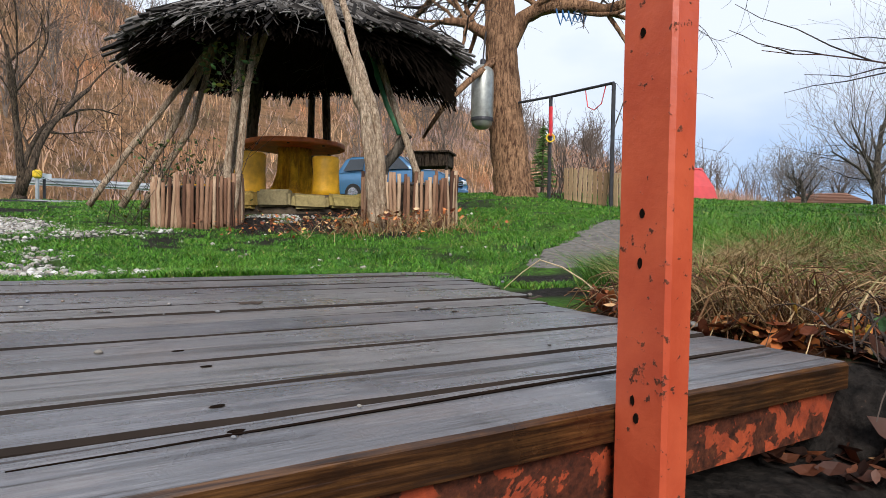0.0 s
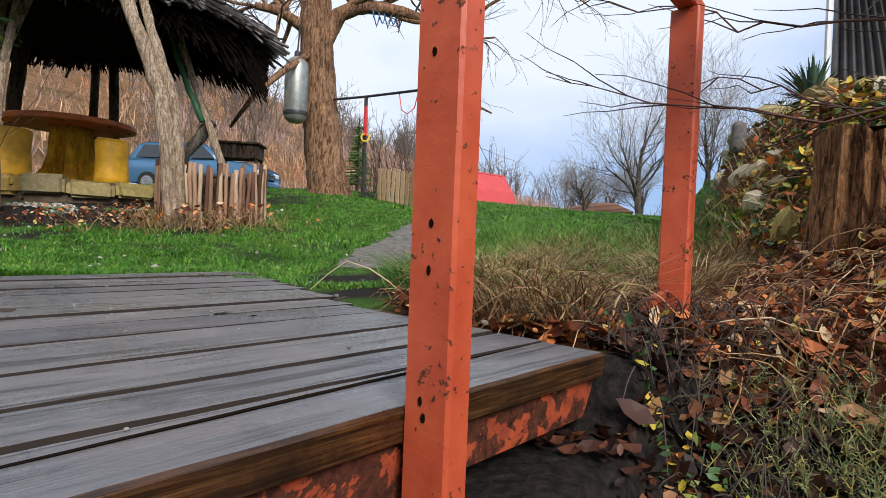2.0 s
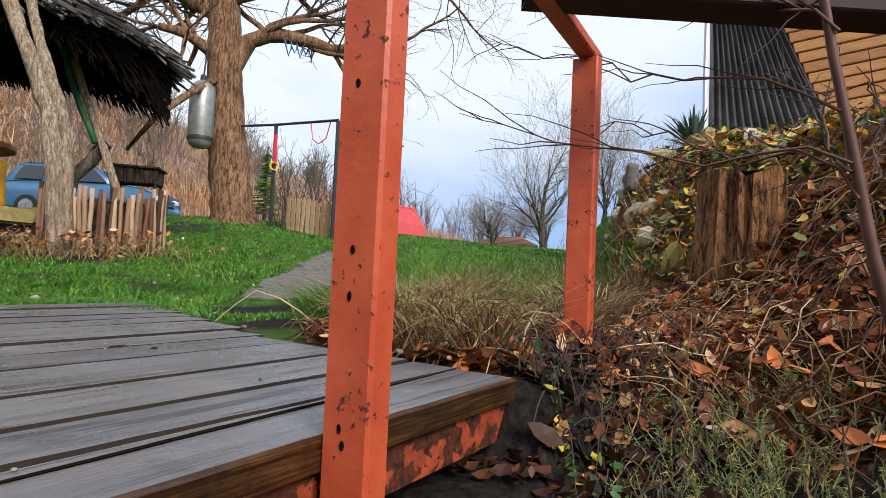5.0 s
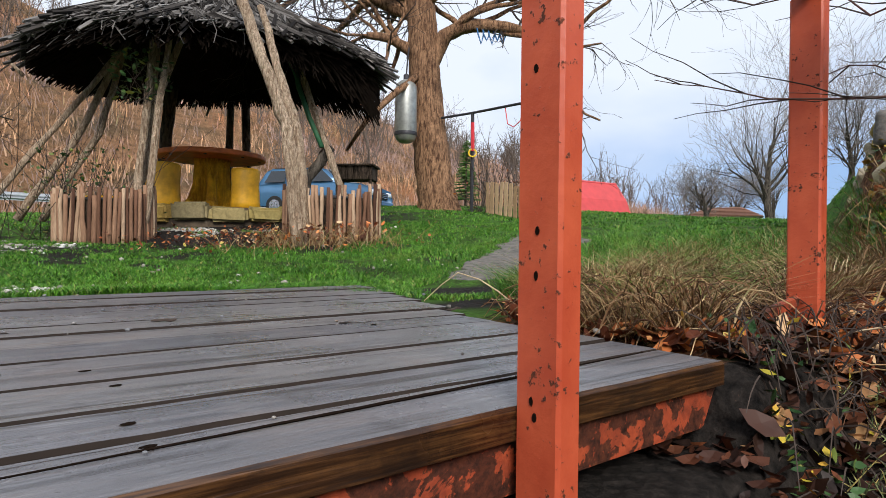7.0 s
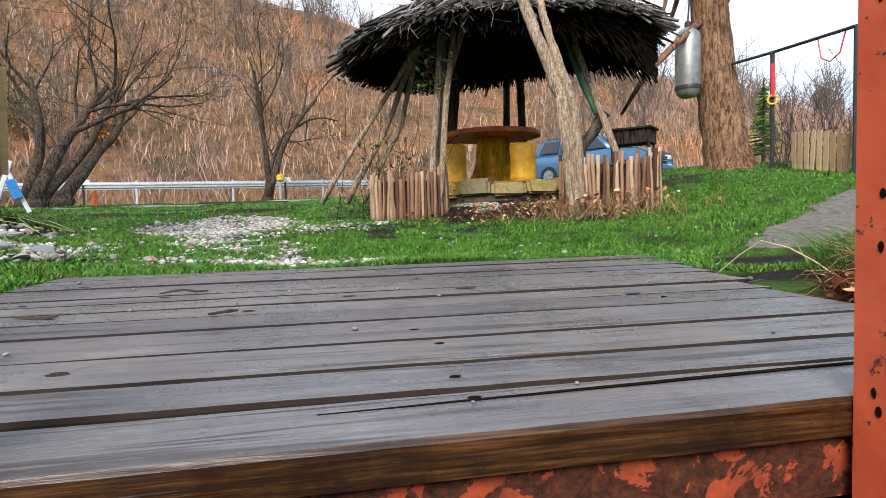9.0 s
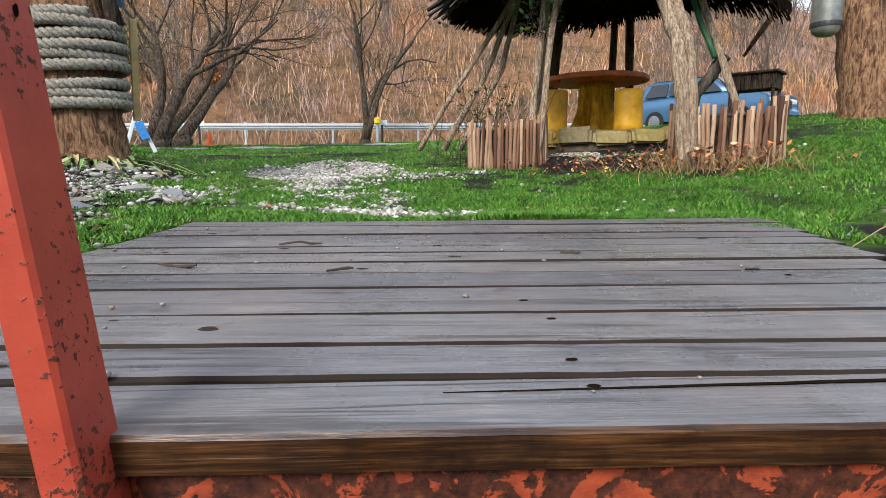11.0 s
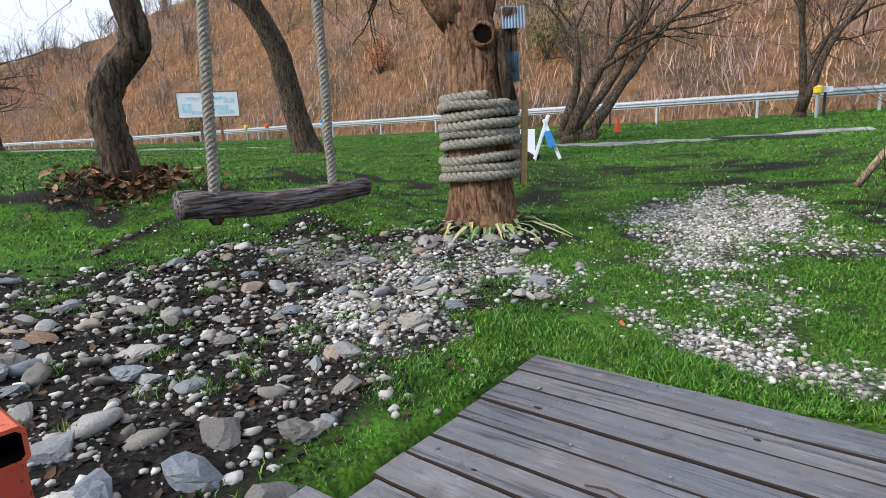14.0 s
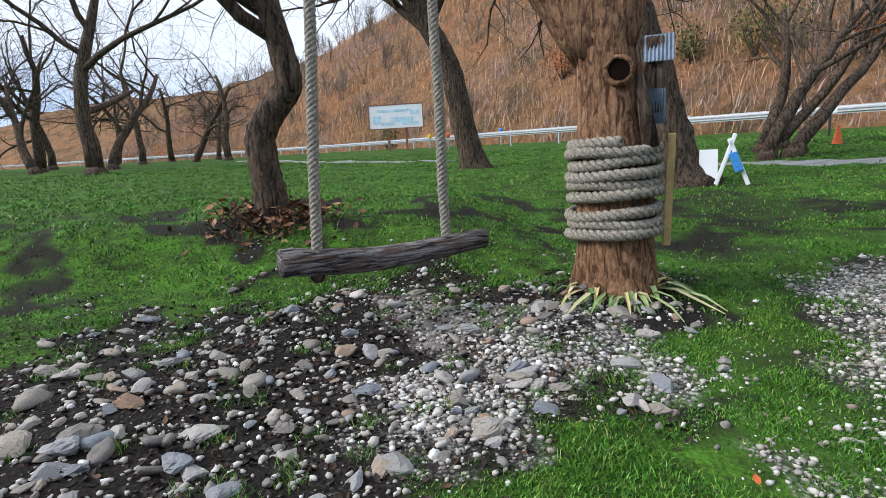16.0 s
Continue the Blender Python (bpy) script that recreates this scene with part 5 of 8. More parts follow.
    pole([(-2.60, 5.6, 0.3), (-2.55, 5.66, 1.2), (-2.46, 5.7, 2.5)], 0.042, 0.034)
    pole([(-2.45, 5.5, 0.3), (-2.40, 5.6, 1.3), (-2.30, 5.75, 2.5)], 0.036, 0.03)
    pole([(-2.75, 5.75, 0.3), (-2.58, 5.8, 1.3), (-2.25, 6.0, 2.6)], 0.042, 0.034)
    pole([(-2.85, 5.9, 0.3), (-2.65, 5.95, 1.0), (-2.60, 6.1, 2.55)], 0.045, 0.04)
    pole([(-4.15, 5.75, 0.45), (-3.62, 6.0, 1.35), (-3.0, 6.3, 2.4)], 0.034, 0.026, "prop", POLE_WOOD, "pale straight leaning pole")
    pole([(-3.95, 6.0, 0.45), (-3.5, 6.2, 1.3), (-3.1, 6.4, 2.4)], 0.042, 0.032, "prop")
    pole([(-3.8, 6.15, 0.45), (-3.3, 6.3, 1.4), (-3.15, 6.5, 2.4)], 0.038, 0.03, "prop")
    pole([(-3.6, 8.4, 0.6), (-3.52, 8.4, 1.6), (-3.4, 8.35, 2.5)], 0.10, 0.08, "pole", BARK_DARK)
    pole([(-2.85, 9.1, 0.6), (-2.82, 9.1, 2.6)], 0.07, 0.06, "pole", BARK_DARK)
    pole([(-2.55, 9.15, 0.6), (-2.60, 9.1, 2.6)], 0.07, 0.06, "pole", BARK_DARK)
    pole([(-0.60, 6.6, 0.5), (-0.80, 6.62, 1.0), (-1.20, 6.72, 2.1), (-1.3, 6.8, 2.5)], 0.042, 0.036)
    pole([(-0.98, 6.58, 1.35), (-1.27, 6.68, 2.07), (-1.4, 6.75, 2.45)], 0.03, 0.028, "prop", mat_simple("green_paint", (0.03, 0.12, 0.05), 0.6), "green painted pole")
    pole([(-1.25, 6.65, 0.55), (-1.15, 6.65, 1.0), (-0.90, 6.7, 1.38)], 0.065, 0.06, "prop", BARK_GREY)
    pole([(-4.1, 6.3, 2.0), (-4.25, 6.2, 2.25)], 0.02, 0.012, "twig")
    # rim of yellowed stones round the raised floor
    for i in range(11):
        a = radians(-185 + 190 * i / 10)
        x, y = -2.45 + 1.22 * np.cos(a), 7.75 + 1.12 * np.sin(a)
        o = part("kerb_stone", kerb_mesh(900 + i), MOSS_STONE, pav)
        o.matrix_basis = Matrix.Translation((x, y, 0.57 + 0.015 * (i % 3))) @ Matrix.Rotation(a + 1.57, 4, "Z")
    b = Buf()
    lathe(b, [(1.15, 0.3), (1.15, 0.64), (1.05, 0.665), (0.0, 0.67)], 40, (-2.45, 7.75, 0))
    part("floor", b, mat_simple("beaten_earth", (0.10, 0.075, 0.05), 0.95, 0, 0.5, 12, 0.5), pav, "beaten earth floor")
    return pav


build_pavilion()


def build_table():
    rng = np.random.default_rng(41)
    c = thing("spool_table", "cable drum table with an orange-brown top on a yellow root base", "table", at=Matrix.Translation((-2.62, 7.75, 0.67)) @ Matrix.Diagonal((1, 1, 1.06, 1)))
    b = Buf()
    lathe(b, [(0.60, 0.64), (0.68, 0.645), (0.685, 0.66), (0.685, 0.695), (0.675, 0.705), (0.0, 0.71)], 40)
    part("tabletop", b, TABLE, c)
    for i in range(8):
        a = i * np.pi / 4 + 0.2
        q = Buf()
        lathe(q, [(0.02, 0.63), (0.02, 0.645)], 8, (0.6 * np.cos(a), 0.6 * np.sin(a), 0))
        part("bolt", q, DARK_METAL, c)
    b = Buf()
    lathe(b, [(0.34, -0.02), (0.27, 0.06), (0.20, 0.16), (0.18, 0.30), (0.185, 0.45), (0.20, 0.58), (0.22, 0.64)], 48, (0, 0, 0), 0.16, rng, 0, 5, 0.62)
    part("base", b, YELLOW_ROOT, c, "yellow painted tree root", True)
    spots = [(-2.95, 7.02, 0.20, 0.53), (-1.98, 7.06, 0.17, 0.48), (-3.40, 7.85, 0.18, 0.47), (-3.52, 6.85, 0.26, 0.36)]
    for x, y, r, h in spots:
        s = thing("log_stool", "yellow painted log stool beside the table", "stool", "stools round the table", at=Matrix.Translation((x, y, 0.655 if np.hypot(x + 2.45, y - 7.75) < 1.15 else gz(x, y))))
        b = Buf()
        lathe(b, [(r * 1.08, 0), (r * 1.0, 0.08), (r * 0.96, h * 0.6), (r * 1.0, h - 0.02), (r * 0.97, h)], 20, (0, 0, 0), 0.05, rng, 0, 3, 0.06)
        part("body", b, YELLOW, s, "", True)
        b = Buf()
        lathe(b, [(r * 0.94, h), (r * 0.9, h + 0.012)], 20, (0, 0, 0), 0.05, rng)
        part("seat", b, YELLOW, s)


build_table()


def stick_fence(cx, cy, r, a0, a1, n, h, label, seed, extra=0):
    rng = np.random.default_rng(seed)
    c = thing("stick_fence", label, "fence")
    for i in range(n):
        a = radians(a0 + (a1 - a0) * i / (n - 1))
        x, y = cx + r * np.cos(a), cy + r * np.sin(a)
        z = gz(x, y) - 0.06
        rr = 0.014 + 0.009 * rng.random()
        hh = h * (0.86 + 0.2 * rng.random()) + 0.06
        b = Buf()
        tube(b, wander((0, 0, 0), (rng.normal(0, 0.014), rng.normal(0, 0.014), hh), 5, 0.004, rng), np.linspace(rr * 1.05, rr * 0.9, 5), 8, True, 0.18, rng)
        o = part("stick", b, STICK, c, "", True)
        o.matrix_basis = Matrix.Translation((x, y, z))
    b = Buf()
    tube(b, [(cx + (r - 0.035) * np.cos(radians(a)), cy + (r - 0.035) * np.sin(radians(a)), gz(cx, cy) + h * 0.72) for a in np.linspace(a0, a1, 14)], 0.012, 5)
    part("wire", b, DARK_METAL, c)
    b = Buf()
    lathe(b, [(r - 0.04, -0.1), (r - 0.04, h * 0.72), (r * 0.5, h * 0.78), (0.02, h * 0.8)], 20, (cx, cy, gz(cx, cy)), 0.04, rng)
    part("soil", b, BARK_DARK, c, "dark planter soil")


stick_fence(-0.68, 5.42, 0.44, -205, 25, 48, 0.49, "round planter fence of upright brown sticks", 51)
stick_fence(-2.83, 5.55, 0.41, -205, 25, 45, 0.49, "round planter fence of weathered sticks by the shelter", 52)


def scatter_bush(name, c, r, n, L, mat, label, cat, seed, rad=0.003, up=0.7, leaf=None, leaf_n=0, leaf_s=0.02):
    rng = np.random.default_rng(seed)
    t = thing(name, label, cat)
    b = Buf()
    for i in range(n):
        x, y = c[0] + rng.normal(0, r[0]), c[1] + rng.normal(0, r[1])
        z = gz(x, y) + (c[2] if len(c) > 2 else 0)
        d = np.array((rng.normal(0, 0.6), rng.normal(0, 0.6), up + 0.4 * rng.random()))
        tube(b, wander((x, y, z - 0.02), np.array((x, y, z)) + d * L * (0.5 + 0.8 * rng.random()), 5, L * 0.05, rng), np.linspace(rad, rad * 0.5, 5), 3, False)
    tagged(part("brush", b, mat, t), kind="stuff")
    if leaf is not None:
        q = Buf()
        for i in range(leaf_n):
            x, y = c[0] + rng.normal(0, r[0] * 1.1), c[1] + rng.normal(0, r[1] * 1.1)
            z = gz(x, y) + (c[2] if len(c) > 2 else 0) + L * rng.random()
            add_leaf(q, (x, y, z), leaf_s * (0.6 + 0.8 * rng.random()), rng)
        tagged(part("foliage", q, leaf, t), kind="stuff")
    return t


def add_leaf(b, p, s, rng, flat=1.0):
    """One leaf, folded along its rib and a little curled."""
    a, tl, rl = rng.random() * 6.28, rng.normal(0, 0.5 * flat), rng.normal(0, 0.5 * flat)
    M = Matrix.Translation(p) @ Euler((tl, rl, a)).to_matrix().to_4x4()
    c = s * (0.1 + 0.25 * rng.random())
    pts = [(-s, 0, c), (-s * 0.35, -s * 0.52, c * 0.6), (s * 0.4, -s * 0.42, c * 0.5), (s, 0, c), (s * 0.4, s * 0.42, c * 0.5), (-s * 0.35, s * 0.52, c * 0.6), (0, 0, 0)]
    b.add([tuple(M @ Vector(q)) for q in pts], [(0, 1, 6), (1, 2, 6), (2, 3, 6), (3, 4, 6), (4, 5, 6), (5, 0, 6)])


scatter_bush("dead_weeds", (-0.75, 4.95), (0.35, 0.14), 420, 0.2, STRAW, "dry rust-brown weeds at the foot of the stick fence", "weeds", 61, 0.003, 0.5, LITTER, 380, 0.022)
scatter_bush("dead_weeds", (-1.55, 5.25), (0.45, 0.22), 260, 0.13, TWIG, "dark dead stalks on the bare soil", "weeds", 62, 0.003, 0.3, LITTER, 300, 0.02)
scatter_bush("climbing_rose", (-3.25, 5.75), (0.22, 0.2), 60, 0.9, TWIG, "thorny green climber by the shelter poles", "shrub", 63, 0.004, 0.9, LEAF_GREEN, 420, 0.022)
scatter_bush("ivy", (-2.55, 5.55, 1.3), (0.12, 0.12), 20, 0.5, TWIG, "ivy leaves hanging from a shelter pole", "ivy", 64, 0.003, 0.5, LEAF_GREEN, 160, 0.03)


# ---- old tree with the hanging tank, and the bar frame ----
def build_tank_tree():
    b = (0.52, 9.6)
    z0 = gz(*b)
    t = bare_tree(b, 4.5, 0.33, 71, "stout tan-barked old tree, leafless", BARK_TAN, name="old_tree", path=rel(b, [(0.52, 9.6, 0.6), (0.42, 9.6, 1.3), (0.28, 9.6, 2.4), (0.20, 9.6, 3.3), (0.17, 9.6, 4.1), (0.0, 9.6, 5.2)]), first=0.8, kids=(5, 5, 5, 4))
    rng = np.random.default_rng(72)
    w, tw = Buf(), Buf()
    P = dict(HABIT, kids=(8, 6, 5, 4), first=0.3, spread=0.7, short=0.55, lift=-0.01, kink=0.2)
    limbs = [([(0.20, 9.6, 2.9), (0.55, 9.5, 3.75), (1.0, 9.4, 3.9), (1.8, 9.2, 3.75), (2.7, 8.9, 3.8)], 0.15),
             ([(0.18, 9.6, 3.4), (-0.2, 9.6, 3.62), (-0.75, 9.5, 3.72)], 0.13),
             ([(0.1, 9.6, 4.3), (1.0, 9.3, 4.7), (2.2, 9.0, 4.9), (3.6, 8.6, 5.2)], 0.13),
             ([(0.05, 9.6, 4.5), (-0.8, 9.2, 4.5), (-1.7, 8.6, 4.2), (-2.2, 8.2, 4.25)], 0.11)]
    for pts, r in limbs:
        L = np.concatenate([wander(pts[i], pts[i + 1], 4, 0.03, rng)[(1 if i else 0):] for i in range(len(pts) - 1)]) - np.array((b[0], b[1], z0))
        R = np.linspace(r, r * 0.45, len(L))
        tube(w, L, R, 8, True, 0.15, rng)
        for j in range(9):
            k = 3 + int((len(L) - 4) * j / 8)
            d = L[k] - L[k - 1]
            d = d / np.linalg.norm(d) + rng.normal(0, 0.75, 3)
            grow(w, tw, L[k], d, 1.3 + 0.9 * rng.random(), R[k] * 0.45, 2, rng, dict(P, levels=4, seg=(8, 6, 6, 5, 4), kids=(7, 6, 6, 5)))
    tube(w, np.array([(0.15, 9.5, 3.1), (-0.22, 8.9, 2.64), (-0.62, 8.6, 2.165), (-0.95, 8.6, 1.65)]) - (b[0], b[1], z0), (0.07, 0.055, 0.04, 0.02), 6, True, 0.2, rng)
    part("limb", w, BARK_TAN, t, "crooked limbs", True)
    part("crown", tw, TWIG, t, "fine bare drooping twigs")
    tank = thing("hanging_tank", "dull grey steel gas bottle hung from a tree limb", "gas bottle", at=Matrix.Translation((-0.08, 9.25, 1.9)))
    q = Buf()
    lathe(q, [(0.02, 0.0), (0.10, 0.015), (0.155, 0.06), (0.18, 0.14), (0.18, 0.86), (0.165, 0.94), (0.10, 1.0), (0.045, 1.03)], 24)
    part("shell", q, TANK, tank, "", True)
    q = Buf()
    lathe(q, [(0.045, 1.02), (0.045, 1.10), (0.03, 1.12)], 12)
    part("neck", q, DARK_METAL, tank)
    q = Buf()
    lathe(q, [(0.183, 0.12), (0.186, 0.15), (0.183, 0.18)], 24)
    part("band", q, DARK_METAL, tank)
    q = Buf()
    tube(q, [(0, 0, 1.1), (0.02, 0.1, 1.45), (0.05, 0.32, 1.75)], 0.014, 6)
    part("chain", q, DARK_METAL, tank)
    cord = thing("blue_cord", "tangled blue cord looped over the limb", "cord")
    q = Buf()
    for s in range(5):
        x0 = 1.05 + 0.09 * s
        tube(q, [(x0, 9.35, 3.92), (x0 + 0.03, 9.28, 3.72), (x0 + 0.08, 9.27, 3.55 + 0.06 * (s % 2)), (x0 + 0.12, 9.3, 3.7), (x0 + 0.14, 9.36, 3.9)], 0.014, 5)
    part("loops", q, BLUE_CORD, cord)


build_tank_tree()


def build_bar_frame():
    f = thing("bar_frame", "tall thin dark metal bar frame on the grass", "frame")
    za, zb = gz(0.98, 9.0), gz(1.70, 7.9)
    for (x, y, z0, z1) in ((0.98, 9.0, za, 2.36), (1.70, 7.9, zb, 2.27)):
        b = Buf()
        tube(b, [(x, y, z0 - 0.2), (x, y, z1)], 0.028, 8)
        part("upright", b, DARK_METAL, f)
    b = Buf()
    tube(b, [(0.33, 9.55, 2.36), (0.98, 9.0, 2.36), (1.70, 7.9, 2.28)], 0.02, 8)
    part("top_bar", b, DARK_METAL, f)
    b = Buf()
    tube(b, [(1.40, 8.36, 2.3), (1.43, 8.31, 2.05), (1.50, 8.2, 1.98), (1.58, 8.1, 2.05), (1.62, 8.02, 2.28)], 0.008, 5)
    part("strap", b, RED_TAPE, f, "red strap hanging from the bar")
    b = Buf()
    tube(b, [(0.98, 8.97, 2.2), (0.985, 8.965, 1.75)], 0.03, 6)
    part("tape", b, RED_TAPE, f, "red tape round the upright")
    b = Buf()
    tube(b, [(0.98 + 0.06 * np.cos(a), 8.95, 1.72 + 0.06 * np.sin(a)) for a in np.linspace(0, 6.28, 13)], 0.012, 5)
    part("ring", b, YEL_PLASTIC, f, "yellow ring")
    rng = np.random.default_rng(81)
    p = thing("picket_fence", "low fence of pale rough stakes", "fence")
    for i in range(17):
        t = i / 16
        x, y = 1.18 + 0.95 * t, 8.55 - 0.95 * t
        b = Buf()
        box(b, (0, 0, 0.21), (0.055 + 0.02 * rng.random(), 0.02, 0.5 + 0.07 * rng.random()), Matrix.Rotation(rng.normal(0, 0.04), 4, "Y"), 0, 0.006)
        o = part("stake", b, PICKET, p)
        o.matrix_basis = Matrix.Translation((x, y, gz(x, y))) @ Matrix.Rotation(radians(-45), 4, "Z")
    b = Buf()
    tube(b, [(1.2, 8.57, gz(1.2, 8.57) + 0.3), (2.15, 7.62, gz(2.15, 7.62) + 0.3)], 0.014, 6)
    part("rail", b, POLE_WOOD, p)
    scatter_bush("dry_shrub", (1.55, 9.2), (0.35, 0.3), 90, 0.75, TWIG, "leafless brown shrub behind the stake fence", "shrub", 82, 0.006, 0.9, LITTER, 160, 0.02)
    # young conifer in the distance
    c = thing("conifer", "small green conifer far behind the trees", "tree", at=Matrix.Translation((1.75, 19.0, gz(1.75, 19.0))))
    q, r2 = Buf(), np.random.default_rng(83)
    for i in range(230):
        z = 0.4 + 2.0 * r2.random()
        a = r2.random() * 6.28
        L = (2.7 - z) * 0.2 + 0.06
        e = np.array((np.cos(a) * L, np.sin(a) * L, z - 0.1 * r2.random()))
        tube(q, [(0, 0, z), e], (0.03, 0.012), 3, False)
    part("crown", q, mat_leafy("conifer_green", [(0, (0.04, 0.10, 0.02)), (1, (0.14, 0.22, 0.05))], 0.7), c)
    q = Buf()
    tube(q, [(0, 0, -0.2), (0, 0, 2.6)], (0.07, 0.02), 6)
    part("trunk", q, BARK_DARK, c)


build_bar_frame()


# ---- parked car, far houses ----
def build_car():
    c = thing("car", "blue parked estate car with dark windows", "car", at=Matrix.Translation((-2.7, 17.4, gz(-2.7, 17.4) - 0.2)) @ Matrix.Rotation(radians(-20), 4, "Z") @ Matrix.Diagonal((0.92, 0.92, 0.92, 1)))
    prof = [(-2.05, 0.35), (-2.08, 0.75), (-1.98, 1.0), (-1.75, 1.48), (-1.5, 1.56), (0.2, 1.56), (0.45, 1.5), (1.0, 1.08), (1.75, 0.98), (2.0, 0.88), (2.08, 0.62), (2.05, 0.32)]
    lower = [(-2.05, 0.32), (-2.1, 0.7), (-2.02, 1.0), (-1.0, 1.03), (0.95, 1.05), (1.75, 0.98), (2.02, 0.86), (2.1, 0.6), (2.05, 0.30)]

    def slab(pr, w0, w1):
        b, n = Buf(), len(pr)
        V = []
        for s, k in ((-1, w0), (-1, w1), (1, w1), (1, w0)):
            for i, (x, z) in enumerate(pr):
                yy = s * (k - (0.16 * max(0, (z - 1.0) / 0.55)))
                V.append((x * (1 if k == w0 else 0.985), yy, z))
        F = []
        for q in range(3):
            for i in range(n - 1):
                F.append((q * n + i, q * n + i + 1, (q + 1) * n + i + 1, (q + 1) * n + i))
            F.append((q * n + n - 1, q * n, (q + 1) * n, (q + 1) * n + n - 1))
        F += [tuple(range(n)), tuple(range(4 * n - 1, 3 * n - 1, -1))]
        b.add(V, F)
        return b

    part("body", slab(lower, 0.84, 0.86), CAR_BLUE, c, "", True)
    part("cabin", slab([(-1.98, 1.0), (-1.72, 1.46), (-1.5, 1.55), (0.2, 1.55), (0.42, 1.49), (0.98, 1.04)], 0.78, 0.8), CAR_BLUE, c, "", True)
    for s in (-1, 1):
        for x0, x1, x2, x3 in ((-1.7, -0.95, -0.95, -1.52), (-0.88, -0.05, -0.05, -0.88), (0.02, 0.78, 0.32, 0.02)):
            b = Buf()
            V = [(x0, s * 0.80, 1.08), (x1, s * 0.80, 1.08), (x2, s * 0.69, 1.46), (x3, s * 0.69, 1.46)]
            b.add(V + [(v[0], v[1] + s * 0.02, v[2]) for v in V], [(0, 1, 2, 3), (4, 7, 6, 5), (0, 4, 5, 1), (1, 5, 6, 2), (2, 6, 7, 3), (3, 7, 4, 0)])
            part("side_window", b, GLASS_DARK, c)
    b = Buf()
    V = [(0.95, -0.66, 1.09), (0.95, 0.66, 1.09), (0.47, 0.58, 1.47), (0.47, -0.58, 1.47)]
    b.add(V + [(v[0] + 0.03, v[1], v[2] + 0.02) for v in V], [(0, 3, 2, 1), (4, 5, 6, 7), (0, 1, 5, 4), (1, 2, 6, 5), (2, 3, 7, 6), (3, 0, 4, 7)])
    part("windscreen", b, GLASS_DARK, c)
    b = Buf()
    box(b, (2.09, 0, 0.66), (0.05, 0.8, 0.2), None, 0, 0.02)
    part("grille", b, RUBBER, c)
    for z in (0.6, 0.66, 0.72):
        b = Buf()
        box(b, (2.12, 0, z), (0.02, 0.8, 0.02))
        part("grille_bar", b, CHROME, c)
    for s in (-1, 1):
        b = Buf()
        box(b, (2.04, s * 0.6, 0.72), (0.12, 0.3, 0.16), None, 0, 0.04)
        part("headlight", b, WHITE, c)
        for x in (-1.3, 1.3):
            b = Buf()
            lathe(b, [(0.2, -0.1), (0.31, -0.09), (0.33, -0.04), (0.33, 0.06), (0.31, 0.1), (0.2, 0.1)], 20)
            w = part("wheel", b, RUBBER, c)
            w.matrix_basis = Matrix.Translation((x, s * 0.76, 0.33)) @ Matrix.Rotation(radians(90), 4, "X")
            q = Buf()
            lathe(q, [(0.2, -0.105), (0.2, 0.105)], 14)
            part("rim", q, CHROME, w)
    b = Buf()
    box(b, (2.1, 0, 0.42), (0.1, 1.6, 0.16), None, 0, 0.04)
    part("bumper", b, CAR_BLUE, c)
    # dark wooden box shelf on legs behind the planter
    s = thing("wooden_box", "dark weathered wooden box on legs behind the planter", "box", at=Matrix.Translation((-0.72, 7.9, gz(-0.72, 7.9))) @ Matrix.Diagonal((0.6, 0.8, 0.9, 1)) @ Matrix.Rotation(radians(-8), 4, "Z"))
    b = Buf()
    box(b, (0, 0, 0.62), (0.85, 0.45, 0.2), None, 0, 0.01)
    part("body", b, BARK_DARK, s)
    b = Buf()
    box(b, (0, 0, 0.735), (0.95, 0.55, 0.03), None, 0, 0.006)
    part("lid", b, BARK_DARK, s)
    for x in (-0.38, 0.38):
        for y in (-0.18, 0.18):
            b = Buf()
            box(b, (x, y, 0.25), (0.05, 0.05, 0.56))
            part("leg", b, BARK_DARK, s)


build_car()


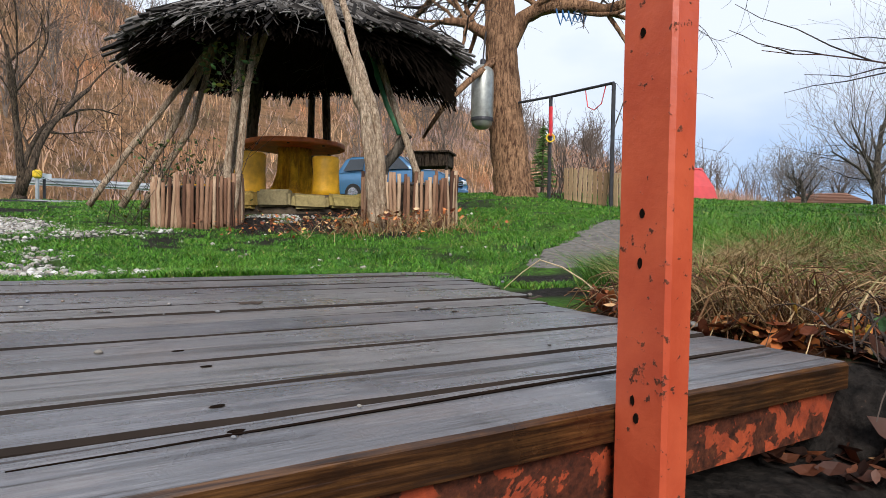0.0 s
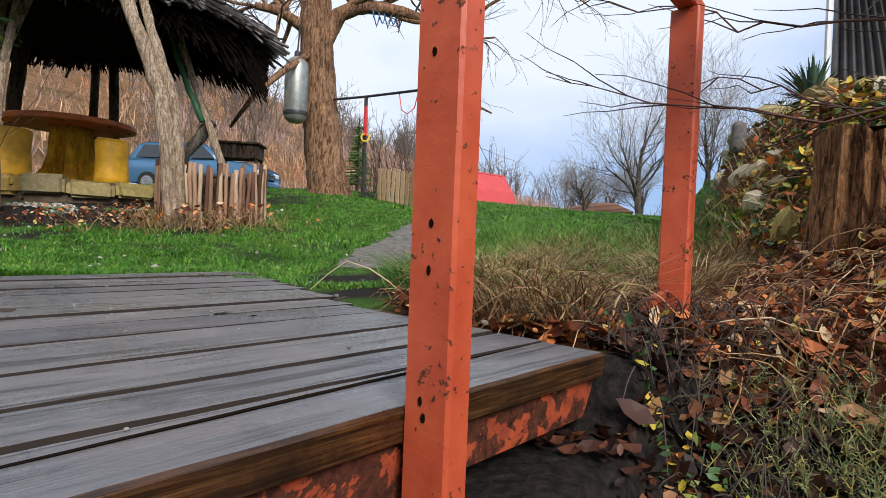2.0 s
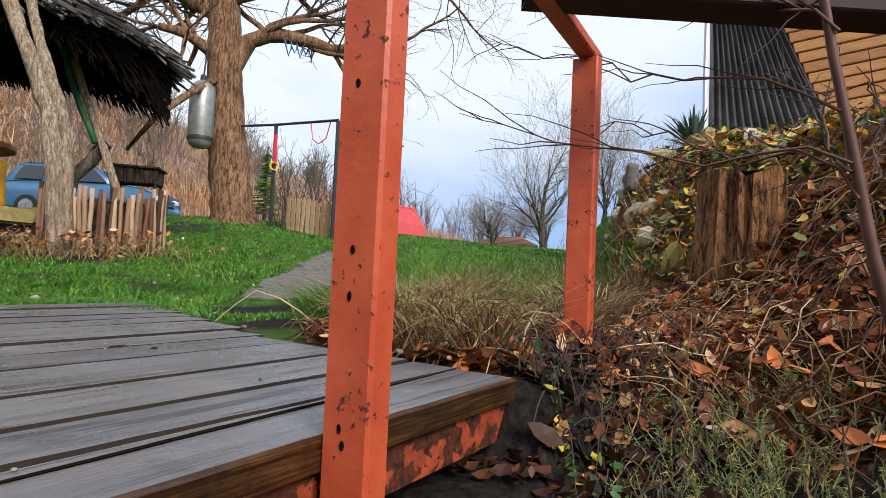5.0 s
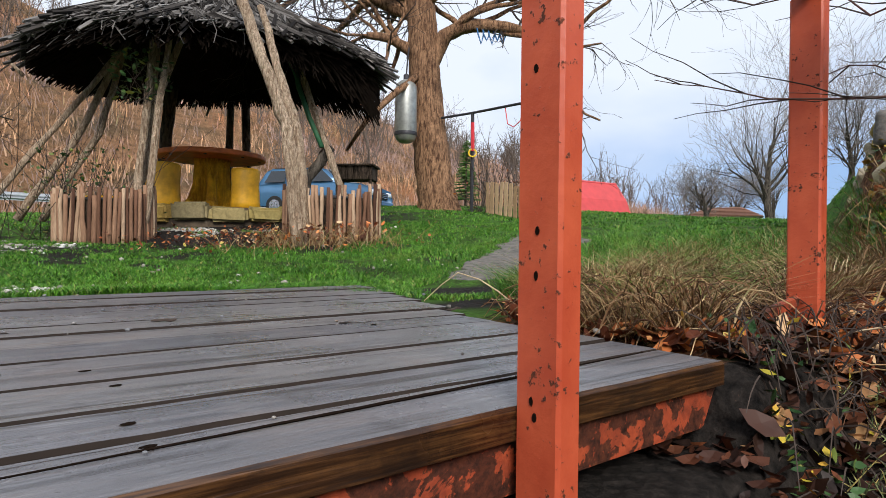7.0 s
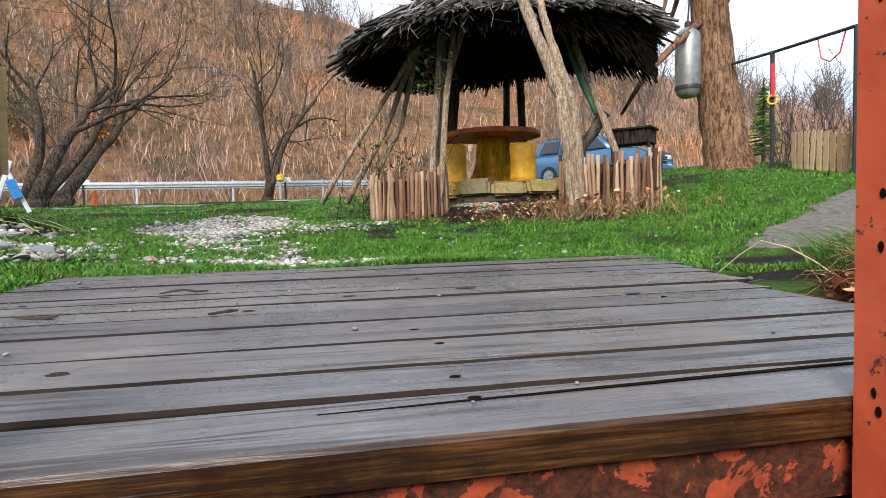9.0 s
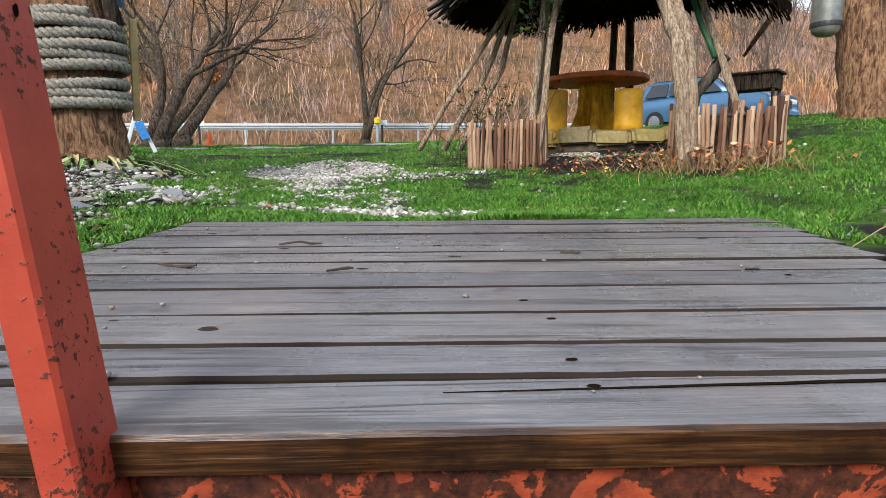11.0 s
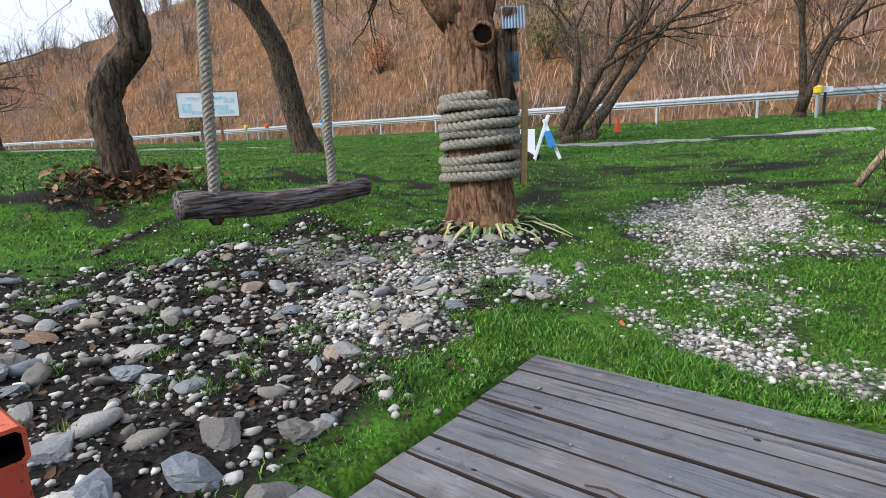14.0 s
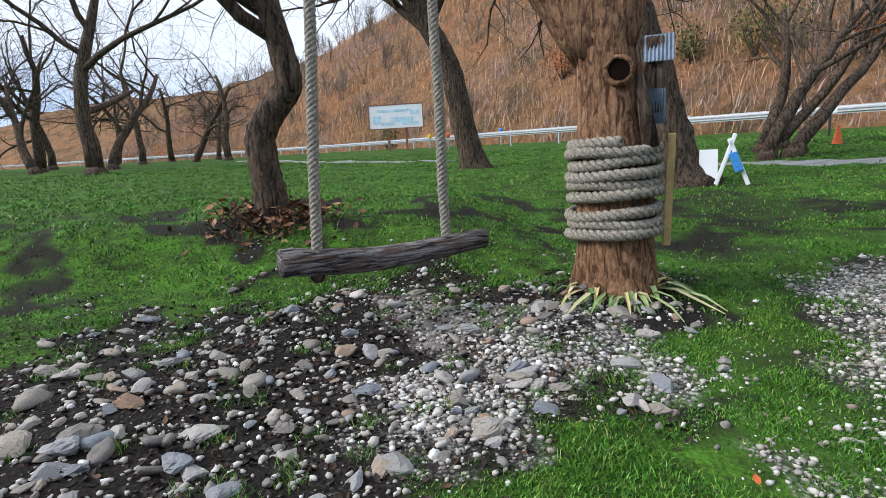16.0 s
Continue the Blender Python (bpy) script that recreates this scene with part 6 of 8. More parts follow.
def build_houses():
    # A-frame house with a red roof across the field
    x, y = 11.6, 37.8
    z = 1.35
    h = thing("a_frame_house", "far house with a steep bright red roof", "house", at=Matrix.Translation((x, y, z)) @ Matrix.Rotation(radians(-62), 4, "Z"))
    for s in (-1, 1):
        b = Buf()
        V = [(-1.9 * s, -2.6, 0.0), (-1.9 * s, 2.6, 0.0), (-1.0 * s, 2.6, 2.2), (-1.0 * s, -2.6, 2.2), (0, 2.6, 3.5), (0, -2.6, 3.5)]
        V = V + [(v[0] + 0.12 * s, v[1], v[2] - 0.1) for v in V]
        F = [(0, 1, 2, 3), (3, 2, 4, 5), (6, 9, 8, 7), (9, 11, 10, 8), (0, 3, 9, 6), (3, 5, 11, 9), (1, 7, 8, 2), (2, 8, 10, 4), (0, 6, 7, 1), (5, 4, 10, 11)]
        part("roof", Buf().add(V, F), RED_ROOF, h)
    b = Buf()
    V = [(-1.75, -2.45, 0), (1.75, -2.45, 0), (0.9, -2.45, 2.15), (0, -2.45, 3.3), (-0.9, -2.45, 2.15)]
    V += [(v[0], v[1] + 4.8, v[2]) for v in V]
    b.add(V, [(0, 1, 2, 3, 4), (9, 8, 7, 6, 5), (0, 5, 6, 1)])
    part("wall", b, WHITE, h)
    for px in (-0.6, 0.6):
        b = Buf()
        box(b, (px, -2.48, 1.2), (0.6, 0.06, 0.9))
        w = part("window", b, GLASS_DARK, h)
    b = Buf()
    box(b, (0, -2.49, -0.3), (3.6, 5.0, 0.7))
    part("plinth", b, CONCRETE, h)
    # low tiled roof farther right
    x, y = 17.2, 31.0
    t = thing("low_house", "low far house with a brown tiled hip roof", "house", at=Matrix.Translation((x, y, gz(x, y) - 0.35)) @ Matrix.Rotation(radians(-30), 4, "Z"))
    b = Buf()
    box(b, (0, 0, 0.1), (3.4, 3.0, 1.4))
    part("wall", b, WHITE, t)
    V = [(-1.9, -1.7, 0.75), (1.9, -1.7, 0.75), (1.9, 1.7, 0.75), (-1.9, 1.7, 0.75), (-0.9, 0, 1.35), (0.9, 0, 1.35)]
    part("roof", Buf().add(V, [(0, 1, 5, 4), (1, 2, 5), (2, 3, 4, 5), (3, 0, 4), (3, 2, 1, 0)]), TILE_ROOF, t)
    for i in range(6):
        b = Buf()
        zz = 0.8 + 0.09 * i
        k = 1 - i / 7
        box(b, (0, -1.7 * k - 0.02, zz), (1.0 + 2.7 * k, 0.06, 0.03))
        part("tile_row", b, TILE_ROOF, t)
    # hut on the bank: curved corrugated side and a boarded gable
    hut = thing("bank_hut", "hut with a dark corrugated metal side and orange boarded gable", "hut")
    b = Buf()
    A, B = np.array((5.25, 4.80)), np.array((6.02, 3.95))
    n, m = 60, 12
    V = []
    for s in (0, 0.03):
        for i in range(m + 1):
            t = i / m
            zz = 1.3 + 2.9 * t
            lean = -0.10 * t + 0.06 * np.sin(3 * t)
            k = 1.2 - 1.0 * t
            for j in range(n + 1):
                w = j / n * k
                rip = 0.03 * np.cos(j * np.pi * 0.5 * 2 / 2)
                p = A + (B - A) * (w * 1.05 + lean * 0.3)
                V.append((p[0] + 0.74 * (rip + s), p[1] + 0.67 * (rip + s), zz))
    F = []
    K = (n + 1) * (m + 1)
    for i in range(m):
        for j in range(n):
            a = i * (n + 1) + j
            F.append((a, a + 1, a + n + 2, a + n + 1))
            F.append((K + a, K + a + n + 1, K + a + n + 2, K + a + 1))
    for j in range(n):
        F.append((j + 1, j, K + j, K + j + 1))
    b.add(V, F)
    part("corrugated_side", b, CORRUGATED, hut, "dark weathered corrugated sheet")
    b = Buf()
    tube(b, [(A[0] - 0.03, A[1], 1.2), (A[0] - 0.05, A[1], 2.6), (A[0] - 0.02, A[1] + 0.02, 4.3)], 0.03, 6)
    part("edge_strip", b, WHITE, hut)
    for i in range(26):
        t0 = i / 26
        zz = 1.3 + 3.0 * t0
        k = 1.2 - 1.0 * t0
        p0 = A + (B - A) * (k * 1.05 - 0.02)
        p1 = np.array((7.6, 2.4))
        d = p1 - p0
        L = np.hypot(*d)
        q = Buf()
        box(q, (L / 2, 0, 0), (L, 0.03, 0.112), Matrix.Rotation(0.0, 4, "Y"), 0, 0.008)
        o = part("gable_board", q, CLAD, hut)
        o.matrix_basis = Matrix.Translation((p0[0], p0[1], zz)) @ Matrix.Rotation(math.atan2(d[1], d[0]), 4, "Z") @ Matrix.Rotation(radians(-9), 4, "Y") @ Matrix.Rotation(radians(-6), 4, "X")
    b = Buf()
    box(b, (7.2, 4.8, 2.6), (1.6, 1.6, 3.2), Matrix.Rotation(radians(-42), 4, "Z"))
    part("back_wall", b, BARK_DARK, hut)


build_houses()


def build_hill_bushes():
    rng = np.random.default_rng(171)
    olive = mat_leafy("olive_foliage", [(0, (0.05, 0.06, 0.02)), (0.6, (0.13, 0.14, 0.05)), (1, (0.24, 0.20, 0.06))], 0.7)
    rust = mat_leafy("rust_foliage", [(0, (0.20, 0.07, 0.03)), (0.6, (0.42, 0.16, 0.06)), (1, (0.50, 0.24, 0.08))], 0.7)
    for D, az, h, mat, label in ((41, 59, 3.6, olive, "olive green bush at the foot of the hill"), (42, 62.5, 3.0, olive, "olive green bush at the foot of the hill"), (40, 55, 1.8, rust, "rust-leaved bush at the foot of the hill"), (44, 66, 2.4, olive, "olive green bush at the foot of the hill"), (50, 78, 3.0, rust, "rust-leaved bush on the hillside"), (62, 98, 3.4, olive, "olive green bush at the foot of the hill")):
        c = np.array((-D * np.sin(radians(az)), D * np.cos(radians(az))))
        k = np.argmin(((HILL_V[..., :2] - c) ** 2).sum(-1))
        p = HILL_V.reshape(-1, 3)[k]
        t = thing("bush", label, "shrub", at=Matrix.Translation(tuple(p)))
        b, w = Buf(), Buf()
        for i in range(9):
            a = rng.random() * 6.28
            e = np.array((np.cos(a) * h * 0.35, np.sin(a) * h * 0.35, h * (0.6 + 0.4 * rng.random())))
            L = wander((0, 0, -0.2), e, 6, 0.08, rng)
            tube(w, L, np.linspace(0.05, 0.015, 6), 4, False)
            for q in range(90):
                s = L[2 + rng.integers(4)] + rng.normal(0, h * 0.13, 3)
                add_leaf(b, tuple(s), 0.05 + 0.08 * rng.random(), rng, 2.0)
        tagged(part("brush", w, TWIG, t), kind="stuff")
        tagged(part("foliage", b, mat, t), kind="stuff")


build_hill_bushes()


# ---- concrete path ----
def build_path():
    rng = np.random.default_rng(90)
    line = np.array([(0.36, 3.15), (0.62, 3.7), (0.85, 4.2), (1.08, 4.7), (1.36, 5.3), (1.6, 5.8)])
    t = np.linspace(0, 5, 40)
    c = np.stack([np.interp(t, range(6), line[:, 0]), np.interp(t, range(6), line[:, 1])], 1)
    d = np.gradient(c, axis=0)
    nrm = np.stack([d[:, 1], -d[:, 0]], 1) / np.linalg.norm(d, axis=1)[:, None]
    cols = np.array((-0.34, -0.30, -0.10, 0.10, 0.30, 0.34))
    V = []
    for i in range(len(c)):
        jag = rng.normal(0, 0.035, 2)
        for k, o in enumerate(cols):
            p = c[i] + nrm[i] * (o + (jag[0] if k < 2 else jag[1] if k > 3 else 0))
            V.append((p[0], p[1], gz(p[0], p[1]) + (0.034 * min(1, i / 9) - 0.022 + rng.normal(0, 0.003) if 0 < k < 5 else -0.05)))
    m = len(cols)
    F = [(i * m + k, i * m + k + 1, (i + 1) * m + k + 1, (i + 1) * m + k) for i in range(len(c) - 1) for k in range(m - 1)]
    tagged(part("path", Buf().add(V, F), CONCRETE), "narrow worn grey concrete path through the grass", "path", kind="structure")


build_path()


# ---- tree wrapped in rope, swing ----
RT = (-4.87, 2.22)


def twisted(b, pts, r, strands=3, pitch=0.16, n=6, only=None):
    """A laid rope of three strands along a line."""
    pts = np.asarray(pts, float)
    s = np.concatenate([[0], np.cumsum(np.linalg.norm(np.diff(pts, axis=0), axis=1))])
    ss = np.arange(0, s[-1], pitch / 7)
    P = np.stack([np.interp(ss, s, pts[:, i]) for i in range(3)], 1)
    T = np.gradient(P, axis=0)
    for k in (only if only is not None else range(strands)):
        Q = []
        for i in range(len(P)):
            x, y = frame_of(T[i])
            a = 2 * np.pi * (ss[i] / pitch + k / strands)
            Q.append(P[i] + r * 0.55 * (np.cos(a) * x + np.sin(a) * y))
        tube(b, Q, r * 0.47, n, True)
    return b


def build_rope_tree():
    z0 = gz(*RT)
    rng = np.random.default_rng(101)
    t = bare_tree(RT, 3.0, 0.30, 102, "old tan-barked tree wrapped in thick rope, with a hollow", BARK_TAN, name="rope_tree",
                  path=rel(RT, [(RT[0], RT[1], z0 - 0.1), (-4.87, 2.22, 0.9), (-4.9, 2.2, 1.5), (-4.92, 2.17, 2.0), (-4.96, 2.10, 2.4)]), first=0.97, kids=(1, 3, 3, 3), flare=0.25)
    w = Buf()
    O = np.array((RT[0], RT[1], z0))
    for pts, r0, r1 in (([(-4.93, 2.12, 2.05), (-5.05, 1.75, 2.6), (-5.15, 1.2, 3.3), (-5.0, 0.5, 3.95), (-4.75, -0.1, 4.15), (-4.3, -0.9, 4.3)], 0.2, 0.10),
                        ([(-4.93, 2.18, 2.05), (-5.0, 2.35, 2.8), (-5.1, 2.5, 3.8), (-5.3, 2.8, 5.2)], 0.2, 0.09),
                        ([(-4.84, 2.34, 1.55), (-4.80, 2.42, 1.9), (-4.72, 2.52, 2.0)], 0.09, 0.05)):
        L = np.concatenate([wander(pts[i], pts[i + 1], 4, 0.015, rng)[(1 if i else 0):] for i in range(len(pts) - 1)]) - O
        tube(w, L, np.linspace(r0, r1, len(L)), 12, True, 0.16, rng)
    part("limb", w, BARK_TAN, t, "thick forking limbs", True)
    q = Buf()
    face = Matrix.Translation((-4.645 - O[0], 2.185 - O[1], 1.885 - O[2])) @ Matrix.Rotation(radians(-15), 4, "Z") @ Matrix.Rotation(radians(90), 4, "Y")
    lathe(q, [(0.095, -0.10), (0.108, -0.03), (0.10, 0.012), (0.082, 0.022), (0.07, 0.0)], 18, (0, 0, 0), 0.12, rng)
    o = part("hollow_rim", q, BARK_TAN, t, "swollen bark round the hollow", True)
    o.matrix_basis = face
    # a black disc paints the shade of the hole's depth
    q = Buf()
    lathe(q, [(0.072, -0.03), (0.074, 0.006)], 16)
    o = part("hollow", q, DARK_HOLE, t, "knot hole as a black disc, inner shade in its colour")
    o.matrix_basis = face @ Matrix.Diagonal((1.25, 1, 1, 1))
    q = Buf()
    tube(q, np.array([(-4.65, 2.33, 1.85), (-4.64, 2.36, 1.6), (-4.62, 2.40, 1.35)]) - O, (0.03, 0.05, 0.07), 8, True, 0.3, rng)
    part("burr", q, BARK_DARK, t, "dark dead wood seam", True)
    # rope coil
    c = thing("rope_coil", "thick pale laid rope wound round the trunk", "rope")
    turns, pts = 8.6, []
    for i in range(int(turns * 40)):
        a = 2 * np.pi * i / 40 + 2.6
        f = i / (turns * 40)
        zz = 0.70 + 0.66 * f + (0.05 if f > 0.36 else 0.0) * smooth01(0.34, 0.40, f)
        r = 0.318 - 0.012 * f + 0.012 * np.sin(3 * a) + 0.012 * np.sin(0.37 * i / 4)
        pts.append((RT[0] + r * np.cos(a), RT[1] + r * np.sin(a), zz + 0.012 * np.sin(a * 1.31) + 0.006 * np.sin(a * 2.7 + 1)))
    for k in range(3):
        part("strand", twisted(Buf(), pts, 0.045, 3, 0.16, 7, (k,)), ROPE, c, "", True)
    bd = thing("bare_board", "narrow bare wooden board upright against the roped trunk", "board")
    b = Buf()
    box(b, (0, 0, 0.38), (0.055, 0.03, 0.80), Matrix.Rotation(radians(2), 4, "Y"), 0, 0.006)
    o = part("lath", b, BAMBOO, bd)
    o.matrix_basis = Matrix.Translation((-4.66, 2.545, 0.66)) @ Matrix.Rotation(radians(75), 4, "Z")
    nb = thing("tin_box", "small bird box of grey corrugated tin on the trunk", "bird box")
    for (p, s, rz, ry) in (((-4.66, 2.46, 2.02), (0.2, 0.02, 0.2), 70, 22), ((-4.67, 2.44, 1.63), (0.14, 0.02, 0.24), 74, -6)):
        b = Buf()
        X = np.linspace(-s[0] / 2, s[0] / 2, 33)
        Y = 0.006 * np.sin(np.arange(33) * np.pi / 2)
        V = [(x, y + o, z) for o in (0, 0.004) for z in (-s[2] / 2, s[2] / 2) for x, y in zip(X, Y)]
        F = [(k * 66 + i, k * 66 + i + 1, k * 66 + 34 + i, k * 66 + 33 + i) for k in range(2) for i in range(32)]
        b.add(V, F)
        o = part("tin_sheet", b, TIN, nb)
        o.matrix_basis = Matrix.Translation(p) @ Matrix.Rotation(radians(rz), 4, "Z") @ Matrix.Rotation(radians(-ry), 4, "X")
    b = Buf()
    box(b, (-4.72, 2.45, 1.84), (0.10, 0.12, 0.52), Matrix.Rotation(radians(-15), 4, "Z"), 0, 0.01)
    part("box_body", b, BARK_DARK, nb)
    # strap leaves at the foot
    lv = thing("strap_leaves", "yellowing strap leaves lying at the foot of the trunk", "plant")
    b = Buf()
    for i in range(46):
        a = rng.normal(-0.1, 0.9)
        L = 0.16 + 0.26 * rng.random()
        base = np.array((RT[0] + 0.27 * np.cos(a), RT[1] + 0.27 * np.sin(a)))
        out = np.array((np.cos(a + rng.normal(0, 0.5)), np.sin(a + rng.normal(0, 0.5))))
        w = 0.013 + 0.012 * rng.random()
        sd = np.array((-out[1], out[0])) * w
        V = []
        for k, (s, zz) in enumerate(((0, 0.02), (0.35, 0.10), (0.7, 0.08), (1.0, 0.02))):
            p = base + out * L * s
            g = gz(*p) + zz * (0.4 + rng.random() * 0.6)
            ww = (1, 1, 0.8, 0.15)[k]
            V += [(p[0] - sd[0] * ww, p[1] - sd[1] * ww, g), (p[0], p[1], g - 0.006), (p[0] + sd[0] * ww, p[1] + sd[1] * ww, g)]
        b.add(V, [(3 * k + j, 3 * k + j + 1, 3 * k + j + 4, 3 * k + j + 3) for k in range(3) for j in range(2)])
    part("foliage", b, mat_leafy("strap_leaf", [(0, (0.12, 0.22, 0.07)), (0.45, (0.32, 0.40, 0.16)), (0.8, (0.50, 0.46, 0.26)), (1, (0.50, 0.30, 0.05))], 0.6), lv)


build_rope_tree()


def build_swing():
    rng = np.random.default_rng(111)
    s = thing("log_swing", "swing made of a grey weathered log on two thick ropes", "swing")
    b = Buf()
    P = np.array([(-4.33, -0.19, 0.705), (-4.45, 0.02, 0.68), (-4.62, 0.35, 0.65), (-4.82, 0.68, 0.645), (-5.02, 1.0, 0.665), (-5.15, 1.23, 0.68)])
    P = np.concatenate([wander(P[i], P[i + 1], 4, 0.004, rng)[(1 if i else 0):] for i in range(len(P) - 1)])
    tube(b, P, np.linspace(0.102, 0.078, len(P)), 16, True, 0.03, rng)
    part("log", b, LOG_GREY, s, "grey cracked driftwood log", True)
    for i, (lo, hi) in enumerate((((-4.44, 0.03, 0.64), (-4.62, 0.2, 4.08)), ((-5.02, 0.93, 0.67), (-5.07, 0.92, 3.55)))):
        b = Buf()
        twisted(b, wander(lo, hi, 14, 0.004, rng), 0.043, 4, 0.15, 6)
        part("rope", b, ROPE, s, "thick plaited grey rope", True)
        b = Buf()
        x, y, z = lo
        tube(b, [(x, y, z - 0.1), (x, y, z - 0.07), (x, y, z)], (0.03, 0.05, 0.05), 10)
        part("knot", b, BARK_DARK, s)


build_swing()
scatter_bush("dry_tuft", (-7.05, -1.1), (0.30, 0.33), 240, 0.24, TWIG, "brown leaves and dead shoots round the crooked tree", "leaf litter", 121, 0.008, 0.55, mat_leafy("old_leaf", [(0, (0.04, 0.018, 0.01)), (0.6, (0.16, 0.07, 0.035)), (1, (0.36, 0.20, 0.09))], 0.7), 620, 0.05)


def build_a_sign():
    c = thing("leaning_boards", "white and blue boards leaning together on the grass", "boards", at=Matrix.Translation((-10.5, 5.75, gz(-10.5, 5.75))) @ Matrix.Rotation(radians(65), 4, "Z"))
    for x, ry, m, L in ((-0.12, 18, WHITE, 1.0), (0.1, -22, WHITE, 0.85), (0.06, -20, SKY_BLUE, 0.34)):
        b = Buf()
        box(b, (x, -0.03 if m is SKY_BLUE else 0, 0.42), (0.14 if m is SKY_BLUE else 0.07, 0.1 if m is SKY_BLUE else 0.04, L), Matrix.Rotation(radians(ry), 4, "Y"), 0, 0.01)
        part("board", b, m, c)
    d = thing("white_sheet", "white board leaning against a dark trunk", "board", at=Matrix.Translation((-10.85, 5.5, gz(-10.85, 5.5) + 0.3)) @ Matrix.Rotation(radians(70), 4, "Z") @ Matrix.Rotation(radians(-10), 4, "X"))
    b = Buf()
    box(b, (0, 0, 0), (0.3, 0.02, 0.6), None, 0, 0.004)
    part("sheet", b, WHITE, d)
    g = thing("iron_grating", "rusty grating lying in the grass", "grating", at=Matrix.Translation((-10.3, 11.0, gz(-10.3, 11.0) + 0.03)) @ Matrix.Rotation(radians(40), 4, "Z"))
    for i in range(24):
        b = Buf()
        box(b, (-1.0 + i * 0.087, 0, 0), (0.02, 0.9, 0.03))
        part("bar", b, DARK_METAL, g)
    for y in (-0.45, 0.45):
        b = Buf()
        box(b, (0, y, 0.0), (2.1, 0.03, 0.036))
        part("side_bar", b, DARK_METAL, g)


build_a_sign()


# ---- stones ----
def cobbles(rng):
    """Fist-sized broken stones strewn between the large ones."""
    forms = []
    for k in range(5):
        me = rock_mesh("cobble_form", 860 + k, PEBBLE, 8, 5, 0.36 + 0.05 * k, 0.24, False, 5)
        v = np.array([q.co[:] for q in me.vertices])
        t = np.array([(p.vertices[0], p.vertices[i], p.vertices[i + 1]) for p in me.polygons for i in range(1, len(p.vertices) - 1)])
        bpy.data.meshes.remove(me)
        forms.append((v, t))
    N = 9000
    x, y = rng.uniform(-6.0, -1.2, N), rng.uniform(-2.3, 6.0, N)
    soil, silt, chips, lit = land_masks(x, y)
    u, v = to_uv(x, y)
    pr = np.maximum(soil * 0.28 * (y < 2.6), chips * 0.22) * (0.35 + 1.0 * patch_noise(x * 1.9, y * 2.1)) * (1 - 0.8 * silt)
    pr = np.where((u > DECK_U0 - 0.05) & (v > 0.4), 0, pr)
    pr = np.where(np.hypot(x - RT[0], y - RT[1]) < 0.42, 0, pr)
    keep = rng.random(N) < pr
    V, T, k = [], [], 0
    for i, (px, py) in enumerate(zip(x[keep], y[keep])):
        bv, bt = forms[i % 5]
        s = 0.016 + 0.030 * rng.random() ** 1.7
        q = bv * s * (0.75 + 0.6 * rng.random(3))
        R = np.array(Euler((rng.normal(0, 0.25), rng.normal(0, 0.25), rng.random() * 6.28)).to_matrix())
        V.append(q @ R.T + (px, py, gz(px, py) + s * 0.15))
        T.append(bt + k)
        k += len(bv)
    bulk("cobbles", np.concatenate(V), np.concatenate(T), PEBBLE, "pale broken cobbles lying in dark soil", "cobbles")


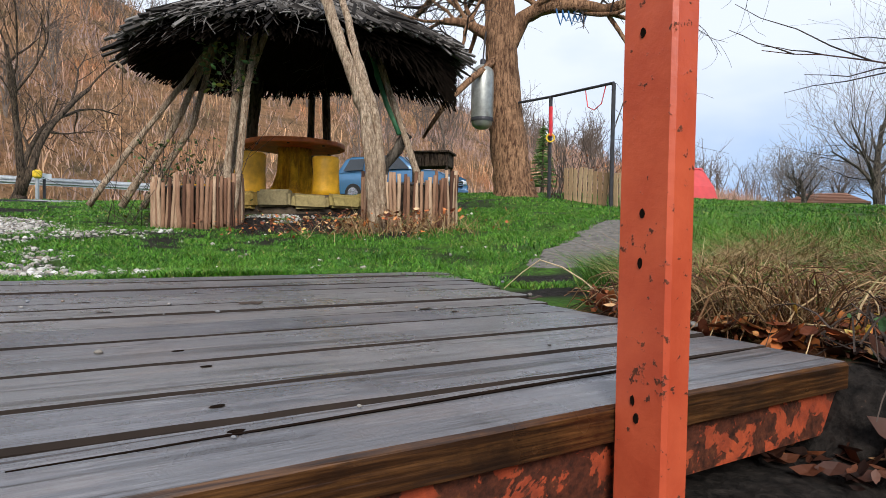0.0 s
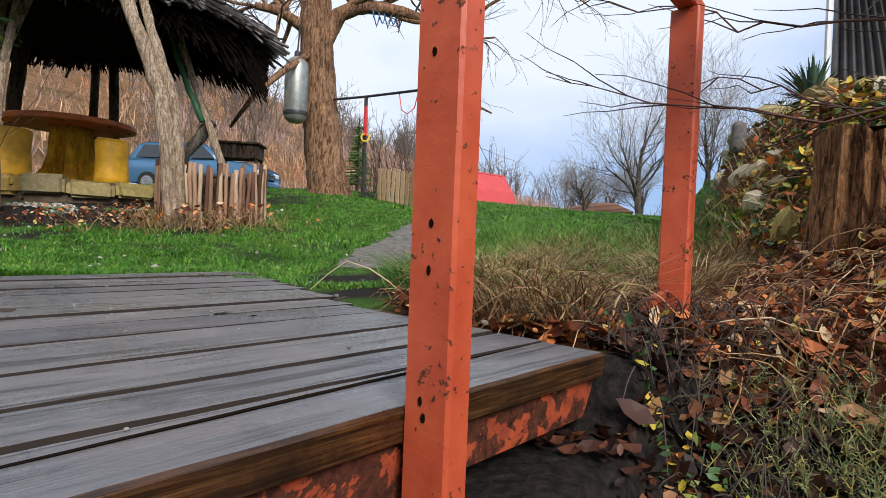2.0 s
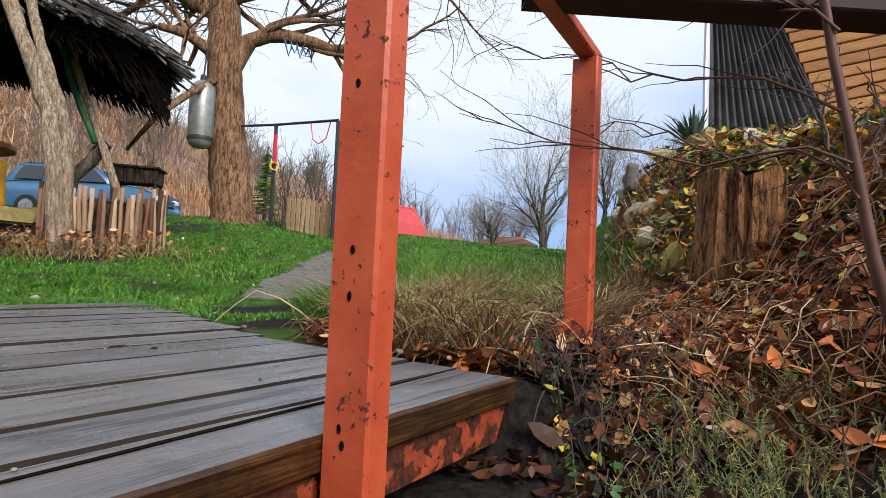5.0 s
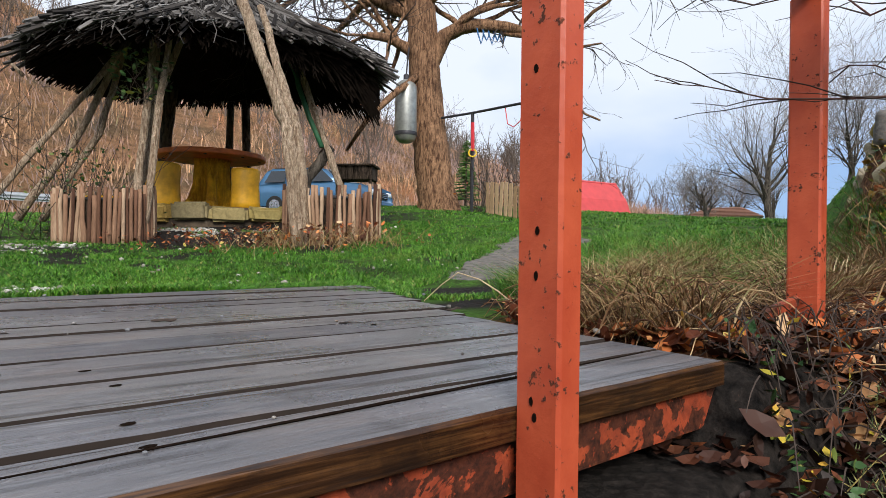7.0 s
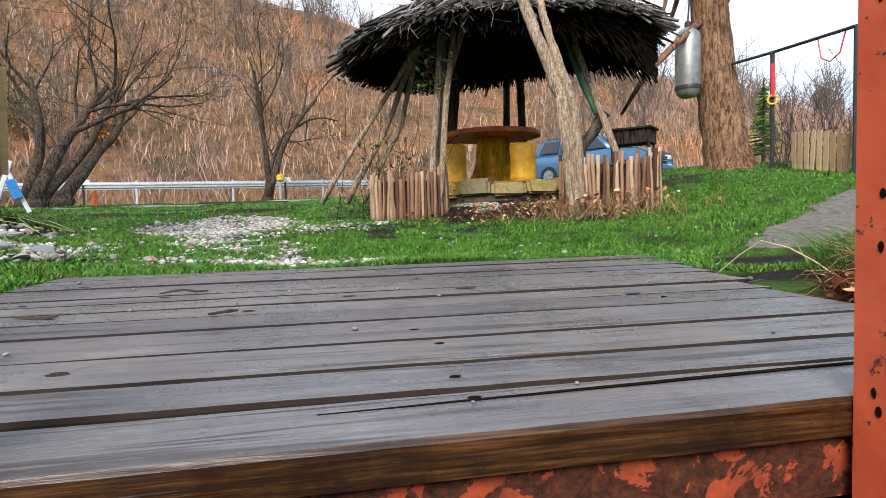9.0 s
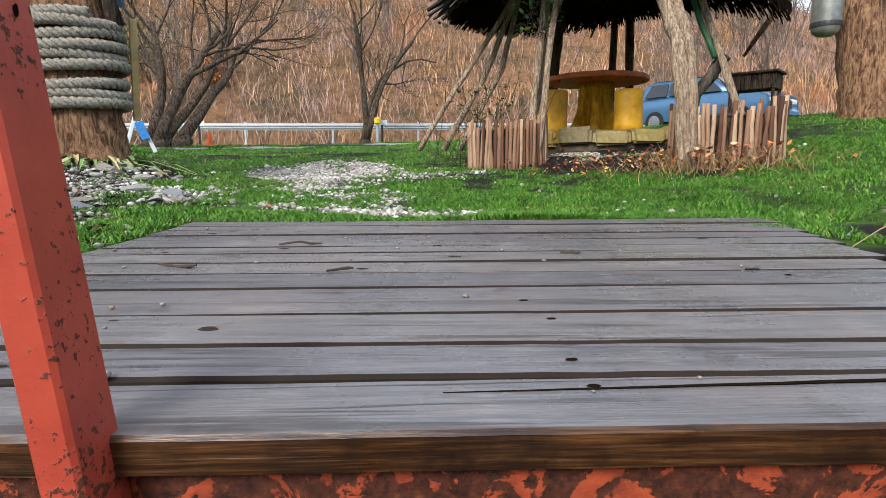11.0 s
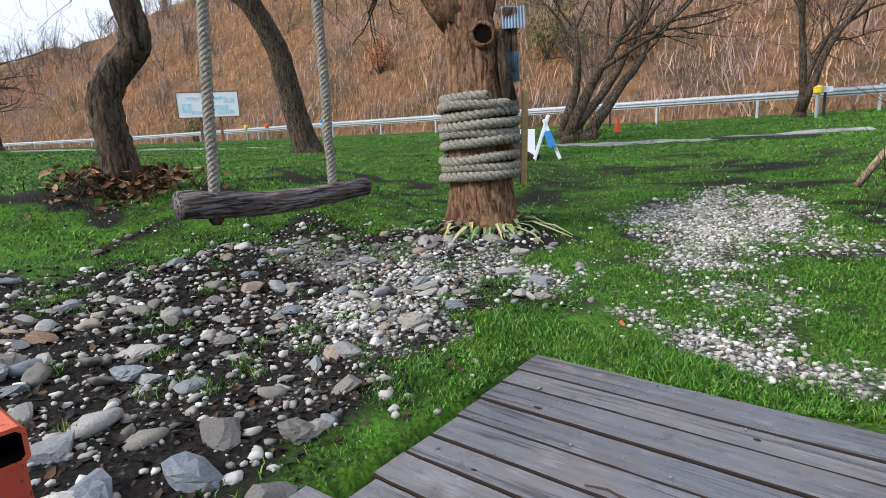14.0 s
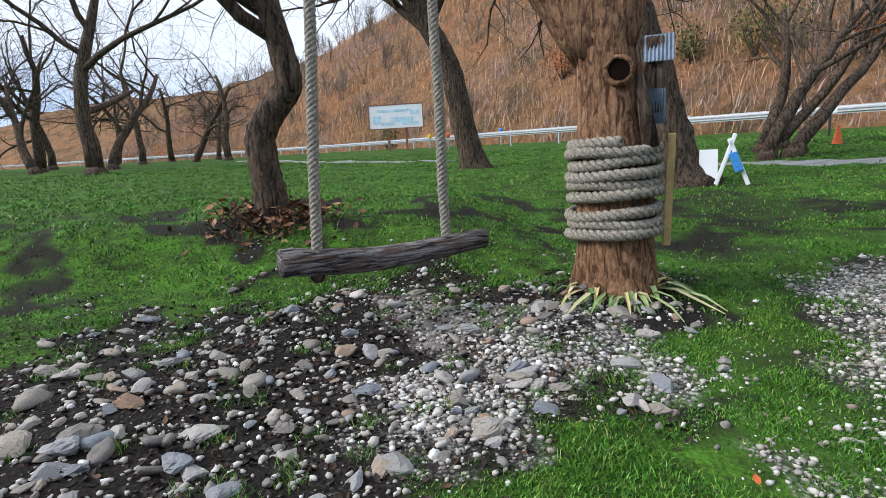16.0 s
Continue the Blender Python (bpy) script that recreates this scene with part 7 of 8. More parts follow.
def build_stones():
    rng = np.random.default_rng(131)
    meshes = [rock_mesh("stone", 700 + i, STONE, 11, 7, 0.22 + 0.22 * rng.random(), 0.22, i < 4, 2 if i < 3 else 7) for i in range(16)]

    def put(x, y, s, k=None, turn=None):
        o = tagged(new("stone", meshes[k if k is not None else rng.integers(16)]), "worn grey river stone bedded in dark soil", "stone", "river stones")
        o.matrix_basis = Matrix.Translation((x, y, gz(x, y) + s * 0.13)) @ Euler((rng.normal(0, 0.18), rng.normal(0, 0.18), turn if turn is not None else rng.random() * 6.28)).to_matrix().to_4x4() @ Matrix.Diagonal((s, s, s, 1))

    for x, y, s in [(-2.86, -0.39, 0.095), (-2.84, -0.2, 0.095), (-2.85, -0.74, 0.085), (-3.11, -0.7, 0.08), (-3.67, 2.5, 0.055), (-3.75, 2.55, 0.05), (-2.95, 0.91, 0.06), (-4.33, 2.12, 0.11), (-4.47, 2.25, 0.085), (-4.45, 2.38, 0.085), (-4.55, 2.2, 0.07), (-4.05, 2.2, 0.085),
                    (-4.5, 2.55, 0.06), (-4.42, 2.62, 0.05), (-4.35, -0.35, 0.07), (-4.5, 0.2, 0.085), (-4.2, 0.5, 0.075), (-4.0, 0.0, 0.075), (-3.9, 0.2, 0.07), (-3.2, 0.1, 0.085), (-2.9, -0.3, 0.10), (-3.0, -0.9, 0.095), (-3.5, -1.4, 0.11), (-3.9, -1.6, 0.09), (-3.25, 1.25, 0.065), (-3.35, 1.05, 0.06)]:
        put(x, y, s * 1.05)
    n = 0
    while n < 270:
        x, y = rng.uniform(-5.6, -1.6), rng.uniform(-2.1, 2.7)
        u, v = to_uv(x, y)
        soil, silt, chips, lit = land_masks(x, y)
        if u > DECK_U0 - 0.06 and v > 0.4 or rng.random() > max(soil * 0.9, chips * 0.25) - 0.1 or y > 2.1 and x < -4.4:
            continue
        put(x, y, (0.036 + 0.075 * rng.random() ** 1.6) * (1.25 if x > -3.3 else 1.0))
        n += 1
    # cobbles and gravel: loose masses
    cobbles(rng)
    base = rock_mesh("pebble_form", 777, PEBBLE, 6, 3, 0.5, 0.25, False, 3)
    bv = np.array([v.co[:] for v in base.vertices])
    bt = []
    for p in base.polygons:
        q = list(p.vertices)
        bt += [(q[0], q[i], q[i + 1]) for i in range(1, len(q) - 1)]
    bt = np.array(bt)
    bpy.data.meshes.remove(base)
    N = 170000
    x, y = rng.uniform(-6.5, 0.5, N), rng.uniform(-2.4, 6.6, N)
    soil, silt, chips, lit = land_masks(x, y)
    u, v = to_uv(x, y)
    pr = np.maximum.reduce([np.clip(chips * 1.25 - 0.22, 0, 1), soil * 0.09 * (y < 3), silt * 0.4]) + 0.004
    pr *= 0.45 + 1.1 * patch_noise(x * 2.2, y * 2.2) ** 1.5
    pr = np.where((u > DECK_U0 - 0.02) & (v > 0.4) & (v < DECK_V1 + 0.02), 0, pr)
    keep = rng.random(N) < pr
    x, y = x[keep], y[keep]
    n = len(x)
    s = 0.007 + 0.024 * rng.random(n) ** 2.4
    a = rng.random(n) * 6.28
    ca, sa = np.cos(a), np.sin(a)
    P = bv[None] * s[:, None, None] * (0.7 + 0.6 * rng.random((n, 1, 3)))
    R = np.stack([P[..., 0] * ca[:, None] - P[..., 1] * sa[:, None], P[..., 0] * sa[:, None] + P[..., 1] * ca[:, None], P[..., 2]], -1)
    R += np.stack([x, y, ground_z(x, y) + s * 0.2], -1)[:, None]
    T = bt[None] + (np.arange(n) * len(bv))[:, None, None]
    bulk("gravel", R.reshape(-1, 3), T.reshape(-1, 3), PEBBLE, "pale washed gravel and stone chips", "gravel")
    # grass tufts and dark rotten leaves between the stones
    tx, ty = rng.uniform(-5.6, -2.3, 80), rng.uniform(-1.8, 2.6, 80)
    k = rng.integers(0, 80, 5000)
    x, y = tx[k] + rng.normal(0, 0.045, 5000), ty[k] + rng.normal(0, 0.045, 5000)
    keep = (to_uv(x, y)[0] < DECK_U0 - 0.03) & (np.hypot(x - RT[0], y - RT[1]) > 0.4)
    x, y = x[keep], y[keep]
    V, T = blades(len(x), rng, np.c_[x, y, ground_z(x, y)], 0.02 + 0.04 * rng.random(len(x)), 0.003 + 0.002 * rng.random(len(x)), 0.6 + 0.6 * rng.random(len(x)))
    bulk("grass_tufts", V, T, GRASS, "small grass tufts growing between the stones", "grass")
    b = Buf()
    for i in range(9000):
        x, y = rng.uniform(-6.0, -1.4), rng.uniform(-2.3, 2.2)
        if to_uv(x, y)[0] > DECK_U0 - 0.05 or rng.random() > land_masks(x, y)[0]:
            continue
        add_leaf(b, (x, y, gz(x, y) + 0.004), 0.012 + 0.022 * rng.random(), rng, 0.9)
    tagged(part("rotten_leaves", b, mat_leafy("rotten_leaf", [(0, (0.008, 0.006, 0.005)), (0.8, (0.03, 0.02, 0.015)), (1, (0.09, 0.045, 0.02))], 0.7)), "dark rotten leaves and clods between the stones", "leaves", kind="stuff")
    # bits that lie on the deck
    small = [rock_mesh("pebble", 750 + i, STONE, 7, 4, 0.5, 0.15) for i in range(3)]
    for x, y, s in [(0.233, 2.059, 0.014), (0.584, 1.46, 0.015), (-0.733, 0.298, 0.012), (-1.3, 1.0, 0.008), (-1.75, 1.35, 0.008), (-2.2, 1.45, 0.012), (-0.35, 2.95, 0.014), (-1.4, 2.4, 0.01), (-0.9, 1.9, 0.007), (-1.9, 0.9, 0.009), (-0.6, 2.3, 0.009), (-1.55, 0.75, 0.008), (0.15, 2.6, 0.012)]:
        o = tagged(new("pebble", small[int(s * 1000) % 3]), "small pale pebble lying on the deck", "pebble", "pebbles on the deck")
        o.matrix_basis = Matrix.Translation((x, y, s * 0.45)) @ Euler((0, 0, x * 9)).to_matrix().to_4x4() @ Matrix.Diagonal((s, s, s, 1))
    for i in range(70):
        u, v = rng.uniform(-1.18, 1.1), 2.75 - 2.2 * rng.random() ** 1.7
        x, y, _ = uv(u, v)
        s = 0.003 + 0.006 * rng.random() ** 2
        o = tagged(new("pebble", small[i % 3]), "small pale pebble lying on the deck", "pebble", "pebbles on the deck")
        o.matrix_basis = Matrix.Translation((x, y, s * 0.4)) @ Euler((0, 0, i)).to_matrix().to_4x4() @ Matrix.Diagonal((s, s, s, 1))
    for p, q in (((-1.52, 1.27), (-1.40, 1.36)), ((-1.02, 1.0), (-0.98, 1.06)), ((-1.5, 0.82), (-1.38, 0.86)), ((-0.62, 1.62), (-0.56, 1.64)), ((0.22, 1.96), (0.27, 1.99))):
        b = tube(Buf(), wander((p[0], p[1], 0.006), (q[0], q[1], 0.008), 5, 0.003, rng), (0.003, 0.004, 0.004, 0.005, 0.003), 5)
        tagged(part("twig", b, TWIG), "short dark twig lying on the deck", "twig", "twigs on the deck")


build_stones()


# ---- the bank: stump, stones, dry grass, leaves ----
def build_stump():
    rng = np.random.default_rng(141)
    x, y = 2.12, 1.72
    s = thing("tree_stump", "cracked brown tree stump standing on the bank", "stump", at=Matrix.Translation((x, y, gz(x, y) - 0.11)) @ Matrix.Diagonal((0.92, 0.92, 1, 1)))
    b = Buf()
    n, rings = 40, 9
    ph = rng.random(6) * 6.28
    V = []
    for i in range(rings):
        z = 0.45 * i / (rings - 1)
        for j in range(n):
            a = 2 * np.pi * j / n
            fl = 0.012 * np.sin(9 * a + ph[0]) + 0.01 * np.sin(14 * a + ph[1]) + 0.015 * np.sin(3 * a + ph[2]) - (0.022 if j % 5 == 0 else 0)
            r = 0.168 + fl + 0.03 * (1 - i / (rings - 1)) ** 2
            V.append((r * np.cos(a), r * np.sin(a), z + (0.02 * np.sin(4 * a + ph[3]) + rng.normal(0, 0.006) if i == rings - 1 else 0)))
    V.append((0, 0, 0.43))
    F = [(i * n + j, i * n + (j + 1) % n, (i + 1) * n + (j + 1) % n, (i + 1) * n + j) for i in range(rings - 1) for j in range(n)]
    b.add(V, F)
    part("bole", b, mat_bark("stump_bark", (0.06, 0.022, 0.01), (0.60, 0.30, 0.13), 2.2), s)
    b = Buf()
    top = [(V[(rings - 1) * n + j][0] * 0.99, V[(rings - 1) * n + j][1] * 0.99, 0.445) for j in range(n)] + [(0, 0, 0.435)]
    b.add(top, [(j, (j + 1) % n, n) for j in range(n)])
    part("cut_face", b, mat_simple("cut_wood", (0.16, 0.09, 0.045), 0.9, 0, 0.5, 30), s)
    o = thing("stone_figure", "small grey stone garden figure on the bank", "statue", at=Matrix.Translation((2.97, 3.37, gz(2.97, 3.37) - 0.01)) @ Matrix.Diagonal((0.9, 0.9, 0.85, 1)))
    b = Buf()
    lathe(b, [(0.055, 0), (0.06, 0.04), (0.058, 0.12), (0.048, 0.17), (0.052, 0.205), (0.045, 0.24), (0.02, 0.255)], 14, (0, 0, 0), 0.08, rng)
    part("figure", b, mat_simple("grey_stone", (0.13, 0.12, 0.11), 0.9, 0, 0.4, 40, 0.4), o, smooth=True)
    yx, yy = 3.42, 3.23
    yu = thing("yucca", "spiky grey-green yucca on the bank top", "plant", at=Matrix.Translation((yx, yy, gz(yx, yy) - 0.02)))
    b = Buf()
    for i in range(70):
        a, e = rng.random() * 6.28, 0.25 + 1.2 * rng.random()
        L = 0.22 + 0.12 * rng.random()
        d = np.array((np.cos(a) * np.cos(e), np.sin(a) * np.cos(e), np.sin(e)))
        sd = np.array((-np.sin(a), np.cos(a), 0)) * 0.011
        p0, p1, p2 = d * 0.02, d * L * 0.6 + (0, 0, 0.01), d * L
        V = [p0 - sd * 0.7, p0 + (0, 0, -0.004), p0 + sd * 0.7, p1 - sd, p1 + (0, 0, -0.005), p1 + sd, p2]
        b.add(V, [(0, 1, 4, 3), (1, 2, 5, 4), (3, 4, 6), (4, 5, 6)])
    part("foliage", b, mat_leafy("yucca_leaf", [(0, (0.03, 0.07, 0.045)), (1, (0.09, 0.15, 0.09))], 0.5), yu)


build_stump()


def build_bank_stones():
    rng = np.random.default_rng(151)
    meshes = [rock_mesh("bank_stone", 820 + i, MOSS_STONE, 8, 5, 0.6, 0.3, False) for i in range(8)]
    n = 0
    while n < 280:
        x, y = rng.uniform(1.9, 5.6), rng.uniform(1.6, 5.2)
        q = float(bank_rise(x, y))
        if q < 0.15 or y < 1.2 + 0.2 * x or np.hypot(x - 2.12, y - 1.72) < 0.32:
            continue
        if rng.random() > 0.2 + 0.8 * smooth01(0.3, 0.6, q):
            continue
        s = 0.03 + 0.075 * rng.random() ** 1.8
        o = tagged(new("bank_stone", meshes[rng.integers(8)]), "rough mossy yellow-grey stone on the bank", "stone", "stones on the bank")
        o.matrix_basis = Matrix.Translation((x, y, gz(x, y) + s * 0.2)) @ Euler((rng.normal(0, 0.4), rng.normal(0, 0.4), rng.random() * 6.28)).to_matrix().to_4x4() @ Matrix.Diagonal((s, s, s, 1))
        n += 1
    for x, y, s in ((4.55, 3.1, 0.3), (4.0, 2.75, 0.2), (1.62, 0.62, 0.16)):
        o = tagged(new("bank_stone", meshes[3]), "large pale rock lying on the bank", "stone", "stones on the bank")
        o.matrix_basis = Matrix.Translation((x, y, gz(x, y) + s * 0.1)) @ Euler((0.1, 0.1, x)).to_matrix().to_4x4() @ Matrix.Diagonal((s, s, s * 0.7, 1))


build_bank_stones()


def build_bank_litter():
    rng = np.random.default_rng(161)
    # long dry grass beside the deck
    N = 42000
    u = 1.36 + np.abs(rng.normal(0, 1.25, N))
    v = 0.66 + rng.random(N) * (0.42 * u - 0.11)
    x, y = u * UX - v * UY, u * UY + v * UX
    keep = (u < 5.2) & (np.hypot(x - 1.0, y - 1.45) > 0.12)
    x, y = x[keep], y[keep]
    n = len(x)
    tuft = patch_noise(x * 2.6, y * 2.6)
    k = rng.random(n) < 0.25 + 0.75 * tuft
    x, y, tuft = x[k], y[k], tuft[k]
    n = len(x)
    h = (0.05 + 0.19 * rng.random(n) ** 1.8) * (0.5 + 0.9 * tuft)
    V, T = blades(n, rng, np.c_[x, y, ground_z(x, y) - 0.005], h, 0.0022 + 0.0026 * rng.random(n), 0.5 + 1.5 * rng.random(n), 1.6)
    bulk("dry_grass", V, T, STRAW, "long matted straw-coloured grass beside the deck", "dry grass")
    # thin green grass mixed in
    N = 42000
    u = 1.45 + np.abs(rng.normal(0, 1.6, N))
    v = 0.8 + rng.random(N) * 0.55 * u
    keep = (u > 1.42 + 0.4 * (v - 0.8)) & (v > 0.8) & (bank_rise(u * UX - v * UY, u * UY + v * UX) < 0.3)
    x, y = (u * UX - v * UY)[keep], (u * UY + v * UX)[keep]
    n = len(x)
    V, T = blades(n, rng, np.c_[x, y, ground_z(x, y)], 0.05 + 0.15 * rng.random(n) ** 1.5, 0.003 + 0.002 * rng.random(n), 0.5 + 0.9 * rng.random(n))
    bulk("rough_grass", V, T, GRASS, "rough green grass growing through the straw", "grass")

    def spot():
        while True:
            x, y = (rng.uniform(0.35, 4.2), rng.uniform(-0.9, 3.2)) if rng.random() < 0.45 else (rng.uniform(0.4, 2.3), rng.uniform(-0.1, 2.0))
            u, v = to_uv(x, y)
            if (u > 1.30 or v < 0.42) and land_masks(x, y)[3] > 0.4 and np.hypot(x - 0.1, y) > 0.45 and (v > 0.40 or u > 1.5 or rng.random() < 0.12):
                return x, y
    b = Buf()
    for i in range(10500):
        x, y = spot()
        add_leaf(b, (x, y, gz(x, y) + 0.004 + 0.055 * rng.random()), 0.009 + 0.036 * rng.random() ** 2.4, rng, 1.3)
    tagged(part("fallen_leaves", b, LITTER), "curled brown and orange fallen leaves on the bank", "leaves", kind="stuff")
    # these leaves are coloured darker for the shade at the deck's corner
    b = Buf()
    for i in range(900):                     # heaped against the deck's corner
        u, v = rng.uniform(1.1, 1.75), rng.uniform(0.1, 0.85)
        if v > 0.44 and u < 1.33:
            continue
        x, y, _ = uv(u, v)
        add_leaf(b, (x, y, gz(x, y) + 0.005 + 0.04 * rng.random()), 0.012 + 0.034 * rng.random() ** 1.6, rng, 1.0)
    for i in range(110):                      # blown in under the deck's corner
        u, v = rng.uniform(1.05, 1.36), rng.uniform(0.22, 0.62)
        x, y, _ = uv(u, v)
        if gz(x, y) > -0.10 and u < 1.30:
            continue
        add_leaf(b, (x, y, gz(x, y) + 0.006 + 0.02 * rng.random()), 0.012 + 0.03 * rng.random() ** 1.6, rng, 1.0)
    tagged(part("damp_leaves", b, mat_leafy("shaded_leaf", [(0, (0.015, 0.008, 0.006)), (0.6, (0.06, 0.022, 0.012)), (0.9, (0.20, 0.065, 0.025)), (1, (0.42, 0.25, 0.11))], 0.55)), "brown leaves heaped at the corner of the deck, shade in their colour", "leaves", kind="stuff")
    b = Buf()
    for i in range(2200):
        x, y = spot()
        L = 0.08 + 0.3 * rng.random() ** 1.5
        a = rng.random() * 6.28
        x1, y1 = x + L * np.cos(a), y + L * np.sin(a)
        if to_uv(x1, y1)[1] > 0.44 and to_uv(x1, y1)[0] < 1.3:
            continue
        p = wander((x, y, gz(x, y) + 0.01 + 0.03 * rng.random()), (x1, y1, gz(x1, y1) + 0.01 + 0.05 * rng.random()), 6, L * 0.05, rng)
        p[1:5, 2] += np.array((0.6, 1.0, 1.0, 0.6)) * 0.09 * rng.random() ** 2
        tube(b, p, np.linspace(0.0022, 0.0012, 6) * (0.6 + 0.9 * rng.random()), 4, False)
    for i in range(1500):                     # long bent stalks through the straw
        u = 1.38 + abs(rng.normal(0, 1.0))
        v = 0.66 + rng.random() * (0.42 * u - 0.11)
        x, y, _ = uv(u, v)
        L = 0.10 + 0.22 * rng.random()
        a = rng.random() * 6.28
        x1, y1 = x + L * np.cos(a), y + L * np.sin(a)
        if to_uv(x1, y1)[0] < 1.22 or np.hypot(x - 1.0, y - 1.45) < 0.12:
            continue
        z0, top = gz(x, y), 0.04 + 0.13 * rng.random()
        p = [(x + (x1 - x) * t, y + (y1 - y) * t, z0 + top * np.sin(np.pi * min(1, 0.15 + 0.85 * t)) + rng.normal(0, 0.004)) for t in np.linspace(0, 1, 7)]
        tube(b, p, np.linspace(0.0021, 0.0010, 7), 3, False)
    tagged(part("dead_stalks", b, STALK), "tangled dead stalks and vines over the leaves", "stalks", kind="stuff")
    b = Buf()
    for i in range(300):                     # roots and stalks that hang over the pit at the deck's corner
        u, v = rng.uniform(1.28, 1.95), rng.uniform(0.16, 0.62)
        x, y, _ = uv(u, v)
        L, a = 0.06 + 0.16 * rng.random(), rng.random() * 6.28
        z0, top = gz(x, y), 0.02 + 0.09 * rng.random()
        p = [(x + L * np.cos(a) * t, y + L * np.sin(a) * t, z0 + top * np.sin(np.pi * (0.1 + 0.9 * t)) + rng.normal(0, 0.004)) for t in np.linspace(0, 1, 6)]
        if any(to_uv(q[0], q[1])[0] < 1.29 and to_uv(q[0], q[1])[1] > 0.46 for q in p):
            continue
        tube(b, p, np.linspace(0.0024, 0.0010, 6), 3, False)
    tagged(part("corner_stalks", b, TWIG), "dead stalks and roots over the dark pit by the deck", "stalks", kind="stuff")
    # ivy and low grey-green herbs
    b = Buf()
    for i in range(220):
        u, v = 1.24 + abs(rng.normal(0, 0.12)), 0.36 + rng.normal(0, 0.12)
        x, y, _ = uv(u, v)
        if v > 0.43 and u < 1.32:
            continue
        add_leaf(b, (x, y, gz(x, y) + 0.01 + 0.08 * rng.random()), 0.008 + 0.010 * rng.random(), rng)
    for i in range(1500):
        x, y = rng.normal(2.5, 0.5), rng.normal(2.4, 0.5)
        if np.hypot(x - 2.12, y - 1.72) < 0.26 or bank_rise(x, y) < 0.13:
            continue
        add_leaf(b, (x, y, gz(x, y) + 0.01 + 0.09 * rng.random() ** 2), 0.014 + 0.022 * rng.random(), rng)
    for i in range(900):
        x, y = rng.normal(2.75, 0.55), rng.normal(2.2, 0.6)
        if np.hypot(x - 2.12, y - 1.72) < 0.24 or bank_rise(x, y) < 0.13:
            continue
        add_leaf(b, (x, y, gz(x, y) + 0.01 + 0.10 * rng.random() ** 2), 0.014 + 0.024 * rng.random(), rng)
    tagged(part("ivy_leaves", b, mat_leafy("ivy_leaf", [(0, (0.015, 0.045, 0.012)), (0.4, (0.05, 0.11, 0.03)), (0.62, (0.30, 0.28, 0.03)), (0.85, (0.55, 0.40, 0.04)), (1, (0.60, 0.30, 0.06))], 0.5)), "dark green and yellowing ivy leaves", "ivy", kind="stuff")
    b = Buf()
    for i in range(420):
        cx, cy, sp = ((1.25, 1.02, 0.10), (1.10, 0.98, 0.09), (1.37, 0.92, 0.11), (1.12, 0.72, 0.13))[rng.integers(4)]
        x, y = rng.normal(cx, sp), rng.normal(cy, sp)
        if to_uv(x, y)[1] > 0.38 and to_uv(x, y)[0] < 1.32 or np.hypot(x - 0.1, y) < 0.4:
            continue
        z = gz(x, y)
        d = np.array((rng.normal(0, 0.5), rng.normal(0, 0.5), 1.0)) * (0.04 + 0.07 * rng.random())
        tube(b, [(x, y, z), np.array((x, y, z)) + d], (0.0018, 0.001), 3, False)
        for k in range(12):
            p = np.array((x, y, z)) + d * (0.2 + 0.8 * k / 12)
            e = p + rng.normal(0, 0.009, 3) + (0, 0, 0.007)
            tube(b, [p, e], (0.0016, 0.0006), 3, False)
    tagged(part("herbs", b, mat_leafy("herb", [(0, (0.10, 0.13, 0.05)), (0.6, (0.22, 0.26, 0.11)), (1, (0.42, 0.32, 0.10))], 0.7)), "low feathery grey-green herbs among the leaves", "herbs", kind="stuff")
    # a leafless bush close by on the bank
    bush = thing("bare_bush", "thin leafless bush with long reddish twigs", "shrub")
    w, tw = Buf(), Buf()
    L = wander((1.50, 0.74, gz(1.50, 0.74) - 0.05), (1.34, 0.91, 1.15), 7, 0.016, rng)
    tube(w, L, np.linspace(0.016, 0.009, 7), 7, True, 0.1, rng)
    ends = [((1.40, 0.84, 0.50), (0.85, 1.75, 0.75)), ((1.39, 0.86, 0.62), (1.0, 1.9, 1.1)), ((1.40, 0.84, 0.48), (1.7, 1.3, 0.9)), ((1.38, 0.86, 0.8), (1.1, 1.5, 1.3)), ((1.38, 0.87, 0.9), (0.95, 1.35, 1.0)), ((1.42, 0.82, 0.36), (1.75, 1.05, 0.85)), ((1.41, 0.83, 0.42), (1.25, 1.6, 0.72))]
    for p, q in ends:
        k = wander(p, q, 13, 0.024, rng)
        tube(w, k, np.linspace(0.0042, 0.0012, 13), 5, False)
        for j in range(11):
            a = k[1 + j]
            e = a + (k[-1] - k[0]) * 0.22 + rng.normal(0, 0.09, 3)
            tube(tw, wander(a, e, 5, 0.008, rng), np.linspace(0.0024, 0.0009, 5), 3, False)
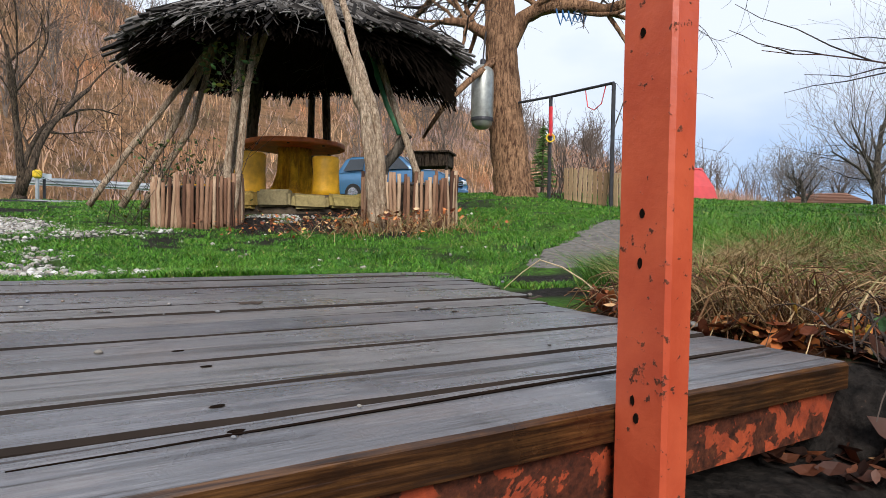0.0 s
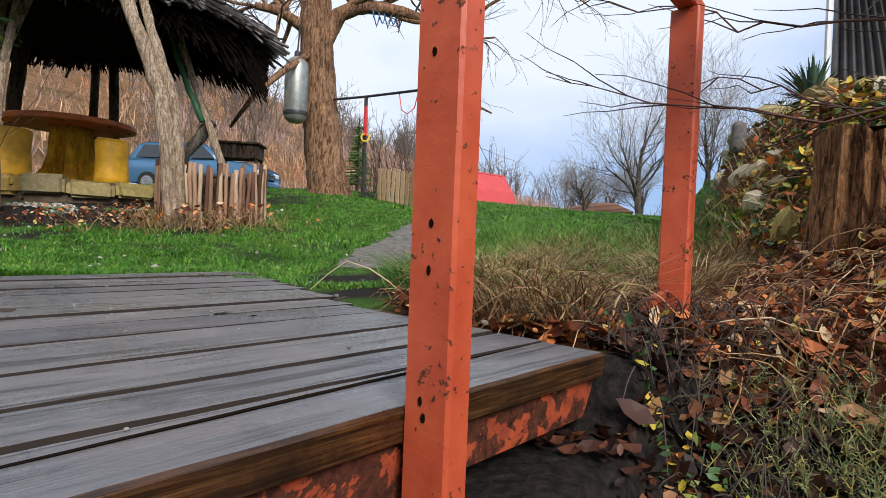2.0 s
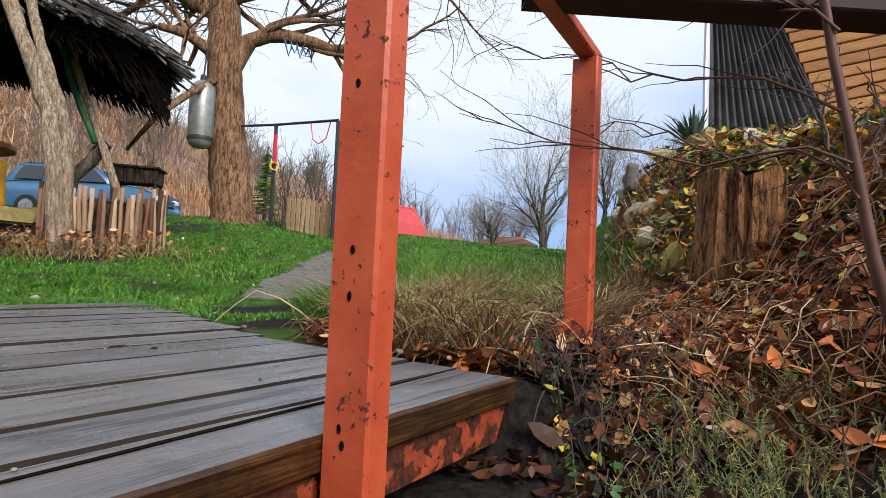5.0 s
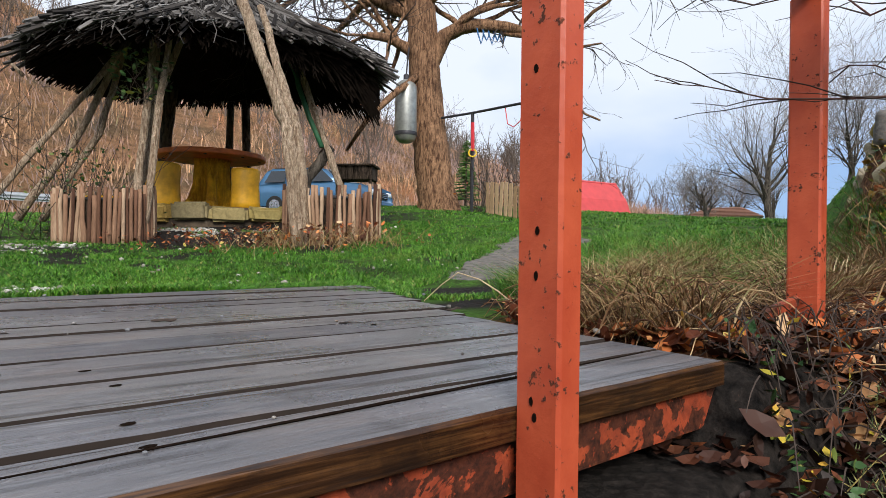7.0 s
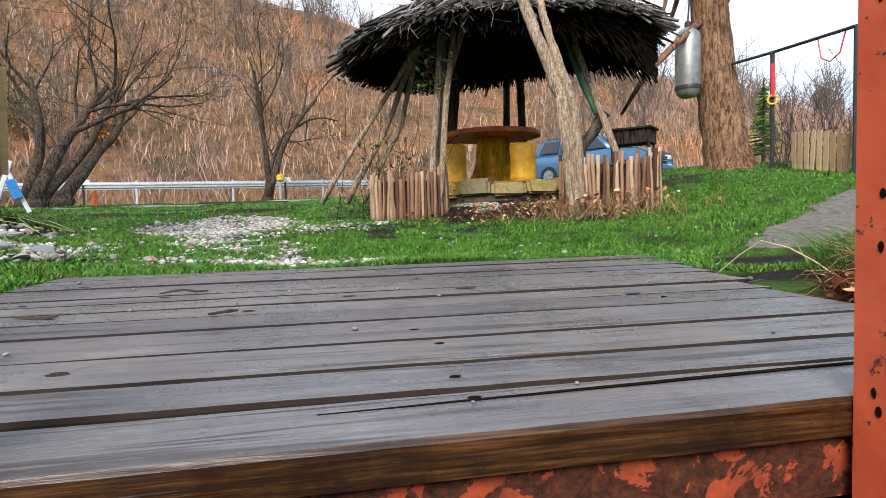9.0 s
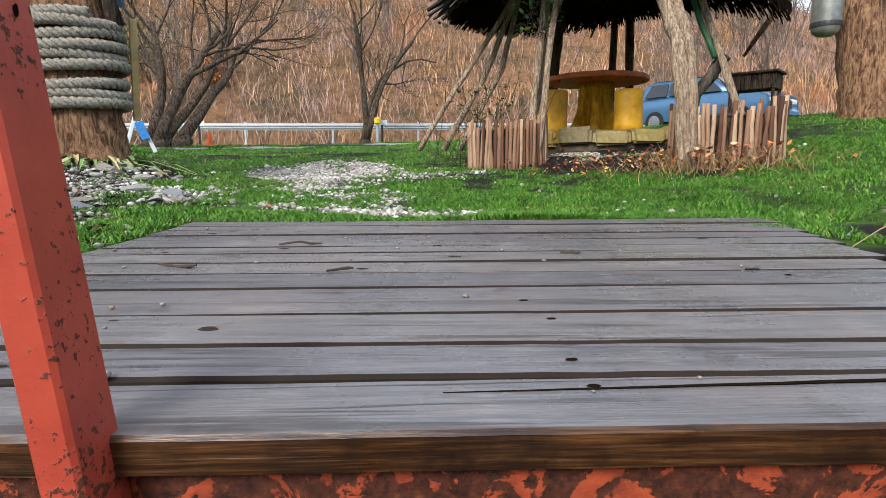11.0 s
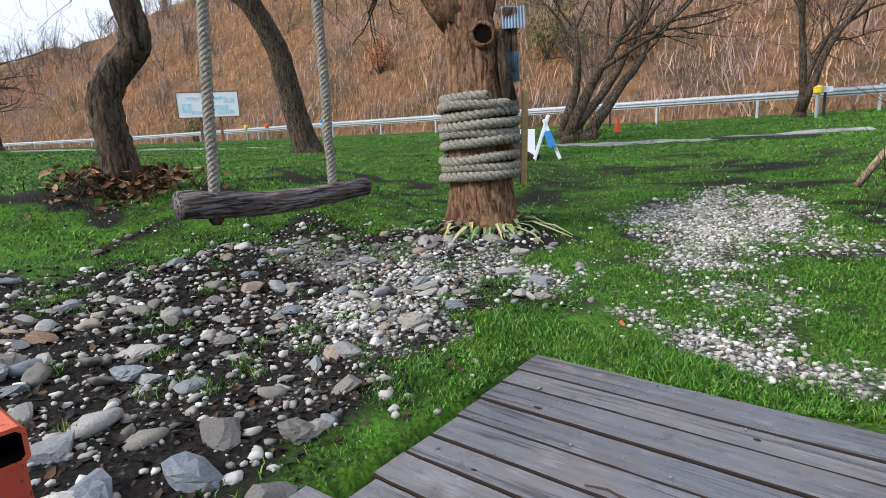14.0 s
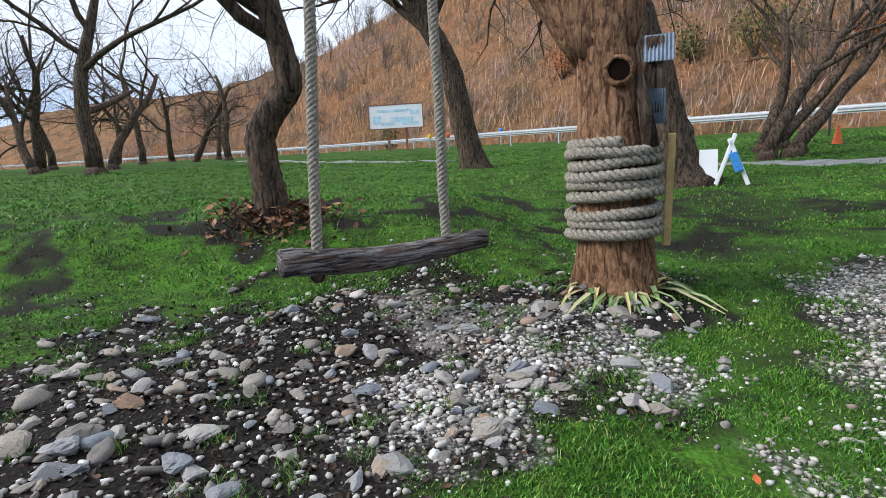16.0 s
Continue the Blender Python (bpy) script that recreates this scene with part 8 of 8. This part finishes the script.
    part("stem", w, mat_simple("red_bark", (0.11, 0.05, 0.035), 0.6), bush, smooth=True)
    tagged(part("twig_spray", tw, TWIG, bush), kind="stuff")


build_bank_litter()


# ---- pale gravel track across the lawn, and odd leaves ----
def build_track():
    for k, line in enumerate(([(-33, -11), (-27, -6.5), (-23, -2.0), (-21.5, 1.2)], [(-15.0, 6.6), (-13.3, 8.3), (-11.5, 10.4), (-9.5, 13.0)])):
        p = np.array(line, float)
        t = np.linspace(0, 3, 40)
        c = np.stack([np.interp(t, range(4), p[:, i]) for i in range(2)], 1)
        d = np.gradient(c, axis=0)
        n = np.stack([d[:, 1], -d[:, 0]], 1) / np.linalg.norm(d, axis=1)[:, None]
        V = []
        for i in range(40):
            for o, dz in ((-0.5, -0.05), (-0.4, 0.015), (0, 0.03), (0.4, 0.015), (0.5, -0.05)):
                q = c[i] + n[i] * o * (1.0 + 0.25 * np.sin(i * 1.3))
                V.append((q[0], q[1], gz(*q) + dz))
        F = [(i * 5 + j, i * 5 + j + 1, i * 5 + j + 6, i * 5 + j + 5) for i in range(39) for j in range(4)]
        tagged(part("track", Buf().add(V, F), mat_simple("pale_track", (0.24, 0.24, 0.235), 0.9, 0, 0.4, 3)), "pale gravel track crossing the lawn", "track", kind="structure")
    rng = np.random.default_rng(191)
    for x, y, s, c in [(-2.68, 2.19, 0.03, (0.55, 0.12, 0.03)), (1.40, 1.27, 0.055, (0.22, 0.20, 0.02)), (1.36, 1.22, 0.05, (0.55, 0.16, 0.03)), (1.75, 1.45, 0.04, (0.45, 0.42, 0.25)), (1.55, 1.62, 0.04, (0.40, 0.38, 0.10)), (1.85, 1.3, 0.035, (0.40, 0.42, 0.30)), (1.25, 1.75, 0.035, (0.5, 0.42, 0.05))]:
        b = Buf()
        add_leaf(b, (0, 0, 0), s, rng, 0.5)
        o = part("leaf", b, mat_simple("leaf_colour", c, 0.6, 0, 0.3, 30))
        o.matrix_basis = Matrix.Translation((x, y, gz(x, y) + 0.035))
        tagged(o, "single coloured fallen leaf lying on the ground", "leaf", "fallen leaves")


build_track()
